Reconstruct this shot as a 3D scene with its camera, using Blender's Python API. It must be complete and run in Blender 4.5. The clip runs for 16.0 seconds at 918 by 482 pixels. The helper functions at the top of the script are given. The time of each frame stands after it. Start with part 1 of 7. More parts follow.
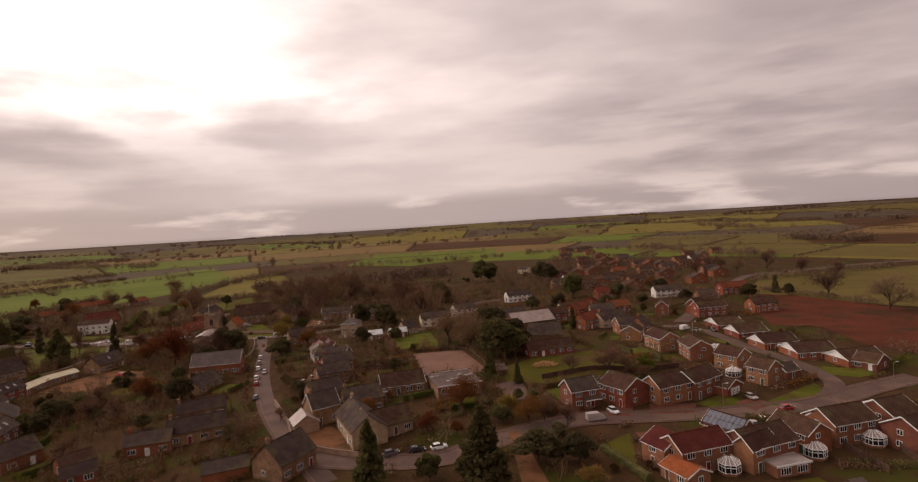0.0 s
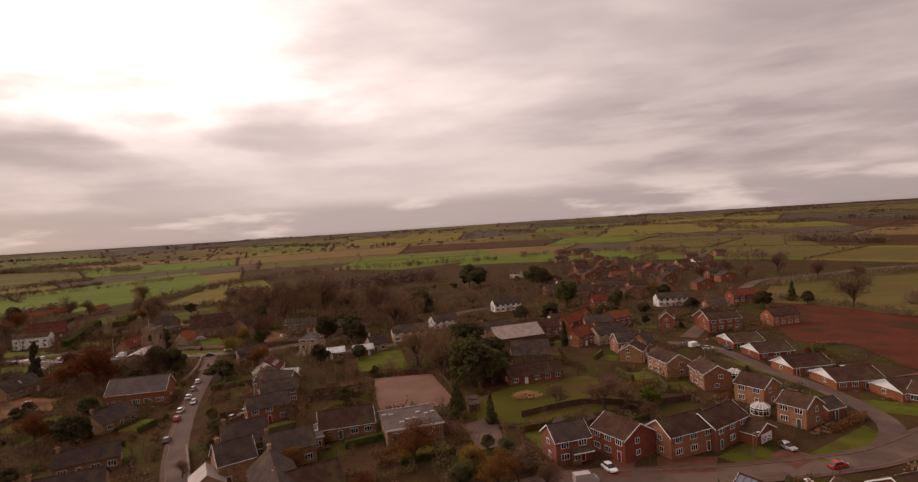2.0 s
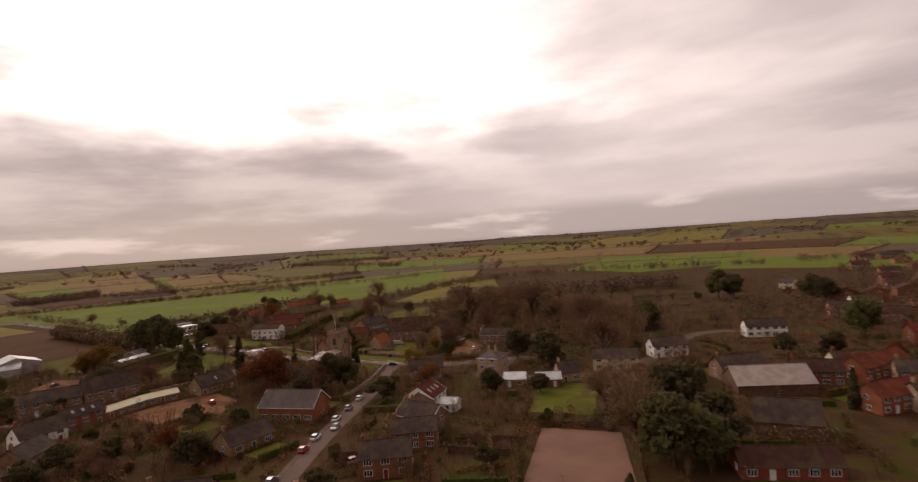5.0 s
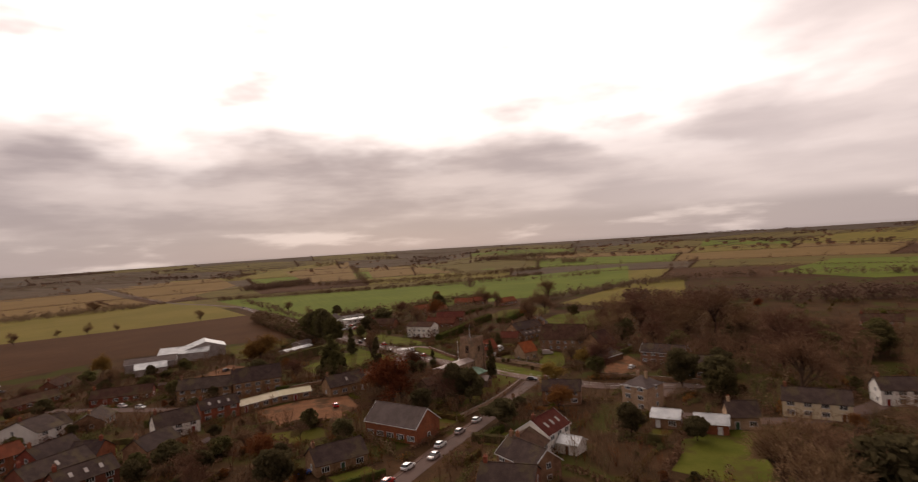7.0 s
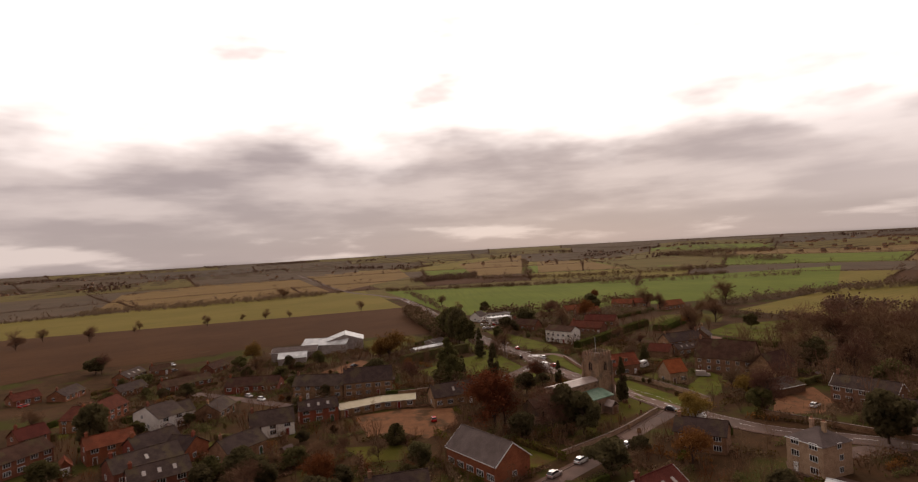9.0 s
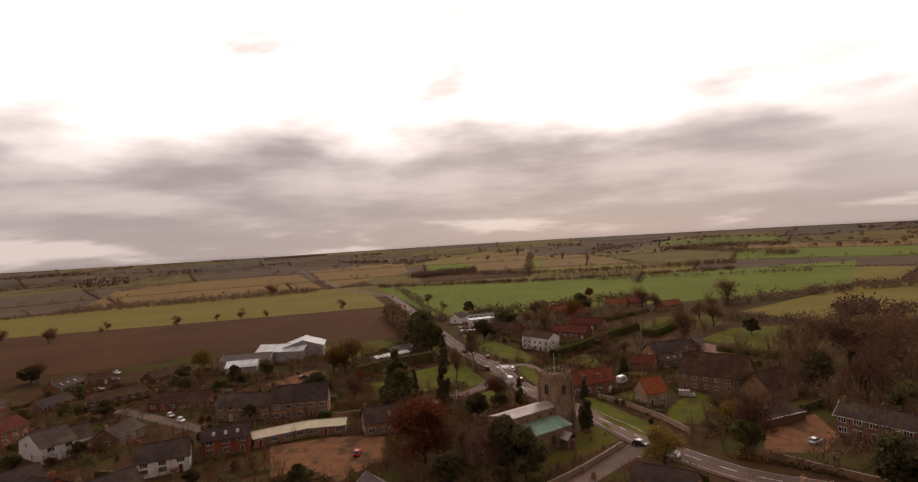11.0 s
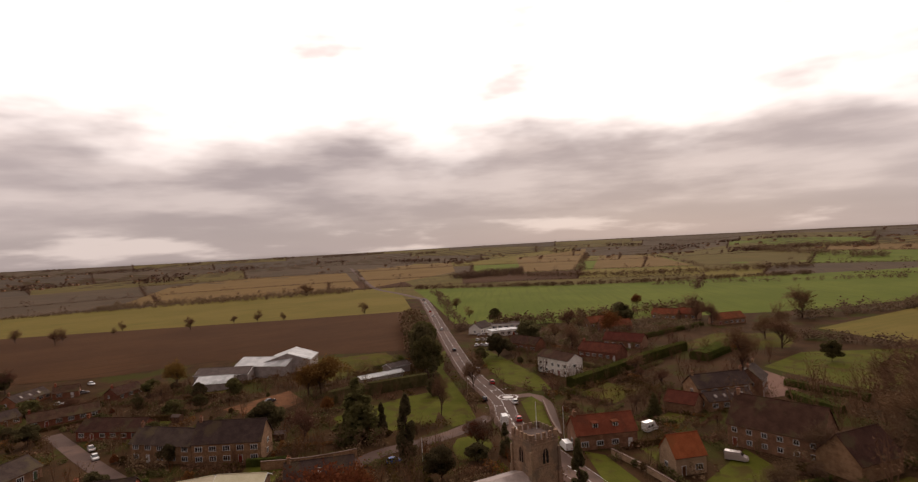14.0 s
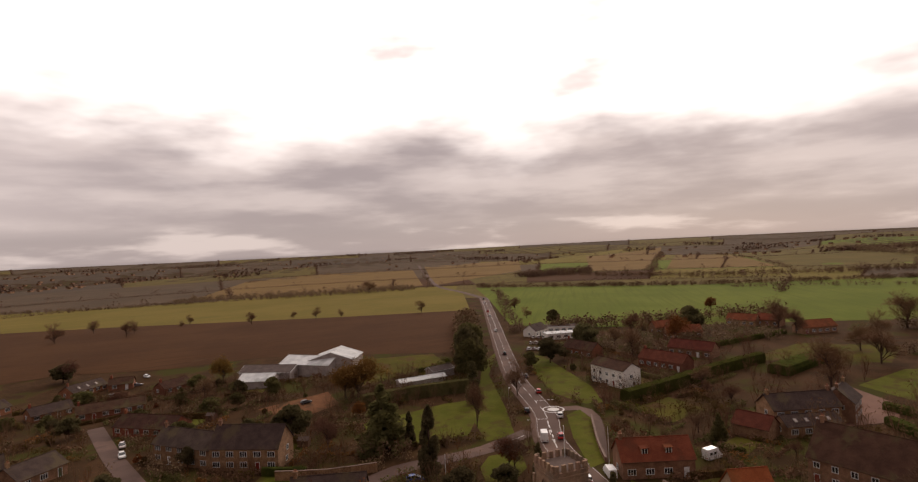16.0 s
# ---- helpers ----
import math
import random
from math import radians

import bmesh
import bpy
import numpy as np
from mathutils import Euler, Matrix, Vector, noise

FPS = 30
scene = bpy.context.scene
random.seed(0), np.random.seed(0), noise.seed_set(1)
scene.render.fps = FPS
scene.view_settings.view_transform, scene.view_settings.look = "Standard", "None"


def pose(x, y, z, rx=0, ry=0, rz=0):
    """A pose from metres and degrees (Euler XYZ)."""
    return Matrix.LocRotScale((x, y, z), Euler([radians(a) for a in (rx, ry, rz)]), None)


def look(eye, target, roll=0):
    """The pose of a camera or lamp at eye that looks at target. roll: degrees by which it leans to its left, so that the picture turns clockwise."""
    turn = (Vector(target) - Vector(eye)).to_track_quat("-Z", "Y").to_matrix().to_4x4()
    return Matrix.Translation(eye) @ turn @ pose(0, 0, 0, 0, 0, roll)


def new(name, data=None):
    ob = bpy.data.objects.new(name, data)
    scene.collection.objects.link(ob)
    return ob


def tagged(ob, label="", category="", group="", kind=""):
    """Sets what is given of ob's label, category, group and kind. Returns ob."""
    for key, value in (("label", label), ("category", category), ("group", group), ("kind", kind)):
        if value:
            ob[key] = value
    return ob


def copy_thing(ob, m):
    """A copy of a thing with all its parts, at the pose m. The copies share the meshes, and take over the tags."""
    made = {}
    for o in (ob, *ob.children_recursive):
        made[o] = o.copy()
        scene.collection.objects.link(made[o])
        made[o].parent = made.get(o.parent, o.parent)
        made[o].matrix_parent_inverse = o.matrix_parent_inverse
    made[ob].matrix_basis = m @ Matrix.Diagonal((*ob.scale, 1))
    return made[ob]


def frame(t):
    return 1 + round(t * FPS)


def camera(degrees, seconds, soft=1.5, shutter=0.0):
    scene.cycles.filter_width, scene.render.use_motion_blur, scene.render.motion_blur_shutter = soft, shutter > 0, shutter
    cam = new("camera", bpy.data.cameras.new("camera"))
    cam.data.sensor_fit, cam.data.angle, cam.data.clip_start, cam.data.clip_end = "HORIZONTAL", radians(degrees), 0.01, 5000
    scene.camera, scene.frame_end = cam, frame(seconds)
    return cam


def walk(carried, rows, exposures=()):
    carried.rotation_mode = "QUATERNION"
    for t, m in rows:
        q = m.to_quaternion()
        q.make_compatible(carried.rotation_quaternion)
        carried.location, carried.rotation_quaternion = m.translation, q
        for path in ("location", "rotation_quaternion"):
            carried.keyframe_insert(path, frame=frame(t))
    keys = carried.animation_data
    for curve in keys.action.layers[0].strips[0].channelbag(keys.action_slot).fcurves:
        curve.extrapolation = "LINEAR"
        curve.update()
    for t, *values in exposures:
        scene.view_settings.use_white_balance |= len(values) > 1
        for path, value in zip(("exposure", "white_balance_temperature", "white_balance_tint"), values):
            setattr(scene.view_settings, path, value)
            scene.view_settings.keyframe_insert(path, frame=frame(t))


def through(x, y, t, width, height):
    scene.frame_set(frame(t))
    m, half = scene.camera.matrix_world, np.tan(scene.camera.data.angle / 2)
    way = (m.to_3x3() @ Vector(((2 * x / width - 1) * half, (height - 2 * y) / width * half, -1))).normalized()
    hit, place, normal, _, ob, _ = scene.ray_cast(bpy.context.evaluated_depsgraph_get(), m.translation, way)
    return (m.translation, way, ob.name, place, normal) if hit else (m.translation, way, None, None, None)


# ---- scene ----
cam = camera(78.4, 16.0, 1.2, 0.5)
PATH = [
    (0, (5.299, -3.832, 55.978), (5.177, -1.837, 55.907), -3.5),
    (0.5, (7.531, 5.347, 56.177), (7.409, 7.342, 56.103), -3.5),
    (1, (9.790, 14.561, 55.764), (9.668, 16.556, 55.693), -3.5),
    (1.5, (11.810, 23.676, 55.229), (11.690, 25.672, 55.161), -3.5),
    (2, (13.721, 32.875, 54.720), (13.602, 34.871, 54.655), -3.6),
    (2.5, (15.727, 42.248, 54.514), (15.611, 44.244, 54.450), -3.7),
    (3, (17.502, 51.358, 54.425), (17.392, 53.354, 54.360), -3.7),
    (3.5, (19.139, 60.529, 53.686), (18.886, 62.512, 53.635), -3.7),
    (4, (21.676, 69.881, 53.258), (21.058, 71.783, 53.227), -3.9),
    (4.5, (23.426, 79.498, 53.038), (22.596, 81.317, 53.018), -4),
    (4.7, (23.634, 83.392, 52.840), (22.752, 85.187, 52.823), -4),
    (6.8, (23.210, 121.282, 53.316), (21.760, 122.659, 53.326), -3.5),
    (7, (23.254, 124.849, 53.345), (21.761, 126.180, 53.357), -3.6),
    (7.5, (21.529, 133.714, 53.054), (19.870, 134.831, 53.079), -3.4),
    (8, (19.919, 142.800, 53.150), (18.126, 143.685, 53.183), -3.4),
    (8.5, (16.914, 151.183, 53.360), (15.092, 152.009, 53.389), -3.3),
    (9, (13.202, 159.166, 53.488), (11.370, 159.969, 53.513), -3.2),
    (9.2, (11.422, 161.735, 53.231), (9.589, 162.535, 53.256), -2.9),
    (11.3, (-7.666, 195.883, 54.472), (-9.516, 196.643, 54.473), -3.3),
    (11.5, (-9.912, 198.798, 54.268), (-11.762, 199.558, 54.269), -3.2),
    (12, (-15.900, 205.734, 53.836), (-17.750, 206.494, 53.837), -3.2),
    (12.5, (-21.535, 213.122, 53.788), (-23.414, 213.805, 53.792), -3.2),
    (13, (-27.113, 219.403, 53.753), (-29.003, 220.058, 53.759), -3.2),
    (13.5, (-32.629, 224.849, 53.738), (-34.525, 225.484, 53.744), -3.1),
    (14, (-37.351, 229.920, 53.890), (-39.271, 230.482, 53.900), -3),
    (14.5, (-41.302, 234.588, 53.795), (-43.246, 235.058, 53.811), -3),
    (15, (-44.452, 238.096, 53.507), (-46.406, 238.522, 53.523), -2.8),
    (15.5, (-47.123, 241.069, 53.190), (-49.089, 241.439, 53.207), -2.7),
    (16, (-49.436, 243.371, 53.068), (-51.411, 243.687, 53.083), -2.7),
]
walk(cam, [(t, look(e, g, r)) for t, e, g, r in PATH], [(0.0, 0.0, 7300, 22), (3.0, 0.0, 7300, 22), (9.0, 0.0, 7050, 18), (16.0, 0.0, 7050, 18)])

# ---- world and light ----
SUN_AZ, SUN_EL = radians(55), radians(27)
SUN_DIR = Vector((-math.sin(SUN_AZ) * math.cos(SUN_EL), math.cos(SUN_AZ) * math.cos(SUN_EL), math.sin(SUN_EL)))


class Nodes:
    """Short hand for building node trees."""

    def __init__(self, tree):
        self.t = tree
        self.t.nodes.clear()

    def add(self, kind, **ins):
        n = self.t.nodes.new(kind)
        for k, v in ins.items():
            self.put(n, k.replace("_", " "), v)
        return n

    def put(self, n, key, v):
        s = n.inputs[int(key[1:])] if key[0] == "i" and key[1:].isdigit() else n.inputs[key]
        if isinstance(v, bpy.types.NodeSocket):
            self.t.links.new(v, s)
        else:
            s.default_value = v

    def math(self, op, a, b=0.0, c=0.0):
        n = self.t.nodes.new("ShaderNodeMath")
        n.operation = op
        self.put(n, "i0", a), self.put(n, "i1", b), self.put(n, "i2", c)
        return n.outputs[0]

    def step(self, v, lo, hi, a=0.0, b=1.0):
        n = self.t.nodes.new("ShaderNodeMapRange")
        n.interpolation_type = "SMOOTHSTEP"
        for i, x in enumerate((v, lo, hi, a, b)):
            self.put(n, "i%d" % i, x)
        return n.outputs[0]

    def mix(self, f, a, b, how="MIX"):
        n = self.t.nodes.new("ShaderNodeMix")
        n.data_type, n.blend_type = "RGBA", how
        self.put(n, "i0", f), self.put(n, "i6", a), self.put(n, "i7", b)
        return n.outputs[2]

    def noise(self, vec, scale, detail=4.0, rough=0.55):
        n = self.add("ShaderNodeTexNoise", Scale=scale, Detail=detail, Roughness=rough)
        if vec is not None:
            self.put(n, "Vector", vec)
        return n.outputs["Fac"]


world = bpy.data.worlds.new("world")
scene.world = world
world.use_nodes = True
W = Nodes(world.node_tree)
sky = W.add("ShaderNodeTexSky")
sky.sky_type, sky.sun_disc, sky.sun_elevation, sky.sun_rotation = "NISHITA", False, SUN_EL, -SUN_AZ
way = W.add("ShaderNodeTexCoord").outputs["Generated"]
sep = W.add("ShaderNodeSeparateXYZ", Vector=way)
dz = W.math("MAXIMUM", sep.outputs[2], 0.0)
flat = W.math("ADD", dz, 0.16)
plane = W.add("ShaderNodeCombineXYZ", X=W.math("DIVIDE", sep.outputs[0], flat), Y=W.math("DIVIDE", sep.outputs[1], flat), Z=0.0).outputs[0]
turn = W.add("ShaderNodeMapping", Vector=plane, Rotation=(0, 0, radians(20)), Scale=(0.8, 1.2, 1.0)).outputs[0]
big = W.noise(turn, 0.9, 3.0, 0.5)
fine = W.noise(turn, 2.2, 4.0, 0.45)
cover = W.math("ADD", W.math("MULTIPLY", big, 0.6), W.math("MULTIPLY", fine, 0.4))
level = W.noise(W.add("ShaderNodeMapping", Vector=way, Scale=(2.4, 2.4, 13.0)).outputs[0], 1.8, 5.0, 0.5)
puff = W.noise(W.add("ShaderNodeMapping", Vector=way, Scale=(3.0, 3.0, 9.0), Location=(0.7, 0.2, 0.0)).outputs[0], 1.3, 4.0, 0.5)
flatdir = W.add("ShaderNodeCombineXYZ", X=sep.outputs[0], Y=sep.outputs[1], Z=0.0).outputs[0]
unit = W.add("ShaderNodeVectorMath", i0=flatdir)
unit.operation = "NORMALIZE"
dot = W.add("ShaderNodeVectorMath", i0=unit.outputs[0], i1=Vector((-math.sin(radians(74)), math.cos(radians(74)), 0)))
dot.operation = "DOT_PRODUCT"
dot = dot.outputs["Value"]
sunny = W.step(W.math("ADD", dot, W.math("MULTIPLY", W.math("SUBTRACT", puff, 0.5), 0.5)), 0.38, 0.80)
halo = W.step(dot, -0.75, 0.92)
dim = W.mix(W.step(cover, 0.36, 0.66), W.mix(halo, (0.27, 0.24, 0.245, 1), (0.74, 0.675, 0.67, 1)), W.mix(halo, (0.45, 0.40, 0.395, 1), (1.15, 1.07, 1.03, 1)))
wisp = W.mix(W.step(puff, 0.56, 0.74), (1.55, 1.49, 1.44, 1), (0.86, 0.79, 0.77, 1))
high = W.mix(sunny, dim, wisp)
bank = W.mix(W.step(level, 0.34, 0.68), (0.37, 0.325, 0.33, 1), (0.60, 0.54, 0.525, 1))
north = W.math("MULTIPLY", W.step(dot, -0.05, 0.38), W.step(dot, 0.5, 0.95, 1.0, 0.0))
bank = W.mix(W.math("MULTIPLY", north, 0.55), bank, (0.80, 0.73, 0.715, 1))
edge = W.math("ADD", dz, W.math("MULTIPLY", W.math("SUBTRACT", puff, 0.5), 0.30))
cloud = W.mix(W.step(edge, 0.115, 0.285), bank, high)
streak = W.mix(W.step(level, 0.50, 0.64), (0.37, 0.33, 0.335, 1), (0.66, 0.60, 0.58, 1))
cloud = W.mix(W.step(dz, 0.030, 0.060, 0.85, 0.0), cloud, streak)
veil = W.mix(0.995, sky.outputs[0], cloud)
low = W.mix(W.step(sep.outputs[2], -0.02, 0.0), (0.09, 0.075, 0.06, 1), veil)
W.t.links.new(W.add("ShaderNodeBackground", Color=low, Strength=1.0).outputs[0], W.add("ShaderNodeOutputWorld").inputs[0])

sun = new("sun", bpy.data.lights.new("sun", "SUN"))
sun.data.energy, sun.data.angle, sun.data.color = 0.9, radians(14), (1.0, 0.93, 0.84)
sun.matrix_world = look(SUN_DIR * 400, (0, 0, 0))

# ---- materials ----


def warm(c, k=1.0):
    """Puts the view's red-brown cast into a base colour; k scales it."""
    return (c[0] * 1.08 * k, c[1] * 0.90 * k, c[2] * 0.82 * k)


def material(name, c1, c2, scale=0.6, fine=6.0, rough=0.85, bump=0.3, by_piece=0.0, metal=0.0, spec=0.3, third=None, far=None, courses=None):
    """Two colours mottled at a coarse and a fine scale; courses: (axis scale, depth) of laid rows."""
    m = bpy.data.materials.new(name)
    m.use_nodes = True
    N = Nodes(m.node_tree)
    if max(c1) < 0.4:
        c1, c2, third = warm(c1), warm(c2), third and warm(third)
    pos = N.add("ShaderNodeTexCoord").outputs["Object"]
    a, b = N.noise(pos, scale, 4), N.noise(pos, fine, 5, 0.65)
    f = N.step(N.math("ADD", N.math("MULTIPLY", a, 0.6), N.math("MULTIPLY", b, 0.4)), 0.36, 0.64)
    col = N.mix(f, (*c1, 1), (*c2, 1))
    if third:
        col = N.mix(N.step(N.noise(pos, far or scale * 0.35, 5, 0.6), 0.50, 0.62), col, (*third, 1))
    height = b
    if courses:
        br = N.add("ShaderNodeTexBrick", Vector=N.add("ShaderNodeMapping", Vector=pos, Rotation=courses[1]).outputs[0], Color1=(0.86, 0.86, 0.86, 1), Color2=(1.12, 1.12, 1.12, 1), Mortar=(0.62, 0.62, 0.62, 1), Scale=courses[0], Mortar_Size=0.03)
        col = N.mix(0.75, col, br.outputs[0], "MULTIPLY")
        height = N.math("ADD", N.math("MULTIPLY", br.outputs[1], -0.8), b)
    if by_piece:
        r = N.add("ShaderNodeObjectInfo").outputs["Random"]
        hsv = N.add("ShaderNodeHueSaturation", Hue=N.math("ADD", 0.49, N.math("MULTIPLY", r, 0.02)), Value=N.math("ADD", 1 - by_piece, N.math("MULTIPLY", r, 2 * by_piece)), Color=col)
        col = hsv.outputs[0]
    p = N.add("ShaderNodeBsdfPrincipled", Base_Color=col, Roughness=rough, Metallic=metal)
    p.inputs["Specular IOR Level"].default_value = spec
    if bump:
        N.put(p, "Normal", N.add("ShaderNodeBump", Strength=bump, Distance=0.05, Height=height).outputs[0])
    N.t.links.new(p.outputs[0], N.add("ShaderNodeOutputMaterial").inputs[0])
    return m


def leaf_material(name, c1, c2, by_piece=0.25, through=0.25):
    m = bpy.data.materials.new(name)
    m.use_nodes = True
    N = Nodes(m.node_tree)
    r = N.add("ShaderNodeObjectInfo").outputs["Random"]
    isl = N.add("ShaderNodeNewGeometry").outputs["Random Per Island"]
    clump = N.noise(N.add("ShaderNodeTexCoord").outputs["Object"], 0.55, 3)
    f = N.math("ADD", N.math("MULTIPLY", isl, 0.55), N.math("MULTIPLY", N.step(clump, 0.35, 0.65), 0.45))
    col = N.mix(f, (*warm(c1, 1.22), 1), (*warm(c2, 1.22), 1))
    col = N.add("ShaderNodeHueSaturation", Hue=N.math("ADD", 0.485, N.math("MULTIPLY", r, 0.03)), Value=N.math("ADD", 1 - by_piece, N.math("MULTIPLY", r, 2 * by_piece)), Color=col).outputs[0]
    d = N.add("ShaderNodeBsdfDiffuse", Color=col)
    tr = N.add("ShaderNodeBsdfTranslucent", Color=col)
    mx = N.add("ShaderNodeMixShader", Fac=through, i1=d.outputs[0], i2=tr.outputs[0])
    N.t.links.new(mx.outputs[0], N.add("ShaderNodeOutputMaterial").inputs[0])
    return m


FLAT = (0, 0, 0)
UP = (radians(90), 0, 0)
WALLS = {
    "buff": material("buff_brick", (0.25, 0.125, 0.065), (0.34, 0.185, 0.10), 0.5, 9, 0.9, 0.3, 0.12, courses=(4.5, UP)),
    "red": material("red_brick", (0.20, 0.066, 0.036), (0.29, 0.10, 0.055), 0.5, 9, 0.9, 0.3, 0.12, courses=(4.5, UP)),
    "brown": material("brown_brick", (0.17, 0.07, 0.042), (0.25, 0.115, 0.068), 0.5, 9, 0.9, 0.3, 0.12, courses=(4.5, UP)),
    "stone": material("ironstone", (0.20, 0.125, 0.075), (0.34, 0.23, 0.145), 0.7, 5, 0.95, 0.5, 0.12, courses=(3.2, UP)),
    "pale": material("pale_limestone", (0.32, 0.24, 0.165), (0.44, 0.35, 0.25), 0.7, 5, 0.95, 0.5, 0.10, courses=(3.2, UP)),
    "church": material("church_stone", (0.235, 0.170, 0.115), (0.35, 0.265, 0.185), 0.7, 5, 0.95, 0.5, 0.06, courses=(2.6, UP), third=(0.19, 0.155, 0.115)),
    "white": material("white_render", (0.66, 0.61, 0.55), (0.78, 0.74, 0.68), 0.4, 7, 0.9, 0.15, 0.06),
    "cream": material("cream_render", (0.52, 0.42, 0.27), (0.62, 0.52, 0.36), 0.4, 7, 0.9, 0.15, 0.06),
    "metal": material("corrugated_grey_sheet", (0.24, 0.24, 0.24), (0.38, 0.38, 0.38), 0.5, 8, 0.6, 0.2, 0.1),
    "wood": material("weathered_board", (0.085, 0.05, 0.034), (0.15, 0.095, 0.06), 1.5, 12, 0.9, 0.3, 0.15),
}
ROOFS = {
    "brown": material("brown_tile", (0.052, 0.030, 0.023), (0.090, 0.053, 0.039), 0.5, 7, 0.95, 0.6, 0.16, spec=0.1, third=(0.085, 0.07, 0.04), courses=(3.0, FLAT)),
    "dark": material("dark_slate", (0.046, 0.035, 0.033), (0.080, 0.062, 0.057), 0.5, 7, 0.9, 0.5, 0.16, spec=0.12, third=(0.09, 0.075, 0.05), courses=(3.4, FLAT)),
    "grey": material("grey_slate", (0.085, 0.073, 0.072), (0.13, 0.113, 0.112), 0.4, 6, 0.85, 0.5, 0.1, spec=0.15, courses=(3.2, FLAT)),
    "red": material("red_clay_tile", (0.14, 0.045, 0.026), (0.21, 0.07, 0.04), 0.5, 7, 0.95, 0.6, 0.14, spec=0.1, third=(0.13, 0.05, 0.03), courses=(3.2, FLAT)),
    "orange": material("orange_pantile", (0.22, 0.062, 0.028), (0.31, 0.10, 0.045), 0.6, 7, 0.95, 0.6, 0.10, spec=0.1, third=(0.22, 0.08, 0.035), courses=(3.2, FLAT)),
    "maroon": material("maroon_tile", (0.085, 0.026, 0.020), (0.125, 0.040, 0.030), 0.5, 7, 0.95, 0.6, 0.12, spec=0.1, courses=(3.0, FLAT)),
    "cream": material("cream_coated_sheet", (0.50, 0.43, 0.27), (0.60, 0.53, 0.36), 0.3, 3, 0.6, 0.1, 0.05),
    "pale": material("pale_sheet", (0.42, 0.42, 0.42), (0.60, 0.60, 0.58), 0.3, 4, 0.5, 0.15, 0.12, third=(0.33, 0.33, 0.32)),
    "felt": material("grey_felt", (0.080, 0.067, 0.063), (0.125, 0.105, 0.10), 0.25, 3, 0.95, 0.2, 0.1, spec=0.1, third=(0.07, 0.062, 0.058)),
    "copper": material("green_copper", (0.13, 0.27, 0.21), (0.22, 0.36, 0.29), 0.4, 4, 0.6, 0.2, 0.0, third=(0.10, 0.20, 0.15)),
    "lead": material("grey_lead", (0.22, 0.20, 0.19), (0.34, 0.315, 0.30), 0.4, 4, 0.55, 0.2, 0.0),
    "glass": material("polycarbonate", (0.24, 0.235, 0.225), (0.34, 0.335, 0.32), 0.4, 3, 0.25, 0.05, 0.05, spec=0.6),
}
WHITE = material("white_upvc", (0.66, 0.65, 0.63), (0.76, 0.75, 0.73), 1.0, 6, 0.5, 0.05)
TIMBER = material("dark_timber", (0.05, 0.03, 0.02), (0.10, 0.06, 0.04), 2.0, 12, 0.85, 0.3, 0.15)
DOORS = [material(n, c, tuple(v * 1.35 for v in c), 1.0, 6, 0.5, 0.1) for n, c in (("red_door", (0.16, 0.02, 0.015)), ("brown_door", (0.10, 0.05, 0.025)), ("white_door", (0.6, 0.58, 0.55)), ("green_door", (0.03, 0.07, 0.04)))]
GLASS = material("window_glass", (0.012, 0.012, 0.014), (0.03, 0.03, 0.034), 0.8, 3, 0.08, 0.0, 0.2, spec=0.6)
POT = material("clay_pot", (0.22, 0.09, 0.05), (0.30, 0.13, 0.08), 2.0, 9)
ASPHALT = material("asphalt", (0.078, 0.057, 0.050), (0.108, 0.080, 0.069), 0.12, 5, 0.85, 0.15, third=(0.135, 0.098, 0.082), far=0.05, spec=0.12)
PAVE = material("pavement_asphalt", (0.082, 0.056, 0.046), (0.115, 0.08, 0.066), 0.3, 5, 0.95, 0.2, spec=0.1)
KERB = material("concrete_kerb", (0.13, 0.10, 0.085), (0.19, 0.15, 0.125), 1.0, 6)
PAINT = material("road_paint", (0.50, 0.47, 0.44), (0.66, 0.63, 0.60), 1.5, 9, 0.7, 0.1)
GRAVEL = material("ginger_gravel", (0.120, 0.064, 0.034), (0.180, 0.098, 0.052), 0.25, 3, 0.98, 0.4, third=(0.075, 0.050, 0.028), far=0.13, spec=0.05)
COURT = material("sand_surface", (0.130, 0.074, 0.053), (0.172, 0.102, 0.074), 0.12, 7, 0.95, 0.2)
GARDEN = material("garden_ground", (0.040, 0.027, 0.014), (0.072, 0.044, 0.024), 0.10, 1.1, 1.0, 0.5, third=(0.046, 0.050, 0.013), far=0.05, spec=0.03)
LAWN = material("lawn_grass", (0.056, 0.062, 0.012), (0.088, 0.088, 0.017), 0.08, 2.2, 0.98, 0.5, third=(0.080, 0.058, 0.024), far=0.11, spec=0.03)
VERGE = material("verge_grass", (0.064, 0.084, 0.013), (0.096, 0.112, 0.021), 0.15, 2.5, 0.98, 0.5, third=(0.070, 0.064, 0.020), far=0.16, spec=0.03)
EARTH = material("red_earth", (0.072, 0.027, 0.018), (0.112, 0.040, 0.025), 0.05, 0.6, 1.0, 0.6, spec=0.03, third=(0.058, 0.034, 0.020), far=0.035)
DRIVE = material("brick_paving", (0.10, 0.045, 0.032), (0.145, 0.07, 0.05), 0.4, 5, 0.95, 0.2, spec=0.1)
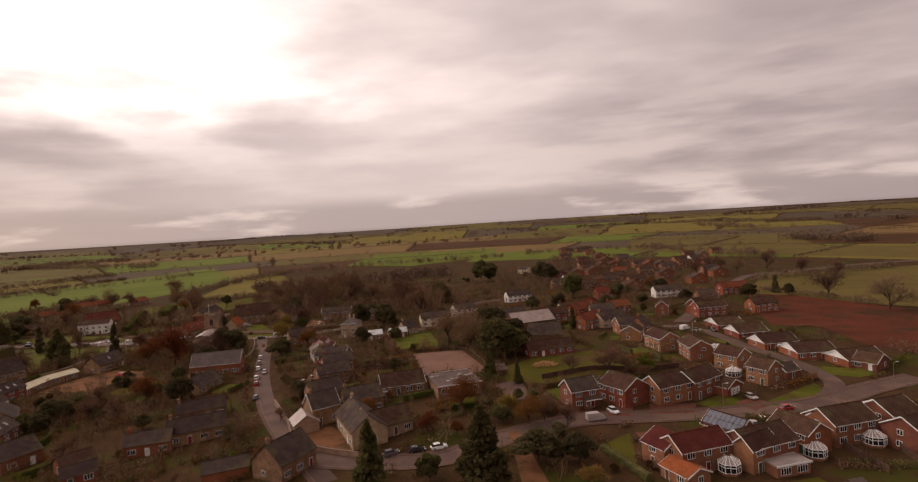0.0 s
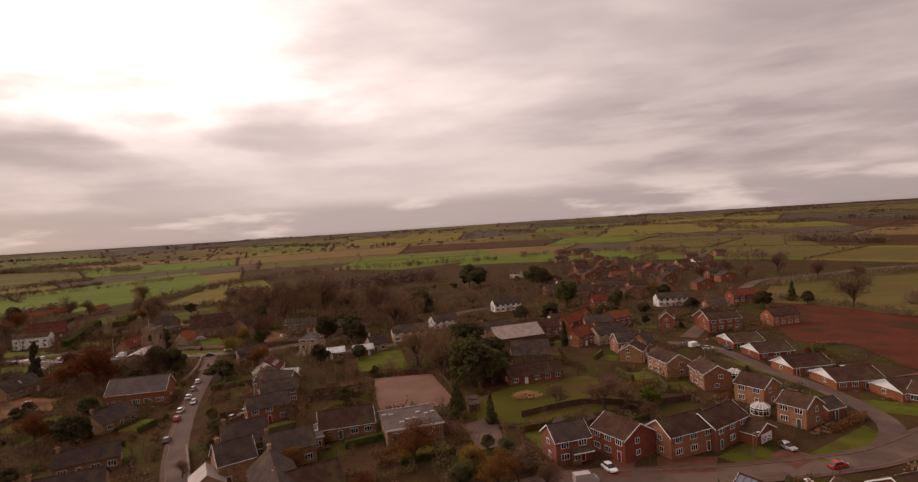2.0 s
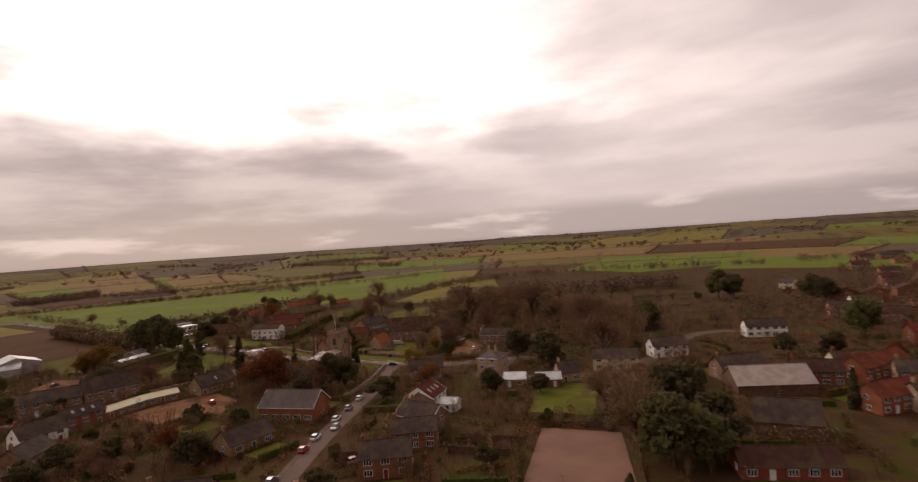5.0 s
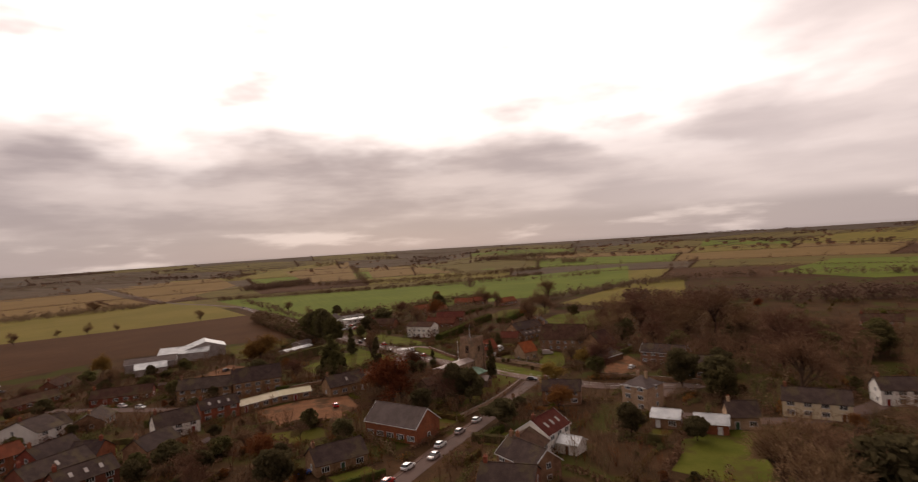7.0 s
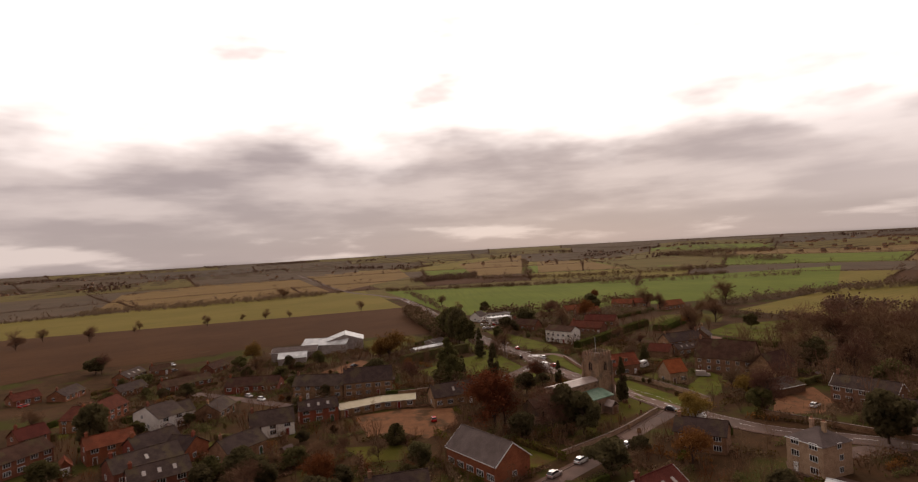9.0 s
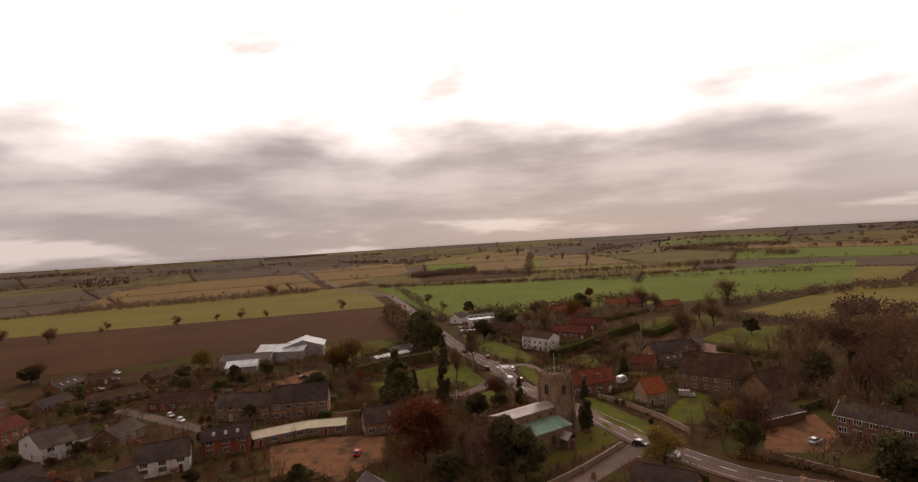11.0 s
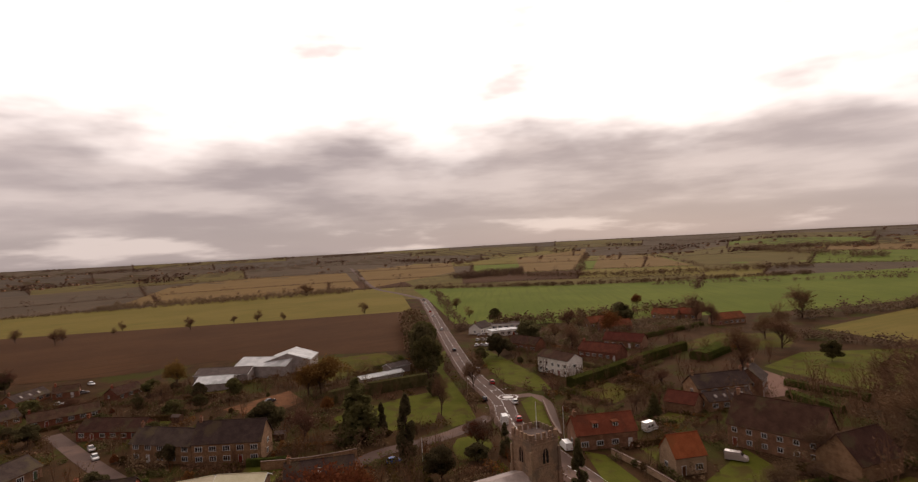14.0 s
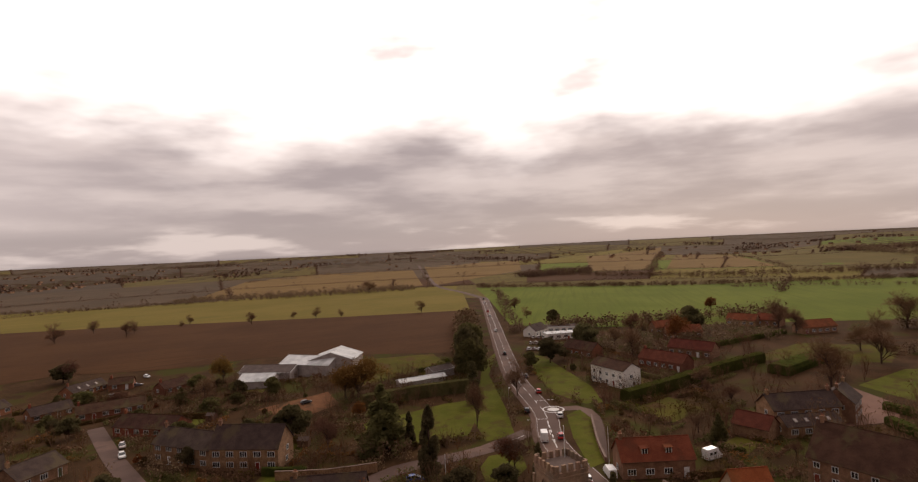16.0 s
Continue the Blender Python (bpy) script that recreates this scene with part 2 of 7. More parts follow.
HEAP = material("wood_chip", (0.36, 0.22, 0.11), (0.52, 0.35, 0.18), 0.8, 6, 0.95, 0.6)


def field_material(name, c1, c2, c3, turn_deg, rows=0.35):
    """A crop or grass field with drilled rows and large soft patches."""
    m = bpy.data.materials.new(name)
    m.use_nodes = True
    N = Nodes(m.node_tree)
    pos = N.add("ShaderNodeTexCoord").outputs["Object"]
    rot = N.add("ShaderNodeMapping", Vector=pos, Rotation=(0, 0, radians(turn_deg))).outputs[0]
    long = N.noise(N.add("ShaderNodeMapping", Vector=rot, Scale=(0.012, rows, 1)).outputs[0], 1.0, 4, 0.6)
    patch = N.noise(pos, 0.014, 5, 0.6)
    fine = N.noise(pos, 0.35, 4, 0.7)
    c1, c2, c3 = warm(c1, .96), warm(c2, .96), warm(c3, .96)
    col = N.mix(N.step(patch, 0.36, 0.64), (*c1, 1), (*c2, 1))
    col = N.mix(N.math("MULTIPLY", N.step(long, 0.45, 0.68), 0.7), col, (*c3, 1))
    col = N.mix(0.35, col, N.mix(fine, (0.6, 0.6, 0.6, 1), (1.4, 1.4, 1.4, 1)), "MULTIPLY")
    p = N.add("ShaderNodeBsdfPrincipled", Base_Color=col, Roughness=1.0)
    p.inputs["Specular IOR Level"].default_value = 0.05
    N.t.links.new(p.outputs[0], N.add("ShaderNodeOutputMaterial").inputs[0])
    return m


FIELDS = {
    "green": field_material("winter_wheat", (0.092, 0.136, 0.021), (0.116, 0.160, 0.027), (0.082, 0.115, 0.020), 20),
    "olive": field_material("olive_pasture", (0.135, 0.125, 0.030), (0.165, 0.145, 0.040), (0.105, 0.105, 0.025), 80),
    "tan": field_material("stubble", (0.150, 0.110, 0.046), (0.176, 0.128, 0.054), (0.130, 0.100, 0.036), 50),
    "plough": field_material("plough", (0.060, 0.032, 0.015), (0.076, 0.042, 0.019), (0.048, 0.026, 0.0125), 75, 0.8),
    "dull": field_material("dull_pasture", (0.098, 0.090, 0.028), (0.125, 0.108, 0.036), (0.084, 0.07, 0.025), 10),
    # Distance haze is put into these two as greyed, dulled colours.
    "wood": field_material("far_land_haze", (0.070, 0.060, 0.046), (0.088, 0.074, 0.054), (0.056, 0.050, 0.040), 60),
    "haze_scrub": field_material("hazed_winter_scrub", (0.078, 0.064, 0.044), (0.100, 0.080, 0.054), (0.060, 0.051, 0.038), 40),
}
BARK = material("bark", (0.055, 0.036, 0.026), (0.085, 0.058, 0.042), 2.0, 10, 0.95, 0.4, 0.15)
LEAVES = {
    "bare": leaf_material("twig", (0.112, 0.074, 0.050), (0.160, 0.108, 0.072), 0.22, 0.0),
    "far": leaf_material("far_twig", (0.110, 0.084, 0.062), (0.150, 0.118, 0.086), 0.2, 0.15),
    "grey": leaf_material("grey_twig", (0.105, 0.078, 0.052), (0.15, 0.115, 0.076), 0.22, 0.0),
    "rust": leaf_material("rust_leaf", (0.105, 0.048, 0.022), (0.175, 0.080, 0.032), 0.22),
    "gold": leaf_material("gold_leaf", (0.13, 0.088, 0.030), (0.20, 0.140, 0.045), 0.2),
    # Both evergreens are raised in colour to stand in for haze over darks.
    "ever": leaf_material("evergreen_leaf", (0.066, 0.070, 0.032), (0.112, 0.112, 0.050), 0.25, 0.4),
    "holly": leaf_material("dark_evergreen_leaf", (0.062, 0.062, 0.034), (0.104, 0.100, 0.052), 0.25, 0.4),
    "hedge": leaf_material("clipped_hedge_leaf", (0.038, 0.052, 0.015), (0.064, 0.080, 0.022), 0.2, 0.3),
    "shrub": leaf_material("garden_shrub_leaf", (0.056, 0.046, 0.018), (0.100, 0.072, 0.030), 0.35),
    "bright": leaf_material("bright_shrub_leaf", (0.075, 0.095, 0.018), (0.13, 0.15, 0.03), 0.2),
}

# ---- terrain ----


def terr(x, y):
    h = 2.9 * math.exp(-(x * x + (y - 206) ** 2) / 5830) - 4.8 * math.exp(-((x + 294) ** 2 + (y - 126) ** 2) / 4600)
    r = math.hypot(x + 96, y - 240)
    k = min(1.0, max(0.0, (r - 1200) / 3300))
    a = math.atan2(y - 240, x + 96)
    roll = 9 * math.sin(x / 310 + 1.3 * math.sin(y / 540)) * math.sin(y / 270 + 0.8) + 5 * math.sin((x + y) / 150)
    near = min(1.0, max(0.0, (r - 950) / 900))
    far = min(1.0, max(0.0, (4200 - r) / 900))
    return h + (23 + 5 * math.sin(a * 5 + 1)) * k * k * (3 - 2 * k) + roll * near * far


def mesh(name, verts, faces, mat):
    me = bpy.data.meshes.new(name)
    me.from_pydata([tuple(v) for v in verts], [], faces)
    for mm in (mat if isinstance(mat, list) else [mat]):
        me.materials.append(mm)
    me.update()
    return me


def part(name, me, parent, label=""):
    """Link a mesh as one part under a thing or under a part."""
    o = new(name, me)
    o.parent = parent
    if label:
        o["label"] = label
    return o


def empty(name, x, y, rot, z=None, label="", category="", group=""):
    e = new(name)
    e.empty_display_size = 0.5
    e.matrix_basis = pose(x, y, terr(x, y) if z is None else z, 0, 0, rot)
    return tagged(e, label, category, group)


class Mesh:
    """Gathers vertices and faces for one mesh."""

    def __init__(self):
        self.v, self.f, self.m = [], [], []

    def face(self, pts, mi=0):
        n = len(self.v)
        self.v += [tuple(p) for p in pts]
        self.f.append(tuple(range(n, n + len(pts))))
        self.m.append(mi)

    def box(self, x0, y0, z0, x1, y1, z1, mi=0):
        n = len(self.v)
        self.v += [(x0, y0, z0), (x1, y0, z0), (x1, y1, z0), (x0, y1, z0), (x0, y0, z1), (x1, y0, z1), (x1, y1, z1), (x0, y1, z1)]
        for q in ((3, 2, 1, 0), (4, 5, 6, 7), (0, 1, 5, 4), (1, 2, 6, 5), (2, 3, 7, 6), (3, 0, 4, 7)):
            self.f.append(tuple(n + i for i in q))
            self.m.append(mi)

    def slab(self, pts, down):
        """A sheet of the given corners with thickness straight down."""
        n, k = len(self.v), len(pts)
        self.v += [tuple(p) for p in pts] + [(p[0], p[1], p[2] - down) for p in pts]
        self.f.append(tuple(n + i for i in range(k)))
        self.f.append(tuple(n + k + i for i in reversed(range(k))))
        for i in range(k):
            j = (i + 1) % k
            self.f.append((n + i, n + k + i, n + k + j, n + j))
        self.m += [0] * (k + 2)

    def prism(self, a, b, ra, rb, sides=5, mi=0):
        a, b = Vector(a), Vector(b)
        d = (b - a).normalized()
        u = d.orthogonal().normalized()
        w = d.cross(u)
        n = len(self.v)
        for c, r in ((a, ra), (b, rb)):
            for i in range(sides):
                q = 2 * math.pi * i / sides
                self.v.append(tuple(c + u * (r * math.cos(q)) + w * (r * math.sin(q))))
        for i in range(sides):
            j = (i + 1) % sides
            self.f.append((n + i, n + j, n + sides + j, n + sides + i))
            self.m.append(mi)
        self.f.append(tuple(n + sides + i for i in range(sides)))
        self.m.append(mi)

    def done(self, name, mat):
        me = mesh(name, self.v, self.f, mat)
        if any(self.m):
            me.polygons.foreach_set("material_index", self.m)
        return me


# ground: one sheet, finer towards the village
def ground_sheet():
    xs = sorted({*range(-4700, -600, 60), *range(-600, 401, 20), *range(400, 4701, 60)})
    ys = sorted({*range(-4500, -200, 100), *range(-200, 601, 20), *range(600, 4901, 60)})
    v = [(x, y, terr(x, y)) for y in ys for x in xs]
    n = len(xs)
    f = [(j * n + i, j * n + i + 1, (j + 1) * n + i + 1, (j + 1) * n + i) for j in range(len(ys) - 1) for i in range(n - 1)]
    me = mesh("ground", v, f, GARDEN)
    for p in me.polygons:
        p.use_smooth = True
    tagged(new("ground", me), "brown and green winter garden ground of the village", "ground", kind="structure")


ground_sheet()


OPEN = []


def drape(name, pts, mat, lift, label, category, step=25.0, kind="structure"):
    """A sheet laid over the ground within the outline pts."""
    bm = bmesh.new()
    vs = [bm.verts.new((x, y, 0)) for x, y in pts]
    bm.faces.new(vs)
    for axis in (0, 1):
        lo, hi = min(p[axis] for p in pts), max(p[axis] for p in pts)
        s = max(step, (hi - lo) / 40)
        c = lo + s
        while c < hi:
            no = (1, 0, 0) if axis == 0 else (0, 1, 0)
            co = (c, 0, 0) if axis == 0 else (0, c, 0)
            bmesh.ops.bisect_plane(bm, geom=bm.verts[:] + bm.edges[:] + bm.faces[:], plane_co=co, plane_no=no)
            c += s
    for q in bm.verts:
        q.co.z = terr(q.co.x, q.co.y) + lift
    bmesh.ops.recalc_face_normals(bm, faces=bm.faces[:])
    if bm.faces[:] and sum(q.normal.z for q in bm.faces) < 0:
        bmesh.ops.reverse_faces(bm, faces=bm.faces[:])
    me = bpy.data.meshes.new(name)
    bm.to_mesh(me)
    bm.free()
    me.materials.append(mat)
    if category != "field":
        OPEN.append(pts)
    return tagged(new(name, me), label, category, kind=kind)


ROADS = []


def smooth_line(pts, step):
    out = []
    P = [pts[0]] + list(pts) + [pts[-1]]
    for i in range(1, len(P) - 2):
        p0, p1, p2, p3 = (Vector(q) for q in P[i - 1:i + 3])
        n = max(1, int((p2 - p1).length / step))
        for k in range(n):
            t = k / n
            out.append(0.5 * (2 * p1 + (p2 - p0) * t + (2 * p0 - 5 * p1 + 4 * p2 - p3) * t * t + (3 * p1 - p0 - 3 * p2 + p3) * t ** 3))
    out.append(Vector(P[-1]))
    return out


def side(line, i, off):
    a, b = line[max(0, i - 1)], line[min(len(line) - 1, i + 1)]
    d = (b - a).normalized()
    return line[i] + Vector((-d.y, d.x)) * off


def ribbon(name, line, o1, o2, lift, mat, label, category, thick=0.0):
    M = Mesh()
    for i in range(len(line) - 1):
        q = [side(line, i, o1), side(line, i + 1, o1), side(line, i + 1, o2), side(line, i, o2)]
        q = [(p.x, p.y, terr(p.x, p.y) + lift) for p in q]
        if o1 < o2:
            pass
        else:
            q.reverse()
        if thick:
            M.slab(q, thick)
        else:
            M.face(q)
    return tagged(new(name, M.done(name, mat)), label, category, kind="structure")


def road(pts, width, walks=(0, 0), centre=False, lift=0.05, label="grey-brown asphalt village road"):
    line = smooth_line(pts, 4.0)
    ROADS.append((line, width / 2 + max(walks)))
    ribbon("road", line, -width / 2, width / 2, lift, ASPHALT, label, "road")
    for s, w in ((-1, walks[0]), (1, walks[1])):
        if w:
            ribbon("kerb", line, s * width / 2, s * (width / 2 + 0.14), lift + 0.12, KERB, "pale concrete kerb beside the road", "kerb", 0.14)
            ribbon("pavement", line, s * (width / 2 + 0.14), s * (width / 2 + w), lift + 0.11, PAVE, "worn asphalt pavement beside the road", "pavement", 0.14)
    if centre:
        M = Mesh()
        fine_line = smooth_line(pts, 2.0)
        for i in range(0, len(fine_line) - 3, 4):
            q = [side(fine_line, i, -0.09), side(fine_line, i + 2, -0.09), side(fine_line, i + 2, 0.09), side(fine_line, i, 0.09)]
            M.face([(p.x, p.y, terr(p.x, p.y) + lift + 0.012) for p in q])
        tagged(new("road_marking", M.done("road_marking", PAINT)), "dashed white centre line on the road", "road marking", kind="structure")
        for s in (-1, 1):
            ribbon("road_marking", line, s * (width / 2 - 0.3) - 0.04, s * (width / 2 - 0.3) + 0.04, lift + 0.012, PAINT, "white edge line on the road", "road marking")


# ---- houses ----
FOOT = []


def window_mesh(w, h, bars):
    t, M = 0.09, Mesh()
    xs = [-w / 2 - t, -w / 2]
    for i in range(1, bars):
        xs += [-w / 2 + w * i / bars - .05, -w / 2 + w * i / bars + .05]
    xs += [w / 2, w / 2 + t]
    zs = [-t, 0, h, h + t]
    n, k = len(xs), len(xs) * 4
    M.v = [(x, y, z) for y in (-.07, .02) for z in zs for x in xs]
    solid = {(i, j) for i in range(n - 1) for j in range(3) if j != 1 or i % 2 == 0}
    for i, j in solid:
        a, b, c, d = j * n + i, j * n + i + 1, (j + 1) * n + i + 1, (j + 1) * n + i
        M.f += [(a, b, c, d), (k + d, k + c, k + b, k + a)]
        for (p, q), nb in (((a, b), (i, j - 1)), ((b, c), (i + 1, j)), ((c, d), (i, j + 1)), ((d, a), (i - 1, j))):
            if nb not in solid:
                M.f.append((q, p, k + p, k + q))
    return M.done("window_frame", WHITE)


def box_mesh(name, dims, mat):
    M = Mesh()
    M.box(*dims)
    return M.done(name, mat)


WIN = {k: (window_mesh(*k), box_mesh("pane", (-k[0] / 2, -0.03, 0, k[0] / 2, 0.0, k[1]), GLASS)) for k in ((1.7, 1.2, 3), (1.1, 1.1, 2), (0.8, 1.4, 2), (2.3, 1.3, 4))}
DOOR = [box_mesh("door", (-0.45, -0.05, 0, 0.45, 0.03, 2.05), d) for d in DOORS]
DOOR_FRAME = window_mesh(0.95, 2.1, 1)
GARAGE = {}


def place_on(me, name, parent, x, y, z, face):
    """face: 0 south, 90 east, 180 north, 270 west wall of the thing's own frame."""
    o = part(name, me, parent)
    o.matrix_basis = pose(x, y, z, 0, 0, face)
    return o


def put_window(h, size, x, y, z, face):
    o = place_on(WIN[size][0], "window", h, x, y, z, face)
    part("pane", WIN[size][1], o)


def house(x, y, rot, L, D, eaves, rise, wall, roof, label, storeys=2, chimneys=1, hip=0.0, wins=True, size=(1.7, 1.2, 3), detail=2, front_door=True, verge=True, name="house", category="house", group="village houses", lights=0, seed=None, white_gable=False, porch=0.0, dormers=0):
    """A house with its ridge along its own x axis; rot turns it."""
    rng = random.Random(int(abs(x * 13 + y * 7)) if seed is None else seed)
    FOOT.append((x, y, math.hypot(L, D) / 2, rot, L, D))
    h = empty(name, x, y, rot, None, label, category, group)
    a, b, top = L / 2, D / 2, eaves + rise
    M = Mesh()
    r = hip * b if hip else 0.0
    if hip:
        M.box(-a, -b, -1.2, a, b, eaves)
    else:
        v = [(-a, -b, -1.2), (a, -b, -1.2), (a, b, -1.2), (-a, b, -1.2), (-a, -b, eaves), (a, -b, eaves), (a, b, eaves), (-a, b, eaves), (-a, 0, top - 0.05), (a, 0, top - 0.05)]
        M.v, M.f = v, [(0, 1, 5, 4), (2, 3, 7, 6), (1, 2, 6, 9, 5), (3, 0, 4, 8, 7)]
        M.m = [0, 0, 0, 0]
    part("wall", M.done("wall", WALLS[wall]), h)
    o, g = 0.35, 0.3
    k = rise / b
    R = Mesh()
    e = eaves - o * k
    if hip:
        A, B = a + o, b + o
        q = max(a - r, 0.05)
        R.v = [(-A, -B, e), (A, -B, e), (A, B, e), (-A, B, e), (-q, 0, top), (q, 0, top)]
        R.f, R.m = [(0, 1, 5, 4), (1, 2, 5), (2, 3, 4, 5), (3, 0, 4), (3, 2, 1, 0)], [0] * 5
    else:
        A, B = a + g, b + o
        R.slab([(-A, -B, e + .15), (A, -B, e + .15), (A, 0, top + .15), (-A, 0, top + .15)], 0.15)
        R.slab([(A, B, e + .15), (-A, B, e + .15), (-A, 0, top + .15), (A, 0, top + .15)], 0.15)
    rf = part("roof", R.done("roof", ROOFS[roof]), h)
    if not hip:
        C = Mesh()
        C.prism((-A, 0, top + .16), (A, 0, top + .16), 0.13, 0.13, 6)
        part("ridge_tiles", C.done("ridge_tiles", ROOFS[roof]), rf)
        if verge:
            for s in (-1, 1):
                V = Mesh()
                V.slab([(s * A, -B, e + .17), (s * (A + .06), -B, e + .17), (s * (A + .06), 0, top + .17), (s * A, 0, top + .17)], 0.28)
                V.slab([(s * A, B, e + .17), (s * (A + .06), B, e + .17), (s * (A + .06), 0, top + .17), (s * A, 0, top + .17)], 0.28)
                part("bargeboard", V.done("bargeboard", WHITE), rf)
        if white_gable:
            for e1 in (-1, 1):
                V = Mesh()
                V.face([(e1 * (a + .03), -e1 * b, eaves), (e1 * (a + .03), e1 * b, eaves), (e1 * (a + .03), 0, top - .1)])
                part("gable_cladding", V.done("gable_cladding", WHITE), h, "white boarded gable")
    for s in (-1, 1)[:2 if detail == 2 else 0]:
        G = Mesh()
        G.box(-a, s * (b + o) - .06, e + .02, a, s * (b + o) + .06, e + .13)
        part("gutter", G.done("gutter", WHITE if verge else TIMBER), rf)
    for i in range(chimneys):
        cx = (-a + 0.8, a - 0.8, 0)[i] if not hip else (-r * 0 - a * 0.3, a * 0.35, 0)[i]
        c = Mesh()
        c.box(cx - .38, -.34, top - 1.0, cx + .38, .34, top + 1.1)
        c.box(cx - .45, -.41, top + 1.1, cx + .45, .41, top + 1.25)
        ch = part("chimney", c.done("chimney", WALLS["red" if wall in ("red", "brown") else wall if wall in ("stone", "pale") else "brown"]), h)
        for dx in (-.17, .17)[:detail]:
            p = Mesh()
            p.prism((cx + dx, 0, top + 1.25), (cx + dx, 0, top + 1.7), .12, .10, 7)
            part("chimney_pot", p.done("chimney_pot", POT), ch)
    if porch:
        x0 = a - porch * L
        V = Mesh()
        V.slab([(x0, -b - 1.5, 2.45), (a, -b - 1.5, 2.45), (a, -b, 3.0), (x0, -b, 3.0)], .12)
        pr = part("porch_roof", V.done("porch_roof", ROOFS[roof]), h)
        part("fascia", box_mesh("fascia", (x0, -b - 1.58, 2.25, a, -b - 1.5, 2.47), WHITE), pr)
        bay = part("bay", box_mesh("bay", (x0 + .1, -b - 1.1, -.5, x0 + 1.9, -b, 2.4), WALLS[wall]), h)
        bw = place_on(WIN[(1.1, 1.1, 2)][0], "window", bay, x0 + 1.0, -b - 1.13, .9, 0)
        part("pane", WIN[(1.1, 1.1, 2)][1], bw)
    for i in range(dormers):
        dx = -a + L * (i + 1) / (dormers + 1)
        y0 = -b * .55
        zb = top - rise * .55 - .3
        dm = part("dormer", box_mesh("dormer", (dx - .75, -b * .72, zb - .6, dx + .75, 0.0, zb + 1.0), WALLS[wall]), h)
        V = Mesh()
        V.slab([(dx - .95, -b * .72 - .25, zb + 1.0), (dx + .95, -b * .72 - .25, zb + 1.0), (dx + .95, 0, zb + 1.35), (dx - .95, 0, zb + 1.35)], .12)
        part("dormer_roof", V.done("dormer_roof", ROOFS[roof]), dm)
        dw = place_on(WIN[(1.1, 1.1, 2)][0], "window", dm, dx, -b * .72 - .03, zb - .25, 0)
        part("pane", WIN[(1.1, 1.1, 2)][1], dw)
    for i in range(lights):
        lx = -a + L * (i + 1) / (lights + 1)
        for s in (-1,):
            p0, p1 = 0.35, 0.62
            zz = lambda u: e + .15 + (top - e) * u
            yy = lambda u: s * B * (1 - u)
            S = Mesh()
            S.slab([(lx - .4, yy(p0), zz(p0) + .1), (lx + .4, yy(p0), zz(p0) + .1), (lx + .4, yy(p1), zz(p1) + .1), (lx - .4, yy(p1), zz(p1) + .1)], .09)
            part("rooflight", S.done("rooflight", ROOFS["glass"]), rf)
    if wins:
        n = max(1, int(L / 3.3))
        did = rng.randrange(n)
        for s, face in ((-1, 0), (1, 180))[:detail]:
            for fl in range(storeys):
                z = 0.95 + 2.55 * fl
                if z + size[1] > eaves + .05:
                    z = eaves - size[1] - 0.12
                for i in range(n):
                    px = -a + L * (i + 0.5) / n
                    if fl == 0 and front_door and i == did:
                        dd = place_on(DOOR[rng.randrange(4)], "door", h, px, s * (b + .03), 0, face)
                        part("door_frame", DOOR_FRAME, dd)
                        continue
                    put_window(h, size, px, s * (b + .03), z, face)
        for s, face in ((-1, 270), (1, 90))[:detail]:
            for fl in range(storeys):
                z = 0.95 + 2.55 * fl
                if D > 5 and z + 1.1 < eaves + rise * .5:
                    put_window(h, (1.1, 1.1, 2), s * (a + .03), (rng.random() - .5) * D * .3, z, face)
    return h


def flat_block(x, y, rot, L, D, height, wall, roof, label, lights=0, wins=True, category="building", name="flat_roofed_building"):
    FOOT.append((x, y, math.hypot(L, D) / 2, rot, L, D))
    h = empty(name, x, y, rot, None, label, category)
    a, b = L / 2, D / 2
    part("wall", box_mesh("wall", (-a, -b, -1.2, a, b, height), WALLS[wall]), h)
    rf = part("roof", box_mesh("roof", (-a - .2, -b - .2, height, a + .2, b + .2, height + .3), ROOFS[roof]), h)
    for i, (y0, y1) in enumerate(((-b - .26, -b - .2), (b + .2, b + .26))):
        part("fascia", box_mesh("fascia", (-a - .26, y0, height - .05, a + .26, y1, height + .34), WHITE), rf)
    rng = random.Random(int(abs(x * 3 + y)))
    for i in range(lights):
        S = Mesh()
        lx, ly = -a + L * (i + .5) / lights, rng.uniform(-.55, .55) * b
        S.box(lx - .6, ly - .45, height + .3, lx + .6, ly + .45, height + .5)
        S.box(lx - .5, ly - .35, height + .5, lx + .5, ly + .35, height + .62)
        part("rooflight", S.done("rooflight", ROOFS["glass"]), rf)
    if wins:
        n = max(1, int(L / 3.6))
        for i in range(n):
            put_window(h, (2.3, 1.3, 4), -a + L * (i + .5) / n, -b - .03, max(.6, height - 2.1), 0)
            put_window(h, (2.3, 1.3, 4), -a + L * (i + .5) / n, b + .03, max(.6, height - 2.1), 180)
    return h


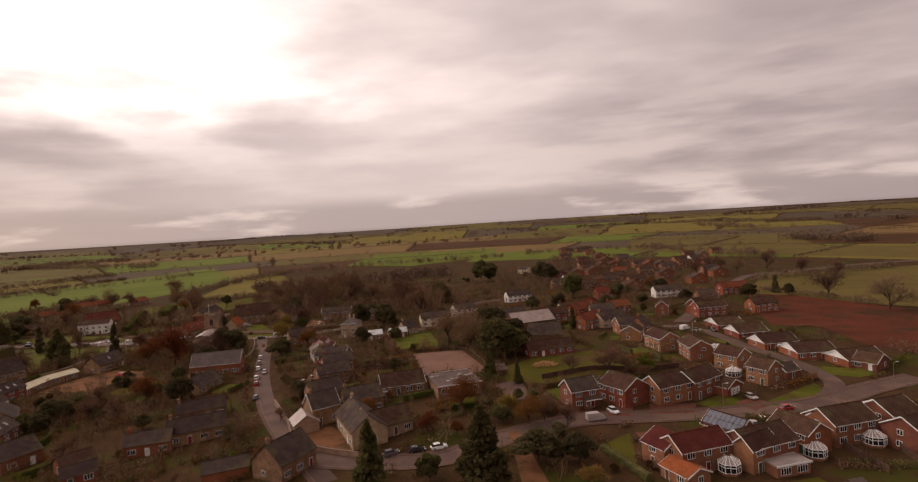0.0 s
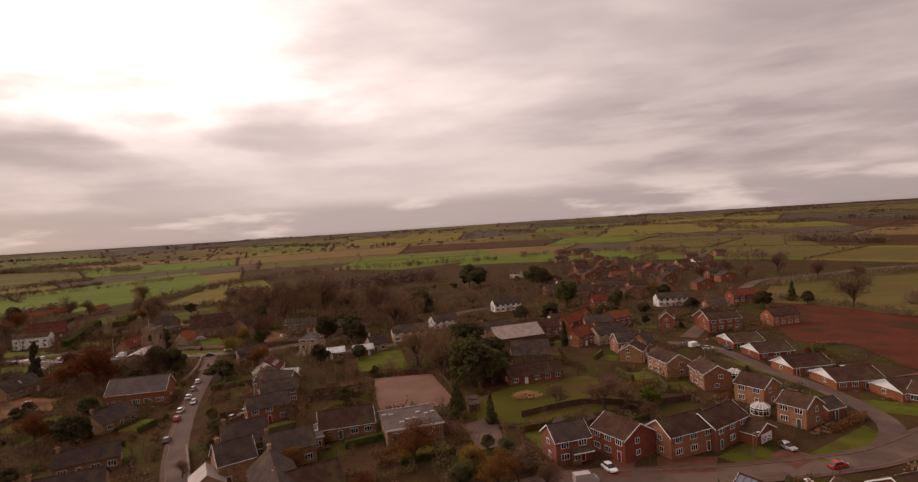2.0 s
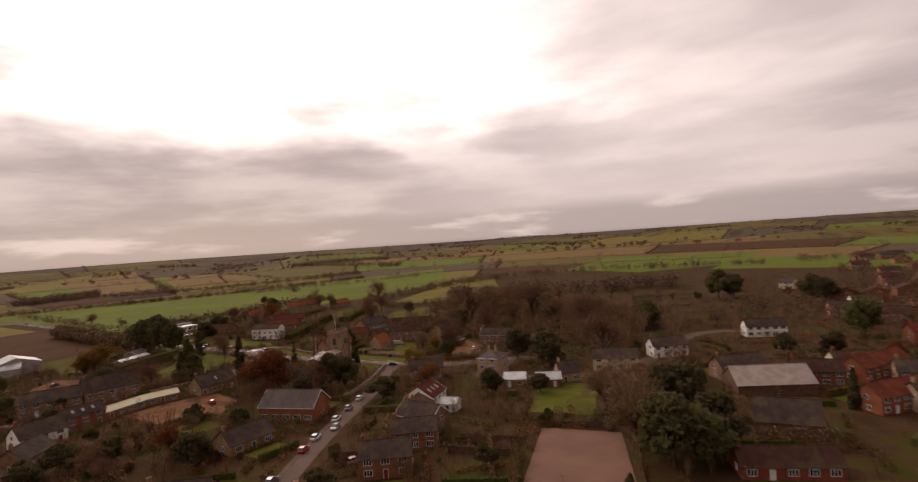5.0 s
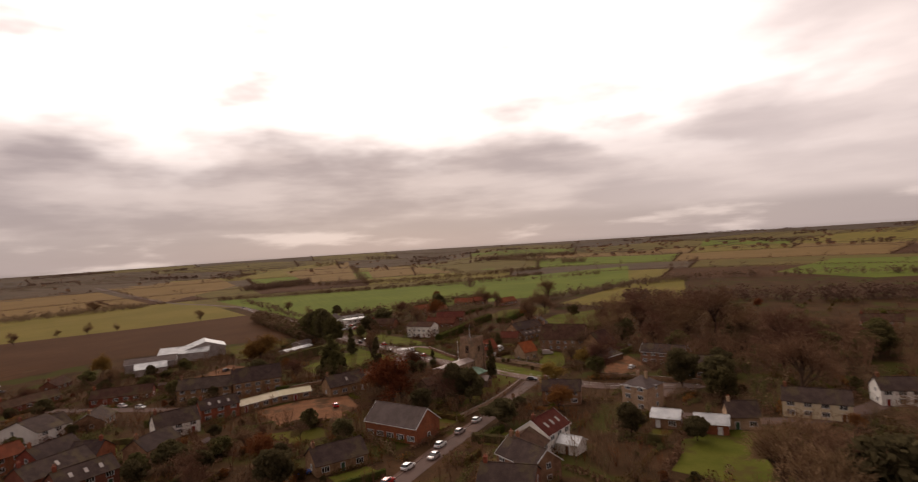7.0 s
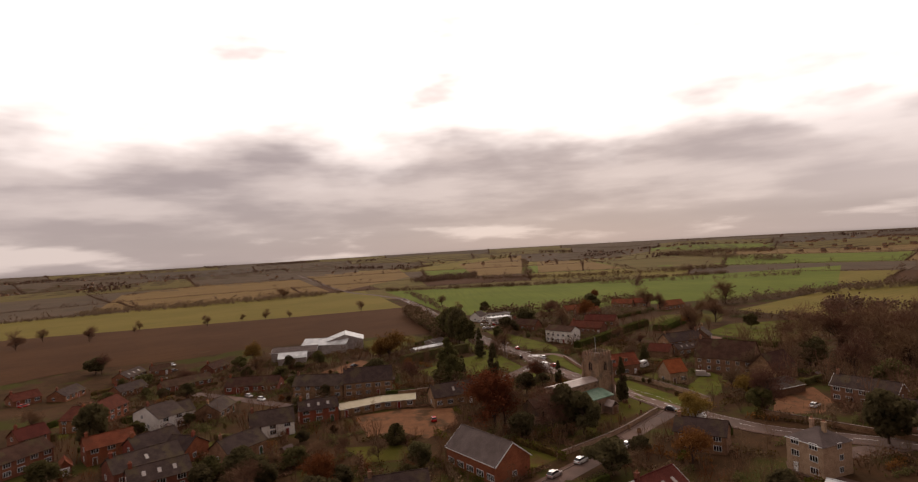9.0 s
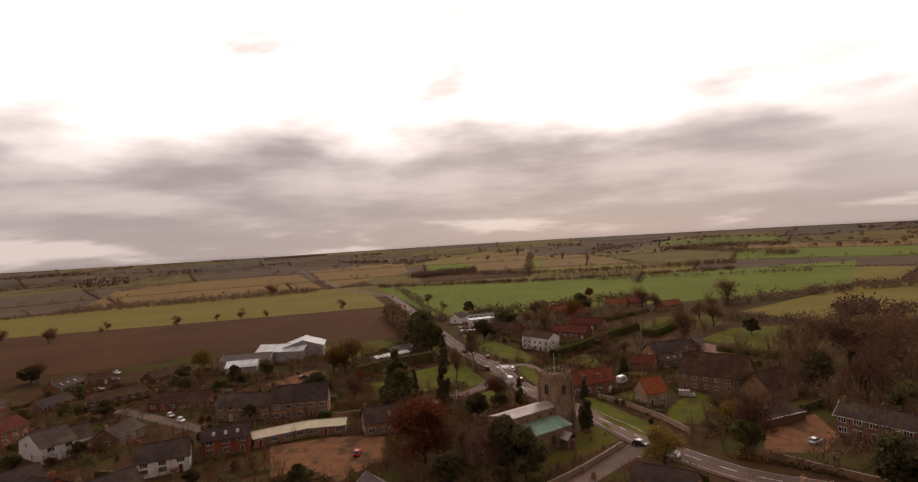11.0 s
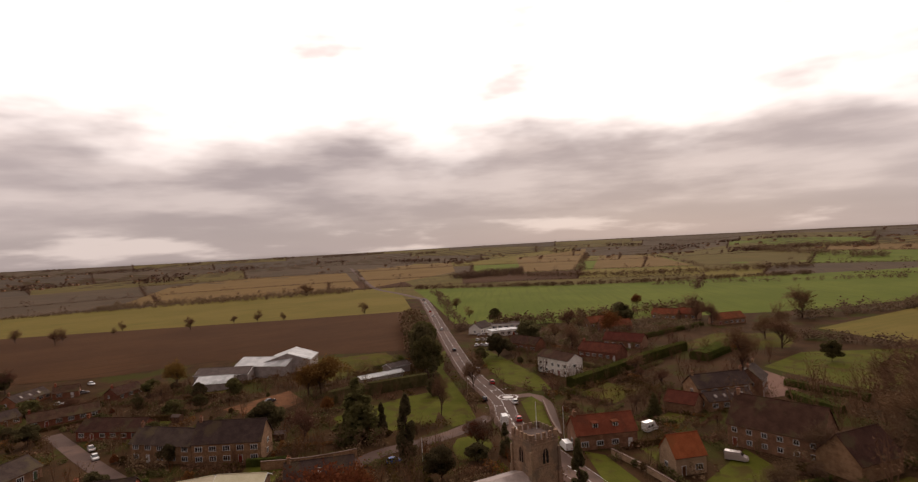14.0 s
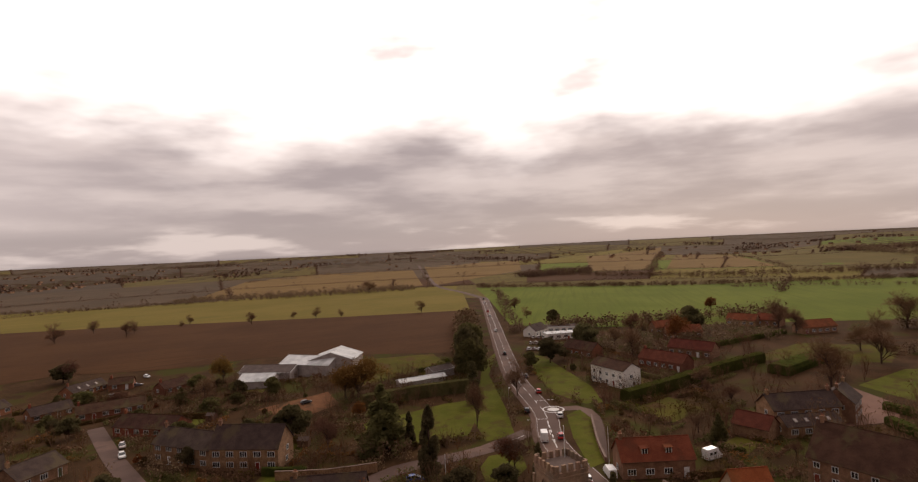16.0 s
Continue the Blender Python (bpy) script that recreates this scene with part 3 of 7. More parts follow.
def garage_door(h, L, D, eaves):
    """A white up-and-over door on the west gable end of a garage."""
    w = min(D * .38, 2.2)
    o = part("garage_door", box_mesh("garage_door", (-.06, -w, 0, .02, w, 2.1), WHITE), h, "white panelled garage door")
    o.location = (-L / 2 - .03, 0, 0)
    me = box_mesh("panel", (-.025, -w + .05, 0, 0, w - .05, .34), WHITE)
    for i in range(5):
        part("panel", me, o).location = (-.06, 0, .06 + .41 * i)


def conservatory(x, y, rot, L=4.2, D=3.6):
    """A white glazed conservatory with a faceted front and glass roof."""
    FOOT.append((x, y, 2.5, rot, L, D))
    h = empty("conservatory", x, y, rot, None, "white framed glass conservatory on a brick base", "conservatory", "conservatories")
    a, b = L / 2, D / 2
    ring = [(-a, b), (-a, -b * .3), (-a * .5, -b), (a * .5, -b), (a, -b * .3), (a, b)]
    base = Mesh()
    for (x0, y0), (x1, y1) in zip(ring, ring[1:]):
        base.face([(x0, y0, -.4), (x1, y1, -.4), (x1, y1, .6), (x0, y0, .6)])
    part("base_wall", base.done("base_wall", WALLS["brown"]), h)
    fr = Mesh()
    for i, (px, py) in enumerate(ring):
        fr.prism((px, py, .5), (px, py, 2.3), .09, .09, 4)
        fr.prism((px, py, 2.3), (px * .25, b * .5 if py < b else b, 3.2), .09, .08, 4)
    for (x0, y0), (x1, y1) in zip(ring, ring[1:]):
        for z in (.62, 1.75, 2.3):
            fr.prism((x0, y0, z), (x1, y1, z), .09, .09, 4)
        mx, my = (x0 + x1) / 2, (y0 + y1) / 2
        fr.prism((mx, my, .6), (mx, my, 2.3), .07, .07, 4)
        fr.prism((mx, my, 2.3), (mx * .25, max(my * .2, b * .5), 3.2), .07, .06, 4)
    part("frame", fr.done("frame", WHITE), h)
    for (x0, y0), (x1, y1) in zip(ring, ring[1:]):
        p = Mesh()
        p.face([(x0, y0, .6), (x1, y1, .6), (x1, y1, 2.3), (x0, y0, 2.3)])
        part("pane", p.done("pane", GLASS), h)
        p = Mesh()
        p.face([(x0, y0, 2.3), (x1, y1, 2.3), (x1 * .25, b * .5 if y1 < b else b, 3.2), (x0 * .25, b * .5 if y0 < b else b, 3.2)])
        part("roof_pane", p.done("roof_pane", ROOFS["glass"]), h)
    return h


# ---- trees ----
def rot_from(d, tilt, spin):
    u = d.orthogonal().normalized()
    u.rotate(Matrix.Rotation(spin, 3, d))
    q = d.copy()
    q.rotate(Matrix.Rotation(tilt, 3, u))
    return q.normalized()


def leaf_quad(M, c, s, rng):
    d = Vector((rng.gauss(0, 1), rng.gauss(0, 1), rng.gauss(0, 1))).normalized()
    u = d.orthogonal().normalized() * s
    w = d.cross(u) * rng.uniform(.6, 1.0)
    M.face([c - u - w * .4, c + u * .2 - w, c + u, c - u * .1 + w])


def bare_tree(seed, H=10.0, mat="bare", spread=0.62, leaves=0):
    rng = random.Random(seed)
    T, C = Mesh(), Mesh()
    tips = []

    def grow(a, d, ln, r, lev):
        b = a + d * ln
        b.z += ln * .05
        if lev < 3:
            T.prism(a, b, r, r * .62, 6 if lev == 0 else 4)
        elif lev < 5:
            C.prism(a, b, r, r * .5, 3)
        if lev == 4:
            tips.append(b)
            for _ in range(3):
                q = a + (b - a) * rng.uniform(.2, 1)
                w = rot_from(d, rng.uniform(.3, 1.0), rng.uniform(0, 6.28))
                e = q + w * ln * rng.uniform(.5, 1.0)
                C.prism(q, e, .022, .010, 3)
            return
        kids = (9, 5, 5, 4)[lev]
        for i in range(kids):
            f = rng.uniform(.35, 1.0) if lev else .22 + .78 * i / kids
            w = rot_from(d, rng.uniform(.25, .80) * (spread / .62), i * 6.28 / kids + rng.uniform(-.5, .5))
            w.z = max(w.z, -.15)
            grow(a + (b - a) * f, w.normalized(), ln * rng.uniform(.55, .80) * (1.0 if lev == 0 else 1), r * .5, lev + 1)

    grow(Vector((0, 0, -.3)), Vector((rng.uniform(-.05, .05), rng.uniform(-.05, .05), 1)).normalized(), H * .42, H * .022, 0)
    for _ in range(leaves):
        p = rng.choice(tips)
        leaf_quad(C, p + Vector((rng.gauss(0, .35), rng.gauss(0, .35), rng.gauss(0, .3))), rng.uniform(.10, .22), rng)
    zmax = max(v[2] for v in C.v)
    k = H / zmax
    for M in (T, C):
        M.v = [(x * k, y * k, z * k) for x, y, z in M.v]
    return T.done("trunk", BARK), C.done("crown", LEAVES[mat])


def leafy_tree(seed, H, shape, mat, n=3600, leaf=.26):
    """shape: cone, column, round, shrub."""
    rng = random.Random(seed)
    T, C = Mesh(), Mesh()
    top = H * (.9 if shape in ("cone", "column") else .6)
    T.prism((0, 0, -.3), (rng.uniform(-.1, .1), 0, top), H * .025, H * .006, 6)
    lobes = []
    if shape in ("cone", "column"):
        wid = H * (.26 if shape == "cone" else .15)
        for i in range(46):
            u = rng.random() ** 1.15
            r = wid * ((1 - u) ** (.62 if shape == "cone" else .45)) * rng.uniform(.75, 1.05)
            q = rng.uniform(0, 6.28)
            lobes.append((Vector((math.cos(q) * r * .7, math.sin(q) * r * .7, H * (.05 + .92 * u))), max(.25, r * .55), max(.3, H * .07)))
    else:
        k = .5 if shape == "round" else .62
        for i in range(26):
            q, u = rng.uniform(0, 6.28), rng.random()
            z = H * ((.28 + .58 * u) if shape == "round" else (.12 + .7 * u))
            r = H * k * .72 * math.sqrt(max(.05, 1 - (2 * u - .8) ** 2 * .8)) * rng.uniform(.45, 1)
            c = Vector((math.cos(q) * r, math.sin(q) * r, z))
            lobes.append((c, H * rng.uniform(.10, .19), H * rng.uniform(.08, .14)))
            T.prism((0, 0, H * .2), c, H * .01, H * .003, 3)
    for _ in range(n):
        c, r, hz = rng.choice(lobes)
        d = Vector((rng.gauss(0, 1), rng.gauss(0, 1), rng.gauss(0, 1))).normalized() * rng.uniform(.72, 1.08)
        leaf_quad(C, c + Vector((d.x * r, d.y * r, d.z * hz)), leaf * rng.uniform(.6, 1.3), rng)
    return T.done("trunk", BARK), C.done("crown", LEAVES[mat])


KINDS = {}


def kind(key, count, label, category, make):
    KINDS[key] = (label, category, [make(i) for i in range(count)])


kind("bare", 4, "leafless brown deciduous tree with fine twigs", "tree", lambda i: bare_tree(10 + i))
kind("grey", 3, "leafless grey-brown tree with spreading branches", "tree", lambda i: bare_tree(30 + i, mat="grey", spread=.75))
kind("rust", 3, "deciduous tree with rust-brown autumn leaves", "tree", lambda i: bare_tree(50 + i, mat="rust", leaves=3600))
kind("gold", 2, "willow-like tree with yellowing leaves", "tree", lambda i: bare_tree(60 + i, mat="gold", leaves=4500))
kind("cone", 3, "dark green conical conifer", "conifer", lambda i: leafy_tree(70 + i, 10, "cone", "ever", 5200, .30))
kind("column", 2, "dark narrow columnar conifer", "conifer", lambda i: leafy_tree(80 + i, 10, "column", "holly", 4200, .26))
kind("yew", 3, "dark green rounded evergreen tree", "tree", lambda i: leafy_tree(90 + i, 8, "round", "holly", 5200, .30))
kind("ever", 3, "green rounded evergreen tree", "tree", lambda i: leafy_tree(100 + i, 8, "round", "ever", 5000, .28))
kind("shrub", 4, "low green-brown garden shrub", "shrub", lambda i: leafy_tree(110 + i, 3, "shrub", "shrub", 1300, .17))
kind("bush", 3, "low dark evergreen garden bush", "shrub", lambda i: leafy_tree(120 + i, 3, "shrub", "ever", 1300, .17))
kind("red", 2, "rust-coloured autumn garden shrub", "shrub", lambda i: leafy_tree(130 + i, 3, "shrub", "rust", 1300, .16))
kind("bright", 2, "bright green leafy shrub", "shrub", lambda i: leafy_tree(140 + i, 4, "shrub", "bright", 1700, .18))
BASE_H = {"bare": 10, "grey": 10, "rust": 10, "gold": 10, "cone": 10, "column": 10, "yew": 7.4, "ever": 7.4, "shrub": 2.9, "bush": 2.9, "red": 2.9, "bright": 3.8}
tree_count = 0


def tree(key, x, y, height, wide=1.0):
    global tree_count
    tree_count += 1
    label, category, protos = KINDS[key]
    rng = random.Random(tree_count)
    trunk, crown = protos[rng.randrange(len(protos))]
    e = empty("shrub" if category == "shrub" else "tree", x, y, rng.uniform(0, 360), None, label, category, "village trees" if category != "shrub" else "garden shrubs")
    s = height / BASE_H[key]
    e.scale = (s * wide, s * wide, s)
    part("trunk", trunk, e)
    part("crown", crown, e)


def hedge(pts, width, height, mat="hedge", label="clipped dark green garden hedge"):
    """A clipped hedge with an uneven leafy skin along a line."""
    rng = random.Random(int(abs(pts[0][0] * 10)))
    line = smooth_line(pts, .9)
    M = Mesh()
    prof = [(-.5, 0), (-.52, .5), (-.44, .95), (0, 1.03), (.44, .95), (.52, .5), (.5, 0)]
    rows = []
    for i in range(len(line)):
        row = []
        for u, w in prof:
            p = side(line, i, u * width + rng.uniform(-.10, .10))
            row.append(Vector((p.x, p.y, terr(p.x, p.y) + w * height + rng.uniform(-.10, .10) - (.2 if w == 0 else 0))))
        rows.append(row)
    for r0, r1 in zip(rows, rows[1:]):
        for j in range(len(prof) - 1):
            M.face([r0[j], r1[j], r1[j + 1], r0[j + 1]])
            for _ in range(3):
                c = r0[j].lerp(r1[j], rng.random()).lerp(r0[j + 1].lerp(r1[j + 1], rng.random()), rng.random())
                leaf_quad(M, c + Vector((rng.gauss(0, .06), rng.gauss(0, .06), rng.gauss(0, .06))), rng.uniform(.14, .30), rng)
    for ends in (rows[0], rows[-1]):
        M.face(ends)
    tagged(new("hedge", M.done("hedge", LEAVES[mat])), label, "hedge", "hedges")


def belt(name, pts, width, height, count, mat, label, rows_seed=1):
    """A far hedgerow or wood: many small crowns joined into one mesh."""
    rng = random.Random(int(abs(pts[0][0]) + rows_seed))
    line = smooth_line(pts, 6.0)
    M = Mesh()
    for _ in range(count):
        i = rng.randrange(len(line))
        p = side(line, i, rng.uniform(-.5, .5) * width)
        p = p + Vector((rng.uniform(-3, 3), rng.uniform(-3, 3)))
        z = terr(p.x, p.y)
        hh = height * rng.uniform(.45, 1.1)
        r = hh * rng.uniform(.35, .6)
        M.prism((p.x, p.y, z - .3), (p.x, p.y, z + hh * .5), hh * .03, hh * .02, 3)
        for _ in range(34):
            d = Vector((rng.gauss(0, .5), rng.gauss(0, .5), rng.gauss(0, .42)))
            if d.length > 1.1:
                d.normalize()
            leaf_quad(M, Vector((p.x + d.x * r, p.y + d.y * r, max(z + .2, z + hh * .55 + d.z * hh * .5))), hh * rng.uniform(.045, .10), rng)
    tagged(new(name, M.done(name, LEAVES[mat])), label, "hedgerow" if name == "hedgerow" else "woodland", kind="stuff")


def thicket(label, mat, x0, x1, y0, y1, count, lo, hi, seed):
    """Leafless brushwood: thin stems under a haze of fine twigs, joined as one mass."""
    rng = random.Random(seed)
    M = Mesh()
    left, tries = count, 0
    while left and tries < count * 30:
        tries += 1
        x, y = rng.uniform(x0, x1), rng.uniform(y0, y1)
        if not free(x, y, 1.6):
            continue
        left -= 1
        z, hh = terr(x, y), rng.uniform(lo, hi)
        r = hh * rng.uniform(.26, .42)
        for _ in range(5):
            q = rng.uniform(0, 6.28)
            M.prism((x, y, z - .2), (x + math.cos(q) * r * .6, y + math.sin(q) * r * .6, z + hh * rng.uniform(.6, .9)), hh * .011, hh * .004, 3)
        for _ in range(120):
            d = Vector((rng.gauss(0, .45), rng.gauss(0, .45), rng.gauss(0, .45)))
            if d.length > 1:
                d.normalize()
            u = Vector((rng.gauss(0, .5), rng.gauss(0, .5), rng.gauss(.5, .4))).normalized() * hh * rng.uniform(.05, .12)
            c = Vector((x + d.x * r, y + d.y * r, z + hh * (.56 + .44 * d.z)))
            w = u.orthogonal().normalized() * hh * .006
            M.face([c - w, c + w, c + u])
    tagged(new("thicket", M.done("thicket", LEAVES[mat])), label, "thicket", kind="stuff")


# ---- vehicles ----
TYRE = material("tyre_rubber", (0.015, 0.015, 0.015), (0.03, 0.03, 0.03), 3, 20, 0.9)
RIM = material("alloy_rim", (0.35, 0.35, 0.36), (0.45, 0.45, 0.46), 3, 20, 0.35, 0.0, metal=0.8)
LAMP = material("headlamp_lens", (0.6, 0.6, 0.58), (0.75, 0.75, 0.72), 3, 20, 0.15, 0.0)
TAIL = material("tail_lamp", (0.25, 0.01, 0.01), (0.35, 0.02, 0.02), 3, 20, 0.2, 0.0)
PAINTS = {n: material(n + "_car_paint", c, tuple(min(.9, v * 1.12 + .004) for v in c), 0.5, 3, 0.25, 0.0, spec=0.6) for n, c in {"white": (0.72, 0.71, 0.69), "silver": (0.36, 0.36, 0.37), "black": (0.016, 0.016, 0.018), "red": (0.36, 0.018, 0.014), "blue": (0.03, 0.08, 0.30), "grey": (0.10, 0.10, 0.11)}.items()}


def loft(M, sections):
    """Sections: rings of equal length, joined and capped."""
    n0 = len(M.v)
    k = len(sections[0])
    for s in sections:
        M.v += s
    for i in range(len(sections) - 1):
        for j in range(k):
            q = (j + 1) % k
            M.f.append((n0 + i * k + j, n0 + i * k + q, n0 + (i + 1) * k + q, n0 + (i + 1) * k + j))
            M.m.append(0)
    M.f.append(tuple(n0 + j for j in reversed(range(k))))
    M.f.append(tuple(n0 + (len(sections) - 1) * k + j for j in range(k)))
    M.m += [0, 0]


def ring(x, w, z0, z1, tuck=.9):
    return [(x, -w, z0), (x, w, z0), (x, w, z0 + (z1 - z0) * .6), (x, w * tuck, z1), (x, -w * tuck, z1), (x, -w, z0 + (z1 - z0) * .6)]


VEH = {}


def vehicle(shape, paint, x, y, rot, label=None):
    key = (shape, paint)
    m = pose(x, y, terr(x, y) + .06, 0, 0, rot)
    if key in VEH:
        return copy_thing(VEH[key], m)
    nm = {"car": "car", "van": "van", "caravan": "caravan"}[shape]
    lab = label or {"car": f"parked {paint} hatchback car on the asphalt", "van": f"{paint} panel van standing on the road", "caravan": "white motor caravan on the road"}[shape]
    h = empty(nm, x, y, rot, None, lab, "car" if shape == "car" else "van", "cars" if shape == "car" else "vans")
    h.matrix_basis = m
    B, G = Mesh(), Mesh()
    if shape == "car":
        loft(B, [ring(-2.08, .74, .38, .70), ring(-1.95, .84, .25, .84), ring(-.9, .88, .22, .95), ring(.7, .88, .22, .92), ring(1.55, .86, .25, .80), ring(2.05, .72, .36, .64)])
        loft(G, [ring(-1.85, .72, .86, .92, .95), ring(-1.35, .76, .90, 1.36, .82), ring(.15, .76, .90, 1.40, .80), ring(1.05, .74, .88, .93, .95)])
        R = Mesh()
        loft(R, [ring(-1.40, .60, 1.35, 1.40), ring(-.6, .66, 1.40, 1.47), ring(.20, .60, 1.38, 1.43)])
        part("roof", R.done("roof", PAINTS[paint]), h)
        wx, wr = 1.28, .31
        nose, tail = 2.03, -2.06
    else:
        hh = 2.1 if shape == "van" else 2.7
        loft(B, [ring(-2.55, .9, .35, hh - .05, .92), ring(-2.45, .95, .28, hh, .92), ring(.75, .95, .28, hh, .90), ring(1.35, .94, .28, hh * .66, .92), ring(2.25, .92, .30, 1.05, .92), ring(2.5, .82, .36, .80)])
        loft(G, [ring(.80, .80, hh * .62, hh * .93, .9), ring(1.02, .88, hh * .60, hh * .86, .93), ring(1.50, .82, hh * .58, hh * .66, .95)])
        if shape == "caravan":
            for s in (-1, 1):
                for wx0 in (-1.9, -.6):
                    w = Mesh()
                    w.box(wx0, s * .955 - .02, 1.35, wx0 + .8, s * .955 + .02, 1.9)
                    part("side_window", w.done("side_window", GLASS), h)
        wx, wr = 1.6, .34
        nose, tail = 2.48, -2.53
    part("body", B.done("body", PAINTS[paint]), h)
    part("window_glass", G.done("window_glass", GLASS), h)
    for sx in (-1, 1):
        for sy in (-1, 1):
            w = Mesh()
            w.prism((sx * wx, sy * .72, wr), (sx * wx, sy * .90, wr), wr, wr, 14)
            wh = part("wheel", w.done("wheel", TYRE), h)
            w = Mesh()
            w.prism((sx * wx, sy * .89, wr), (sx * wx, sy * .915, wr), wr * .62, wr * .55, 10)
            part("rim", w.done("rim", RIM), wh)
    for sy in (-1, 1):
        for px, mat, nn in ((nose - .12, LAMP, "headlight"), (tail + .02, TAIL, "tail_light")):
            w = Mesh()
            w.box(px - .06, sy * .6 - .16, .60, px + .10, sy * .6 + .16, .76)
            part(nn, w.done(nn, mat), h)
    VEH[key] = h
    return h


def wall_run(pts, height, mat, label="rough stone garden wall with coping", thick=.4):
    line = smooth_line(pts, 5.0)
    e = empty("garden_wall", line[0].x, line[0].y, 0, 0, label, "wall", "garden walls")
    M, C = Mesh(), Mesh()
    o = Vector((line[0].x, line[0].y, 0))
    for i in range(len(line) - 1):
        q = [side(line, i, -thick / 2), side(line, i + 1, -thick / 2), side(line, i + 1, thick / 2), side(line, i, thick / 2)]
        z = [terr(p.x, p.y) for p in q]
        M.slab([Vector((p.x, p.y, zz + height)) - o for p, zz in zip(q, z)], height + .3)
        q = [side(line, i, -thick * .65), side(line, i + 1, -thick * .65), side(line, i + 1, thick * .65), side(line, i, thick * .65)]
        C.slab([Vector((p.x, p.y, zz + height + .1)) - o for p, zz in zip(q, z)], .1)
    part("stonework", M.done("stonework", mat), e)
    part("coping", C.done("coping", KERB), e)


def fence(pts, height=1.7):
    line = smooth_line(pts, 2.4)
    e = empty("fence", line[0].x, line[0].y, 0, 0, "weathered brown timber garden fence", "fence", "fences")
    o = Vector((line[0].x, line[0].y, 0))
    for i in range(len(line) - 1):
        a, b = line[i], line[i + 1]
        za, zb = terr(a.x, a.y), terr(b.x, b.y)
        n = Vector((-(b - a).y, (b - a).x)).normalized() * .03
        M = Mesh()
        M.slab([Vector((p.x, p.y, z + height)) - o for p, z in ((a - n, za), (b - n, zb), (b + n, zb), (a + n, za))], height)
        part("panel", M.done("panel", TIMBER), e)
        M = Mesh()
        M.prism(Vector((a.x, a.y, za - .2)) - o, Vector((a.x, a.y, za + height + .12)) - o, .07, .07, 4)
        part("post", M.done("post", TIMBER), e)


def pole(x, y, height, lamp=False, paint=None):
    e = empty("street_lamp" if lamp else "pole", x, y, 0, None, "grey steel street lamp beside the road" if lamp else "tall white pole on the verge", "street lamp" if lamp else "pole")
    M = Mesh()
    M.prism((0, 0, -.2), (0, 0, height), .09, .06, 8)
    part("post", M.done("post", paint or RIM), e)
    if lamp:
        M = Mesh()
        M.prism((0, 0, height), (1.1, 0, height + .25), .05, .04, 6)
        part("arm", M.done("arm", RIM), e)
        M = Mesh()
        M.box(.9, -.12, height + .16, 1.5, .12, height + .32)
        part("lantern", M.done("lantern", LAMP), e)


def dashes(a, b, count, width=.35):
    """A broken white line painted across or along the road."""
    a, b = Vector(a), Vector(b)
    d = (b - a) / count
    n = Vector((-d.y, d.x)).normalized() * width / 2
    M = Mesh()
    for i in range(count):
        p, q = a + d * i, a + d * (i + .6)
        M.face([(w.x, w.y, terr(w.x, w.y) + .13) for w in (p - n, q - n, q + n, p + n)])
    tagged(new("road_marking", M.done("road_marking", PAINT)), "broken white line painted on the road", "road marking", kind="structure")


def gravestone(x, y, rot, h):
    M = Mesh()
    w = h * .32
    prof = [(-w, -.2), (w, -.2), (w, h * .75), (w * .6, h * .95), (0, h), (-w * .6, h * .95), (-w, h * .75)]
    M.face([(u, -.06, v) for u, v in prof])
    M.face([(u, .06, v) for u, v in reversed(prof)])
    for (u0, v0), (u1, v1) in zip(prof, prof[1:] + prof[:1]):
        M.face([(u0, -.06, v0), (u0, .06, v0), (u1, .06, v1), (u1, -.06, v1)])
    o = new("gravestone", M.done("gravestone", WALLS["stone"]))
    o.matrix_basis = pose(x, y, terr(x, y), 0, 0, rot)
    tagged(o, "weathered stone grave marker on churchyard grass", "gravestone", "gravestones")


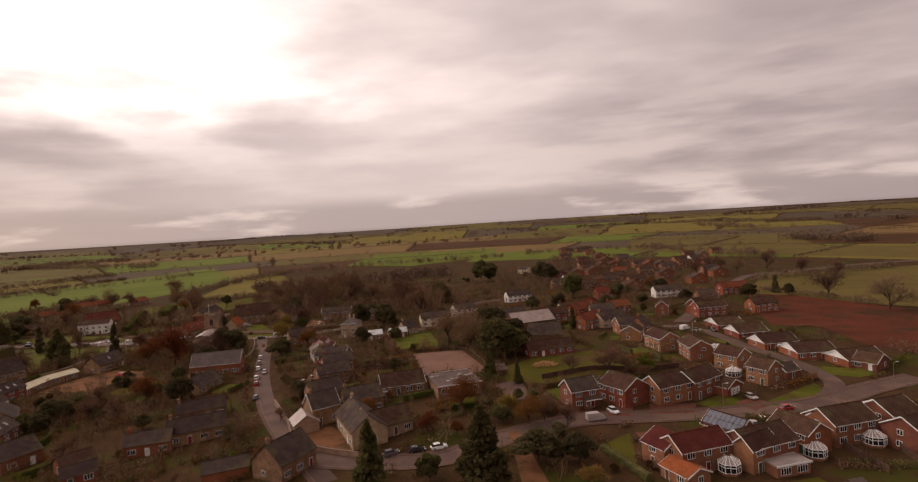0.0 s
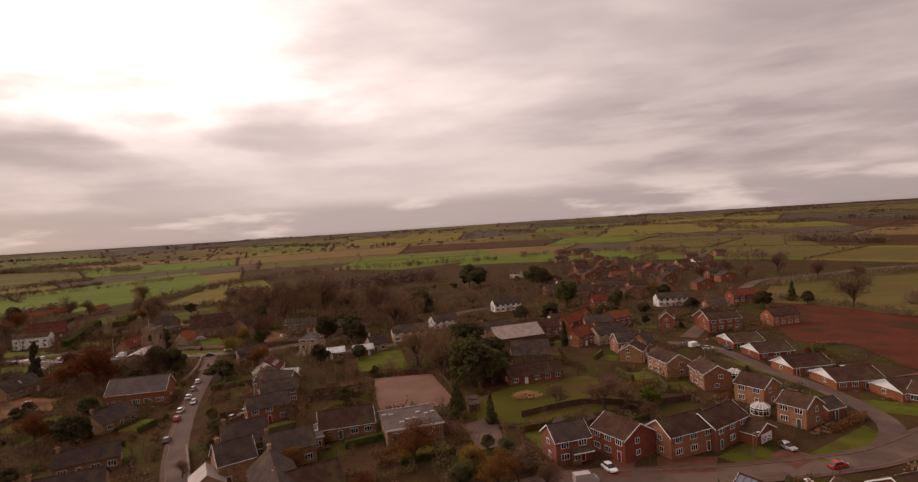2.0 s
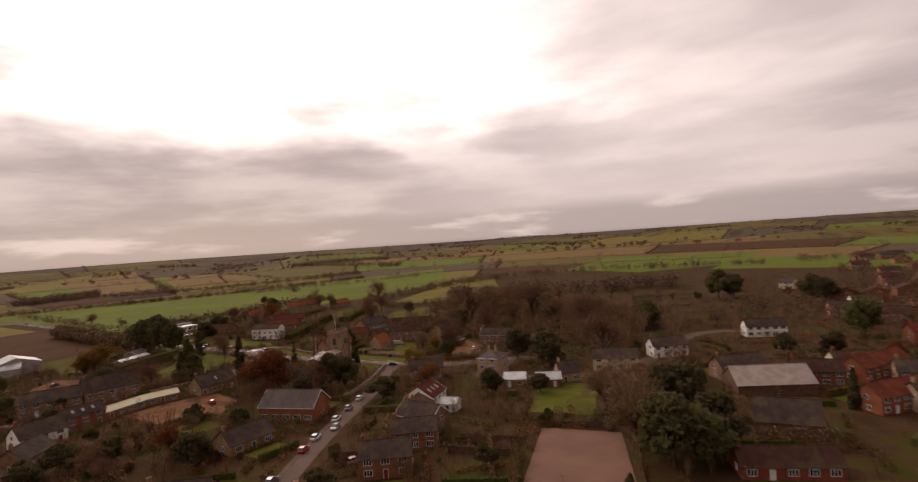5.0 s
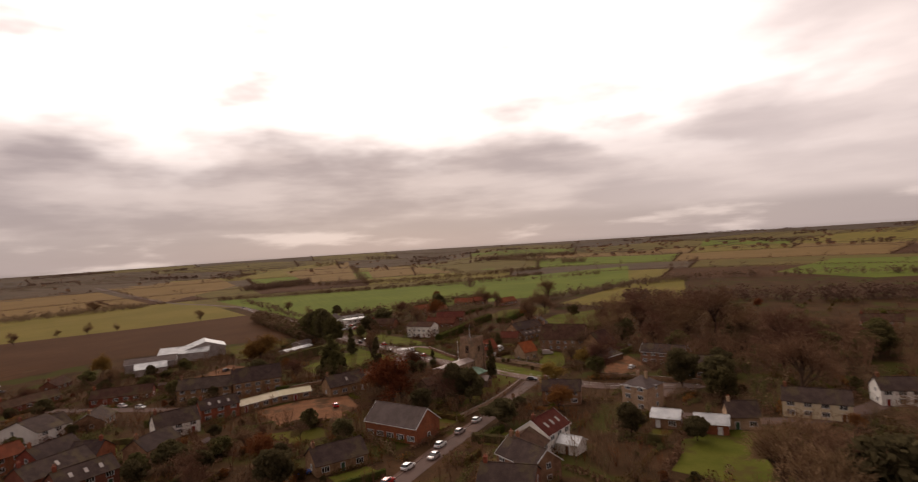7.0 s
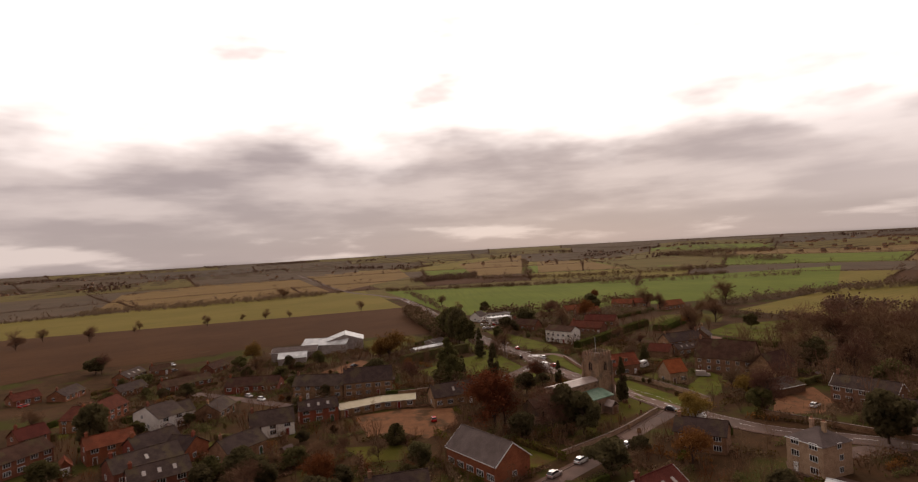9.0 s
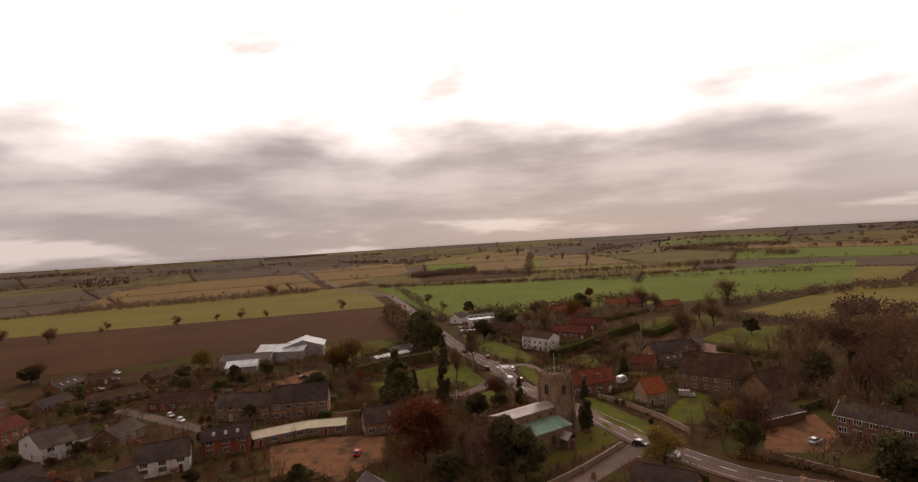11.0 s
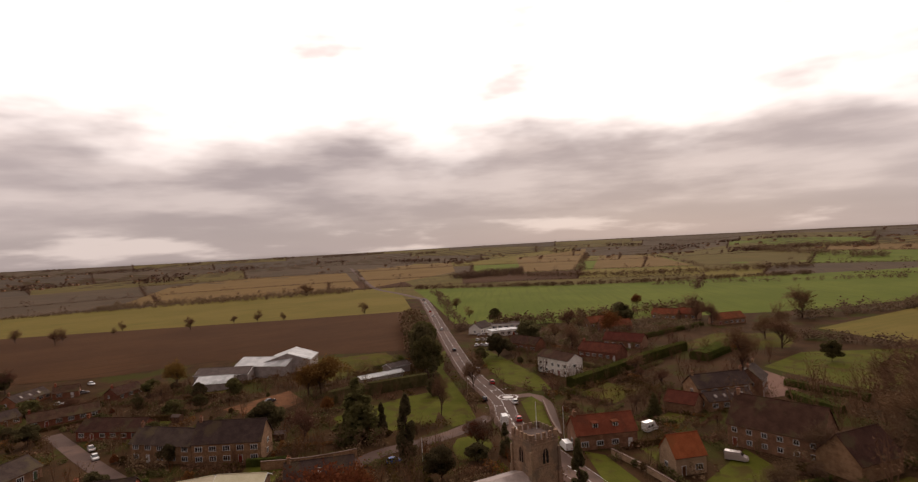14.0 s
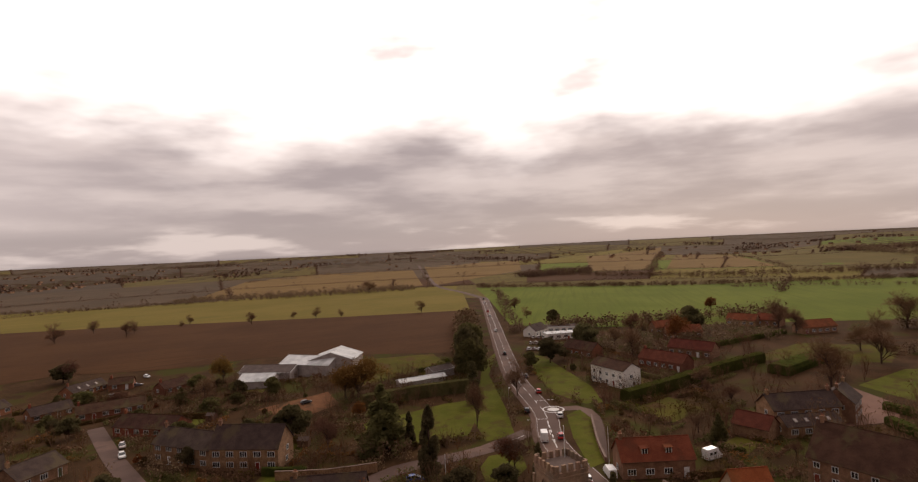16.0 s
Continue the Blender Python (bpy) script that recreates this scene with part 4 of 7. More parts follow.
def far_patchwork():
    """Jittered fields out to the horizon, with hedgerows along their edges."""
    rng = random.Random(12)
    kinds = ["green", "dull", "tan", "olive", "plough", "dull", "haze_scrub", "green", "olive"]
    hed = Mesh()
    cx, cy = -96.0, 240.0
    for ring_i, (r0, r1) in enumerate(((520, 700), (700, 900), (900, 1250), (1250, 1700), (1700, 2300), (2300, 3100), (3100, 4200))):
        n = (14, 18, 22, 26, 30, 34, 38)[ring_i]
        off = rng.random()
        cuts = [(i + off + rng.uniform(-.25, .25)) * 2 * math.pi / n for i in range(n)]
        for i in range(n):
            a0, a1 = cuts[i], cuts[(i + 1) % n] + (2 * math.pi if i == n - 1 else 0)
            q = [(r0, a0), (r0, (a0 + a1) / 2), (r0, a1), (r1, a1), (r1, (a0 + a1) / 2), (r1, a0)]
            pts = [(cx + r * math.cos(a), cy + r * math.sin(a)) for r, a in q]
            am = math.degrees((a0 + a1) / 2) % 360
            # Outer rings mostly take the greyed colours that stand in for haze.
            k = rng.choice(kinds if not (165 < am < 260 and r0 > 600) and r0 < 1600 else ["haze_scrub", "haze_scrub", "dull", "haze_scrub", "wood", "haze_scrub"] if 165 < am < 260 else ["haze_scrub", "dull", "olive", "dull", "green", "wood", "olive"] if r0 < 2200 else ["haze_scrub", "dull", "wood", "dull", "haze_scrub"])
            drape("field", pts, FIELDS[k], 0.06, {"green": "green winter wheat field", "dull": "dull green pasture", "tan": "tan stubble field", "olive": "olive pasture field", "plough": "brown ploughed field", "haze_scrub": "brown winter scrub land with haze greyed into its colour", "wood": "far land coloured grey-brown for haze"}[k], "field", 60)
            for p, w in ((pts[0], pts[5]), (pts[5], pts[4]), (pts[4], pts[3])):
                d = Vector(w) - Vector(p)
                m = int(d.length / (1.6 if r0 < 1200 else 3.0))
                gap = rng.random() < .12
                for j in range(m):
                    if gap:
                        continue
                    c = Vector(p) + d * ((j + rng.random()) / m)
                    z = terr(c.x, c.y)
                    big_one = rng.random() < (.05 if r0 < 1200 else .10)
                    hh = rng.uniform(5, 10) if big_one else rng.uniform(1.4, 2.6)
                    for _ in range(40 if big_one else 5):
                        leaf_quad(hed, Vector((c.x + rng.gauss(0, hh * .30), c.y + rng.gauss(0, hh * .30), z + hh * rng.uniform(.05, 1))), (hh * rng.uniform(.05, .11) if big_one else rng.uniform(.4, .8) * (1 if r0 < 1200 else 1.5)), rng)
    tagged(new("hedgerow", hed.done("hedgerow", LEAVES["far"])), "distant leafless hedgerows between fields", "hedgerow", kind="stuff")


def skyline_woods():
    rng = random.Random(21)
    M = Mesh()
    for i in range(150):
        a = rng.uniform(0, 2 * math.pi)
        r = rng.choice((rng.uniform(1300, 2600), rng.uniform(2600, 4300)))
        w, hh = rng.uniform(40, 260) * r / 2500, rng.uniform(8, 13)
        cx, cy = -96 + r * math.cos(a), 240 + r * math.sin(a)
        for j in range(int(w * .5)):
            t = rng.uniform(-.5, .5) * w
            x, y = cx - math.sin(a) * t + rng.gauss(0, 12) * math.cos(a), cy + math.cos(a) * t + rng.gauss(0, 12) * math.sin(a)
            z = terr(x, y)
            for _ in range(3):
                leaf_quad(M, Vector((x, y, z + hh * rng.uniform(.1, 1))), rng.uniform(1.8, 3.8), rng)
    tagged(new("woodland", M.done("woodland", LEAVES["far"])), "distant leafless woods along the skyline", "woodland", kind="stuff")
    V = Mesh()
    for i in range(420):
        a = rng.choice((rng.gauss(2.05, .25), rng.gauss(3.6, .16), rng.uniform(1.2, 3.6)))
        r = rng.uniform(1300, 2800)
        x, y = -96 + r * math.cos(a), 240 + r * math.sin(a)
        z = terr(x, y)
        w, e = rng.uniform(3, 7), rng.uniform(2.5, 5)
        V.box(x - w, y - 3, z, x + w, y + 3, z + e)
        V.face([(x - w, y - 3.2, z + e), (x + w, y - 3.2, z + e), (x + w, y, z + e + 2.4), (x - w, y, z + e + 2.4)], 1)
        V.face([(x + w, y + 3.2, z + e), (x - w, y + 3.2, z + e), (x - w, y, z + e + 2.4), (x + w, y, z + e + 2.4)], 1)
    tagged(new("far_village", V.done("far_village", [WALLS["stone"], ROOFS["brown"]])), "distant pale buildings of other villages", "buildings", kind="stuff")


def roundabout(x, y):
    e = empty("mini_roundabout", x, y, 0, None, "white painted mini roundabout on the junction", "road marking")
    n = 28
    for r0, r1, nm in ((0.0, 1.9, "disc"), (3.0, 3.5, "ring")):
        M = Mesh()
        for i in range(n):
            a, b = 2 * math.pi * i / n, 2 * math.pi * (i + 1) / n
            zz = .10 + (.08 * (1 - r0 / 4) if nm == "disc" else 0)
            if r0:
                M.face([(r0 * math.cos(a), r0 * math.sin(a), zz), (r1 * math.cos(a), r1 * math.sin(a), zz), (r1 * math.cos(b), r1 * math.sin(b), zz), (r0 * math.cos(b), r0 * math.sin(b), zz)])
            else:
                M.face([(0, 0, .2), (r1 * math.cos(a), r1 * math.sin(a), zz - .06), (r1 * math.cos(b), r1 * math.sin(b), zz - .06)])
        part(nm, M.done(nm, PAINT), e)


SOLAR = material("solar_glass", (0.03, 0.04, 0.07), (0.06, 0.07, 0.11), 0.6, 3, 0.12, 0.0, spec=0.7)


def solar_house(x, y, rot, L, D):
    h = house(x, y, rot, L, D, 3.0, 2.6, "buff", "brown", "house whose roof carries blue solar panels", 1, chimneys=0)
    n, b, k = max(3, int(L / 1.2)), D / 2, 2.6 / (D / 2)
    for i in range(n):
        for j in range(2):
            y0, y1 = -b + .2 + j * (b - .4) / 2, -b + .1 + (j + 1) * (b - .4) / 2
            x0, x1 = -L / 2 + i * L / n + .06, -L / 2 + (i + 1) * L / n - .06
            zf = lambda yy: 3.0 + (yy + b) * k + .26
            M = Mesh()
            M.slab([(x0, y0, zf(y0)), (x1, y0, zf(y0)), (x1, y1, zf(y1)), (x0, y1, zf(y1))], .06)
            part("solar_panel", M.done("solar_panel", SOLAR), h)


def heap(x, y, w, d):
    rng = random.Random(2)
    M = Mesh()
    for i in range(260):
        a, r = rng.uniform(0, 6.28), math.sqrt(rng.random())
        px, py = math.cos(a) * r * w / 2, math.sin(a) * r * d / 2
        z = 1.1 * (1 - r) + .1
        q = rot_from(Vector((0, 0, 1)), rng.uniform(.8, 1.5), rng.uniform(0, 6.28))
        M.prism((px, py, z - .1), Vector((px, py, z)) + q * rng.uniform(.5, 1.4), .10, .05, 4)
    e = new("brushwood_heap", M.done("brushwood_heap", HEAP))
    e.location = (x, y, terr(x, y))
    tagged(e, "heap of pale cut wood on the lawn", "heap")


def shed(x, y, rot):
    h = empty("garden_shed", x, y, rot, None, "small weathered wooden garden shed", "shed", "garden sheds")
    M = Mesh()
    M.v = [(-1.5, -1.1, -.2), (1.5, -1.1, -.2), (1.5, 1.1, -.2), (-1.5, 1.1, -.2), (-1.5, -1.1, 1.9), (1.5, -1.1, 1.9), (1.5, 1.1, 1.9), (-1.5, 1.1, 1.9), (-1.5, 0, 2.5), (1.5, 0, 2.5)]
    M.f, M.m = [(0, 1, 5, 4), (2, 3, 7, 6), (1, 2, 6, 9, 5), (3, 0, 4, 8, 7)], [0] * 4
    part("wall", M.done("wall", WALLS["wood"]), h)
    R = Mesh()
    R.slab([(-1.65, -1.3, 1.85), (1.65, -1.3, 1.85), (1.65, 0, 2.6), (-1.65, 0, 2.6)], .06)
    R.slab([(1.65, 1.3, 1.85), (-1.65, 1.3, 1.85), (-1.65, 0, 2.6), (1.65, 0, 2.6)], .06)
    part("roof", R.done("roof", ROOFS["felt"]), h)
    part("door", box_mesh("door", (-.4, -1.14, 0, .4, -1.1, 1.8), TIMBER), h)


def church(x, y, rot, L):
    """A small stone church; x, y and rot place its south aisle, the nave lies behind and the tower at the east end of the frame."""
    FOOT.append((x, y, 22, rot, 30, 18))
    h = empty("church", x, y, rot, None, "medieval ironstone church with a battlemented tower and green copper aisle roof", "church")
    st = WALLS["church"]
    a = L / 2
    part("aisle_wall", box_mesh("aisle_wall", (-a, -2.5, -1, a, 2.6, 4.6), st), h)
    R = Mesh()
    R.slab([(-a - .2, -2.9, 5.05), (a + .2, -2.9, 5.05), (a + .2, 2.6, 6.4), (-a - .2, 2.6, 6.4)], .3)
    ar = part("aisle_roof", R.done("aisle_roof", ROOFS["copper"]), h, "green copper sheet roof")
    for i in range(int(L / .8)):
        M = Mesh()
        px = -a + .4 + i * .8
        M.slab([(px - .04, -2.88, 5.12), (px + .04, -2.88, 5.12), (px + .04, 2.6, 6.47), (px - .04, 2.6, 6.47)], .06)
        part("standing_seam", M.done("standing_seam", ROOFS["copper"]), ar)
    part("nave_wall", box_mesh("nave_wall", (-a - 1, 2.6, -1, a, 8.6, 8.6), st), h)
    R = Mesh()
    R.slab([(-a - 1.2, 2.4, 8.7), (a, 2.4, 8.7), (a, 5.6, 9.5), (-a - 1.2, 5.6, 9.5)], .25)
    R.slab([(a, 8.8, 8.7), (-a - 1.2, 8.8, 8.7), (-a - 1.2, 5.6, 9.5), (a, 5.6, 9.5)], .25)
    part("nave_roof", R.done("nave_roof", ROOFS["lead"]), h, "grey lead sheet roof")
    part("chancel_wall", box_mesh("chancel_wall", (-a - 11, 3.0, -1, -a - 1, 8.2, 5.4), st), h)
    R = Mesh()
    R.slab([(-a - 11.3, 2.8, 5.4), (-a - 1, 2.8, 5.4), (-a - 1, 5.6, 7.6), (-a - 11.3, 5.6, 7.6)], .25)
    R.slab([(-a - 1, 8.4, 5.4), (-a - 11.3, 8.4, 5.4), (-a - 11.3, 5.6, 7.6), (-a - 1, 5.6, 7.6)], .25)
    part("chancel_roof", R.done("chancel_roof", ROOFS["brown"]), h)
    G = Mesh()
    G.v = [(-a - 11.02, 3.0, 5.4), (-a - 11.02, 8.2, 5.4), (-a - 11.02, 5.6, 7.5), (-a - 10.7, 3.0, 5.4), (-a - 10.7, 8.2, 5.4), (-a - 10.7, 5.6, 7.5)]
    G.f, G.m = [(2, 1, 0), (3, 4, 5), (0, 1, 4, 3), (1, 2, 5, 4), (2, 0, 3, 5)], [0] * 5
    part("chancel_gable", G.done("chancel_gable", st), h)
    t0, t1, y0, y1, top = a - .2, a + 6.2, 2.5, 8.9, 15.9
    tw = part("tower", box_mesh("tower", (t0, y0, -1, t1, y1, top), st), h)
    for z in (5.6, 10.4, 15.0):
        part("string_course", box_mesh("string_course", (t0 - .15, y0 - .15, z, t1 + .15, y1 + .15, z + .25), st), tw)
    for px in (t0, t1):
        for py in (y0, y1):
            M = Mesh()
            M.box(px - .45, py - .45, -1, px + .45, py + .45, 10.0)
            M.box(px - .3, py - .3, 10.0, px + .3, py + .3, 14.0)
            part("buttress", M.done("buttress", st), tw)
    n = 5
    for i in range(n):
        for s in (y0 - .1, y1 - .3):
            c = t0 - .1 + (i + .25) * (t1 - t0 + .2) / n
            part("merlon", box_mesh("merlon", (c, s, top, c + .72, s + .4, top + 1.25), st), tw)
        for s in (t0 - .1, t1 - .3):
            c = y0 - .1 + (i + .25) * (y1 - y0 + .2) / n
            part("merlon", box_mesh("merlon", (s, c, top, s + .4, c + .72, top + 1.25), st), tw)
    part("parapet", box_mesh("parapet", (t0 - .12, y0 - .12, top - .1, t1 + .12, y1 + .12, top + .06), st), tw)
    part("tower_roof", box_mesh("tower_roof", (t0 + .4, y0 + .4, top + .02, t1 - .4, y1 - .4, top + .16), ROOFS["felt"]), tw)
    M = Mesh()
    M.prism((t1 - 1, y1 - 1, top), (t1 - 1, y1 - 1, top + 5.5), .07, .05, 6)
    part("flagpole", M.done("flagpole", WHITE), tw)

    def lancet(parent, px, py, z, w, hh, face):
        M, P = Mesh(), Mesh()
        arch = [(-w / 2, 0), (w / 2, 0), (w / 2, hh * .65), (w * .3, hh * .88), (0, hh), (-w * .3, hh * .88), (-w / 2, hh * .65)]
        for (x0, z0), (x1, z1) in zip(arch, arch[1:] + arch[:1]):
            M.prism((x0, -.05, z0), (x1, -.05, z1), .12, .12, 4)
        M.prism((0, -.05, 0), (0, -.05, hh), .09, .09, 4)
        P.face([(u, -.03, v) for u, v in arch])
        o = part("window", M.done("window", st), parent)
        o.matrix_basis = pose(px, py, z, 0, 0, face)
        part("pane", P.done("pane", GLASS), o)

    for i in range(4):
        lancet(h, -a + L * (i + .5) / 4, -2.53, 1.3, 1.5, 2.7, 0)
        lancet(h, -a + L * (i + .5) / 4, 2.57, 6.75, 1.0, 1.0, 0)
    for i in range(2):
        lancet(h, -a - 8 + i * 4.5, 2.97, 1.6, 1.2, 2.6, 0)
    mx, my = (t0 + t1) / 2, (y0 + y1) / 2
    for px, py, fc in ((mx, y0 - .03, 0), (t1 + .03, my, 90), (mx, y1 + .03, 180), (t0 - .03, my, 270)):
        lancet(tw, px, py, 11.2, 1.6, 3.2, fc)
    part("porch_wall", box_mesh("porch_wall", (a - 4.2, -5.4, -1, a - 1.2, -2.5, 2.6), st), h)
    R = Mesh()
    R.slab([(a - 4.5, -5.6, 2.5), (a - 2.7, -5.6, 4.1), (a - 2.7, -2.5, 4.1), (a - 4.5, -2.5, 2.5)], .15)
    R.slab([(a - 2.7, -5.6, 4.1), (a - .9, -5.6, 2.5), (a - .9, -2.5, 2.5), (a - 2.7, -2.5, 4.1)], .15)
    part("porch_roof", R.done("porch_roof", ROOFS["lead"]), h)
    part("porch_door", box_mesh("porch_door", (a - 3.3, -5.45, 0, a - 2.1, -5.4, 2.1), DOORS[1]), h)


def near_road(x, y, m):
    for line, w in ROADS:
        for p in line:
            if abs(p.x - x) < w + m and abs(p.y - y) < w + m:
                return True
    return False


def in_house(x, y, m):
    for fx, fy, r, rot, L, D in FOOT:
        if abs(fx - x) < r + m and abs(fy - y) < r + m:
            c, s = math.cos(radians(rot)), math.sin(radians(rot))
            u, v = (x - fx) * c + (y - fy) * s, -(x - fx) * s + (y - fy) * c
            if abs(u) < L / 2 + m and abs(v) < D / 2 + m:
                return True
    return False


def free(x, y, m):
    if near_road(x, y, m) or in_house(x, y, m * .7):
        return False
    for pts in OPEN:
        hit = False
        for (x0, y0), (x1, y1) in zip(pts, pts[1:] + pts[:1]):
            if (y0 > y) != (y1 > y) and x < x0 + (y - y0) / (y1 - y0) * (x1 - x0):
                hit = not hit
        if hit:
            return False
    return True


def scatter():
    """Garden shrubs and small trees between the houses, then the undergrowth along garden edges."""
    rng = random.Random(77)

    def spot():
        u = rng.random()
        if u < .66:
            return rng.uniform(-306, -12), rng.uniform(114, 360)
        if u < .84:
            return rng.uniform(-24, 150), rng.uniform(114, 360)
        return rng.uniform(-180, 156), rng.uniform(288, 560)

    kinds = ["shrub"] * 6 + ["bush"] * 4 + ["red"] * 2 + ["bright"]
    n_tree, n_shrub = 50, 150
    while n_tree or n_shrub:
        x, y = spot()
        if not free(x, y, 1.4):
            continue
        if n_tree:
            n_tree -= 1
            tree(rng.choice(["bare", "bare", "bare", "grey", "rust", "ever"]), round(x, 1), round(y, 1), rng.uniform(3.5, 7.0))
        else:
            n_shrub -= 1
            tree(rng.choice(kinds), round(x, 1), round(y, 1), rng.uniform(1.2, 3.0))
    for mat, label, lines in (("shrub", "tangled brown and green garden undergrowth", 330), ("ever", "dark evergreen garden edging", 290), ("bare", "leafless brown garden scrub", 360), ("rust", "rusty autumn garden scrub", 90), ("bright", "bright green garden plants", 50), ("grey", "tall leafless thicket between gardens", 240)):
        M = Mesh()
        for _ in range(lines):
            x, y = spot()
            fx, fy, r, rot, L, D = min(FOOT, key=lambda q: (q[0] - x) ** 2 + (q[1] - y) ** 2)
            a = radians(rot + rng.choice((0, 90)))
            ln = rng.uniform(5, 20)
            hh = rng.uniform(.6, 2.4) if mat != "grey" else rng.uniform(2.5, 5.0)
            for k in range(int(ln / .4)):
                px, py = x + math.cos(a) * k * .4 + rng.gauss(0, .35), y + math.sin(a) * k * .4 + rng.gauss(0, .35)
                if not free(px, py, .8):
                    continue
                z = terr(px, py)
                for _ in range(10):
                    leaf_quad(M, Vector((px + rng.gauss(0, .35), py + rng.gauss(0, .35), z + hh * rng.uniform(.05, 1))), rng.uniform(.12, .32), rng)
        tagged(new("undergrowth", M.done("undergrowth", LEAVES[mat])), label, "undergrowth", kind="stuff")


def gardens():
    """A small lawn behind or before each village house, closed by a low hedge, and a shed here and there."""
    rng = random.Random(5)
    for fx, fy, r, rot, L, D in list(FOOT):
        if not (-312 < fx < 150 and 112 < fy < 350) or L < 7 or rng.random() < .12:
            continue
        c, q = math.cos(radians(rot)), math.sin(radians(rot))
        for s in rng.sample((-1, 1), 2):
            y0, y1 = D / 2 + 1.6, D / 2 + rng.uniform(7, 12)
            a0, a1 = -L * rng.uniform(.3, .5), L * rng.uniform(.3, .5)
            local = [(a0, y0), (a1, y0 + rng.uniform(-.5, .5)), (a1 + rng.uniform(-1, 1), y1), (a0 + rng.uniform(-1, 1), y1 + rng.uniform(-1, 1))]
            at = lambda u, v: (fx + u * c - s * v * q, fy + u * q + s * v * c)
            if not all(free(*at(a0 + (a1 - a0) * i / 3, y0 + (y1 + 1 - y0) * j / 3), .9) for i in range(4) for j in range(4)):
                continue
            pts = [at(u, v) for u, v in local]
            drape("lawn", pts, (LAWN, VERGE, LAWN)[rng.randrange(3)], 0.06, "small green garden lawn beside a house", "lawn", 8)
            hedge([at(a0 - .6, y1 + .7), at(a1 + .6, y1 + .7)], 1.1, rng.uniform(1.3, 2.2), rng.choice(("hedge", "ever", "shrub")), "low garden hedge behind a lawn")
            if rng.random() < .3:
                sx, sy = at(a1 + 1.8, y1 - 1.5)
                if free(sx, sy, 1.5):
                    shed(round(sx, 1), round(sy, 1), rot)
            break


def dark_growth(x0, x1, y0, y1, count, lo, hi, keys, seed):
    """Single evergreens and bushes standing between the houses."""
    rng = random.Random(seed)
    while count:
        x, y = rng.uniform(x0, x1), rng.uniform(y0, y1)
        if free(x, y, 2.0):
            count -= 1
            tree(rng.choice(keys), round(x, 1), round(y, 1), rng.uniform(lo, hi), rng.uniform(.9, 1.3))


# ---- the place ----
# ---- fields and far land ----
far_patchwork()
drape("field", [(-316.6, 43.0), (-354.3, 90.1), (-351.9, 144.7), (-357.8, 183.2), (-324.3, 289.4), (-508.6, 323.5), (-516.0, 226.8), (-530.0, 138.9), (-548.0, 33.8), (-556.0, -83.7)], FIELDS["plough"], 0.092, "bare brown ploughed field", "field")
drape("field", [(-550.0, -78.9), (-541.0, 37.0), (-523.0, 140.6), (-509.0, 227.1), (-500.4, 322.0), (-679.5, 345.5), (-778.4, 285.2), (-760.3, 148.7), (-748.6, -44.5), (-745.9, -276.1)], FIELDS["olive"], 0.104, "olive pasture field", "field")
drape("field", [(-799.8, 22.7), (-779.9, 146.1), (-799.7, 286.5), (-823.9, 313.8), (-1357.9, 340.8), (-1417.1, 143.9), (-1222.9, -1.6)], FIELDS["tan"], 0.116, "tan stubble field", "field")
drape("field", [(-810.5, 328.5), (-1538.6, 385.7), (-1736.6, 695.3), (-1087.1, 526.0), (-895.1, 390.3)], FIELDS["tan"], 0.128, "tan stubble field", "field")
drape("field", [(-575.6, 353.7), (-402.8, 330.9), (-372.3, 369.4), (-319.6, 543.4), (-317.8, 675.5), (-489.7, 954.6), (-533.3, 783.4), (-593.5, 587.0), (-658.2, 483.5), (-727.6, 369.5)], FIELDS["green"], 0.14, "bright green winter wheat field", "field")
drape("field", [(-927.5, 599.0), (-1770.4, 927.3), (-2030.9, 1334.1), (-888.9, 678.6)], FIELDS["tan"], 0.152, "tan stubble field", "field")
drape("field", [(-875.9, 704.5), (-1560.3, 1119.9), (-1484.6, 1199.1), (-795.3, 837.8)], FIELDS["tan"], 0.164, "tan stubble field", "field")
drape("field", [(-707.7, 784.7), (-1528.8, 1256.3), (-1475.1, 1589.3), (-1065.9, 1381.4), (-652.9, 917.6)], FIELDS["dull"], 0.176, "dull green pasture", "field")
drape("field", [(-895.1, 390.3), (-1065.8, 520.1), (-929.5, 492.4), (-716.3, 431.4), (-741.9, 378.1)], FIELDS["dull"], 0.188, "dull green pasture", "field")
drape("field", [(-267.2, 488.9), (-303.0, 643.9), (-292.2, 749.6), (-178.2, 527.0), (-206.9, 484.3)], FIELDS["olive"], 0.2, "olive paddock behind a hedge", "field")
drape("field", [(-429.8, 462.5), (-544.9, 587.5), (-442.7, 806.0), (-358.7, 652.7)], FIELDS["green"], 0.212, "bright green winter wheat field", "field")
drape("field", [(-266.0, 520.6), (-293.3, 621.8), (-268.1, 679.7), (-203.2, 529.8), (-216.7, 481.6)], FIELDS["olive"], 0.224, "olive pasture field", "field")
drape("field", [(-213.2, 808.4), (-221.4, 1053.3), (1.3, 1061.9), (19.0, 841.9), (-107.5, 737.6)], FIELDS["green"], 0.236, "bright green winter wheat field", "field")
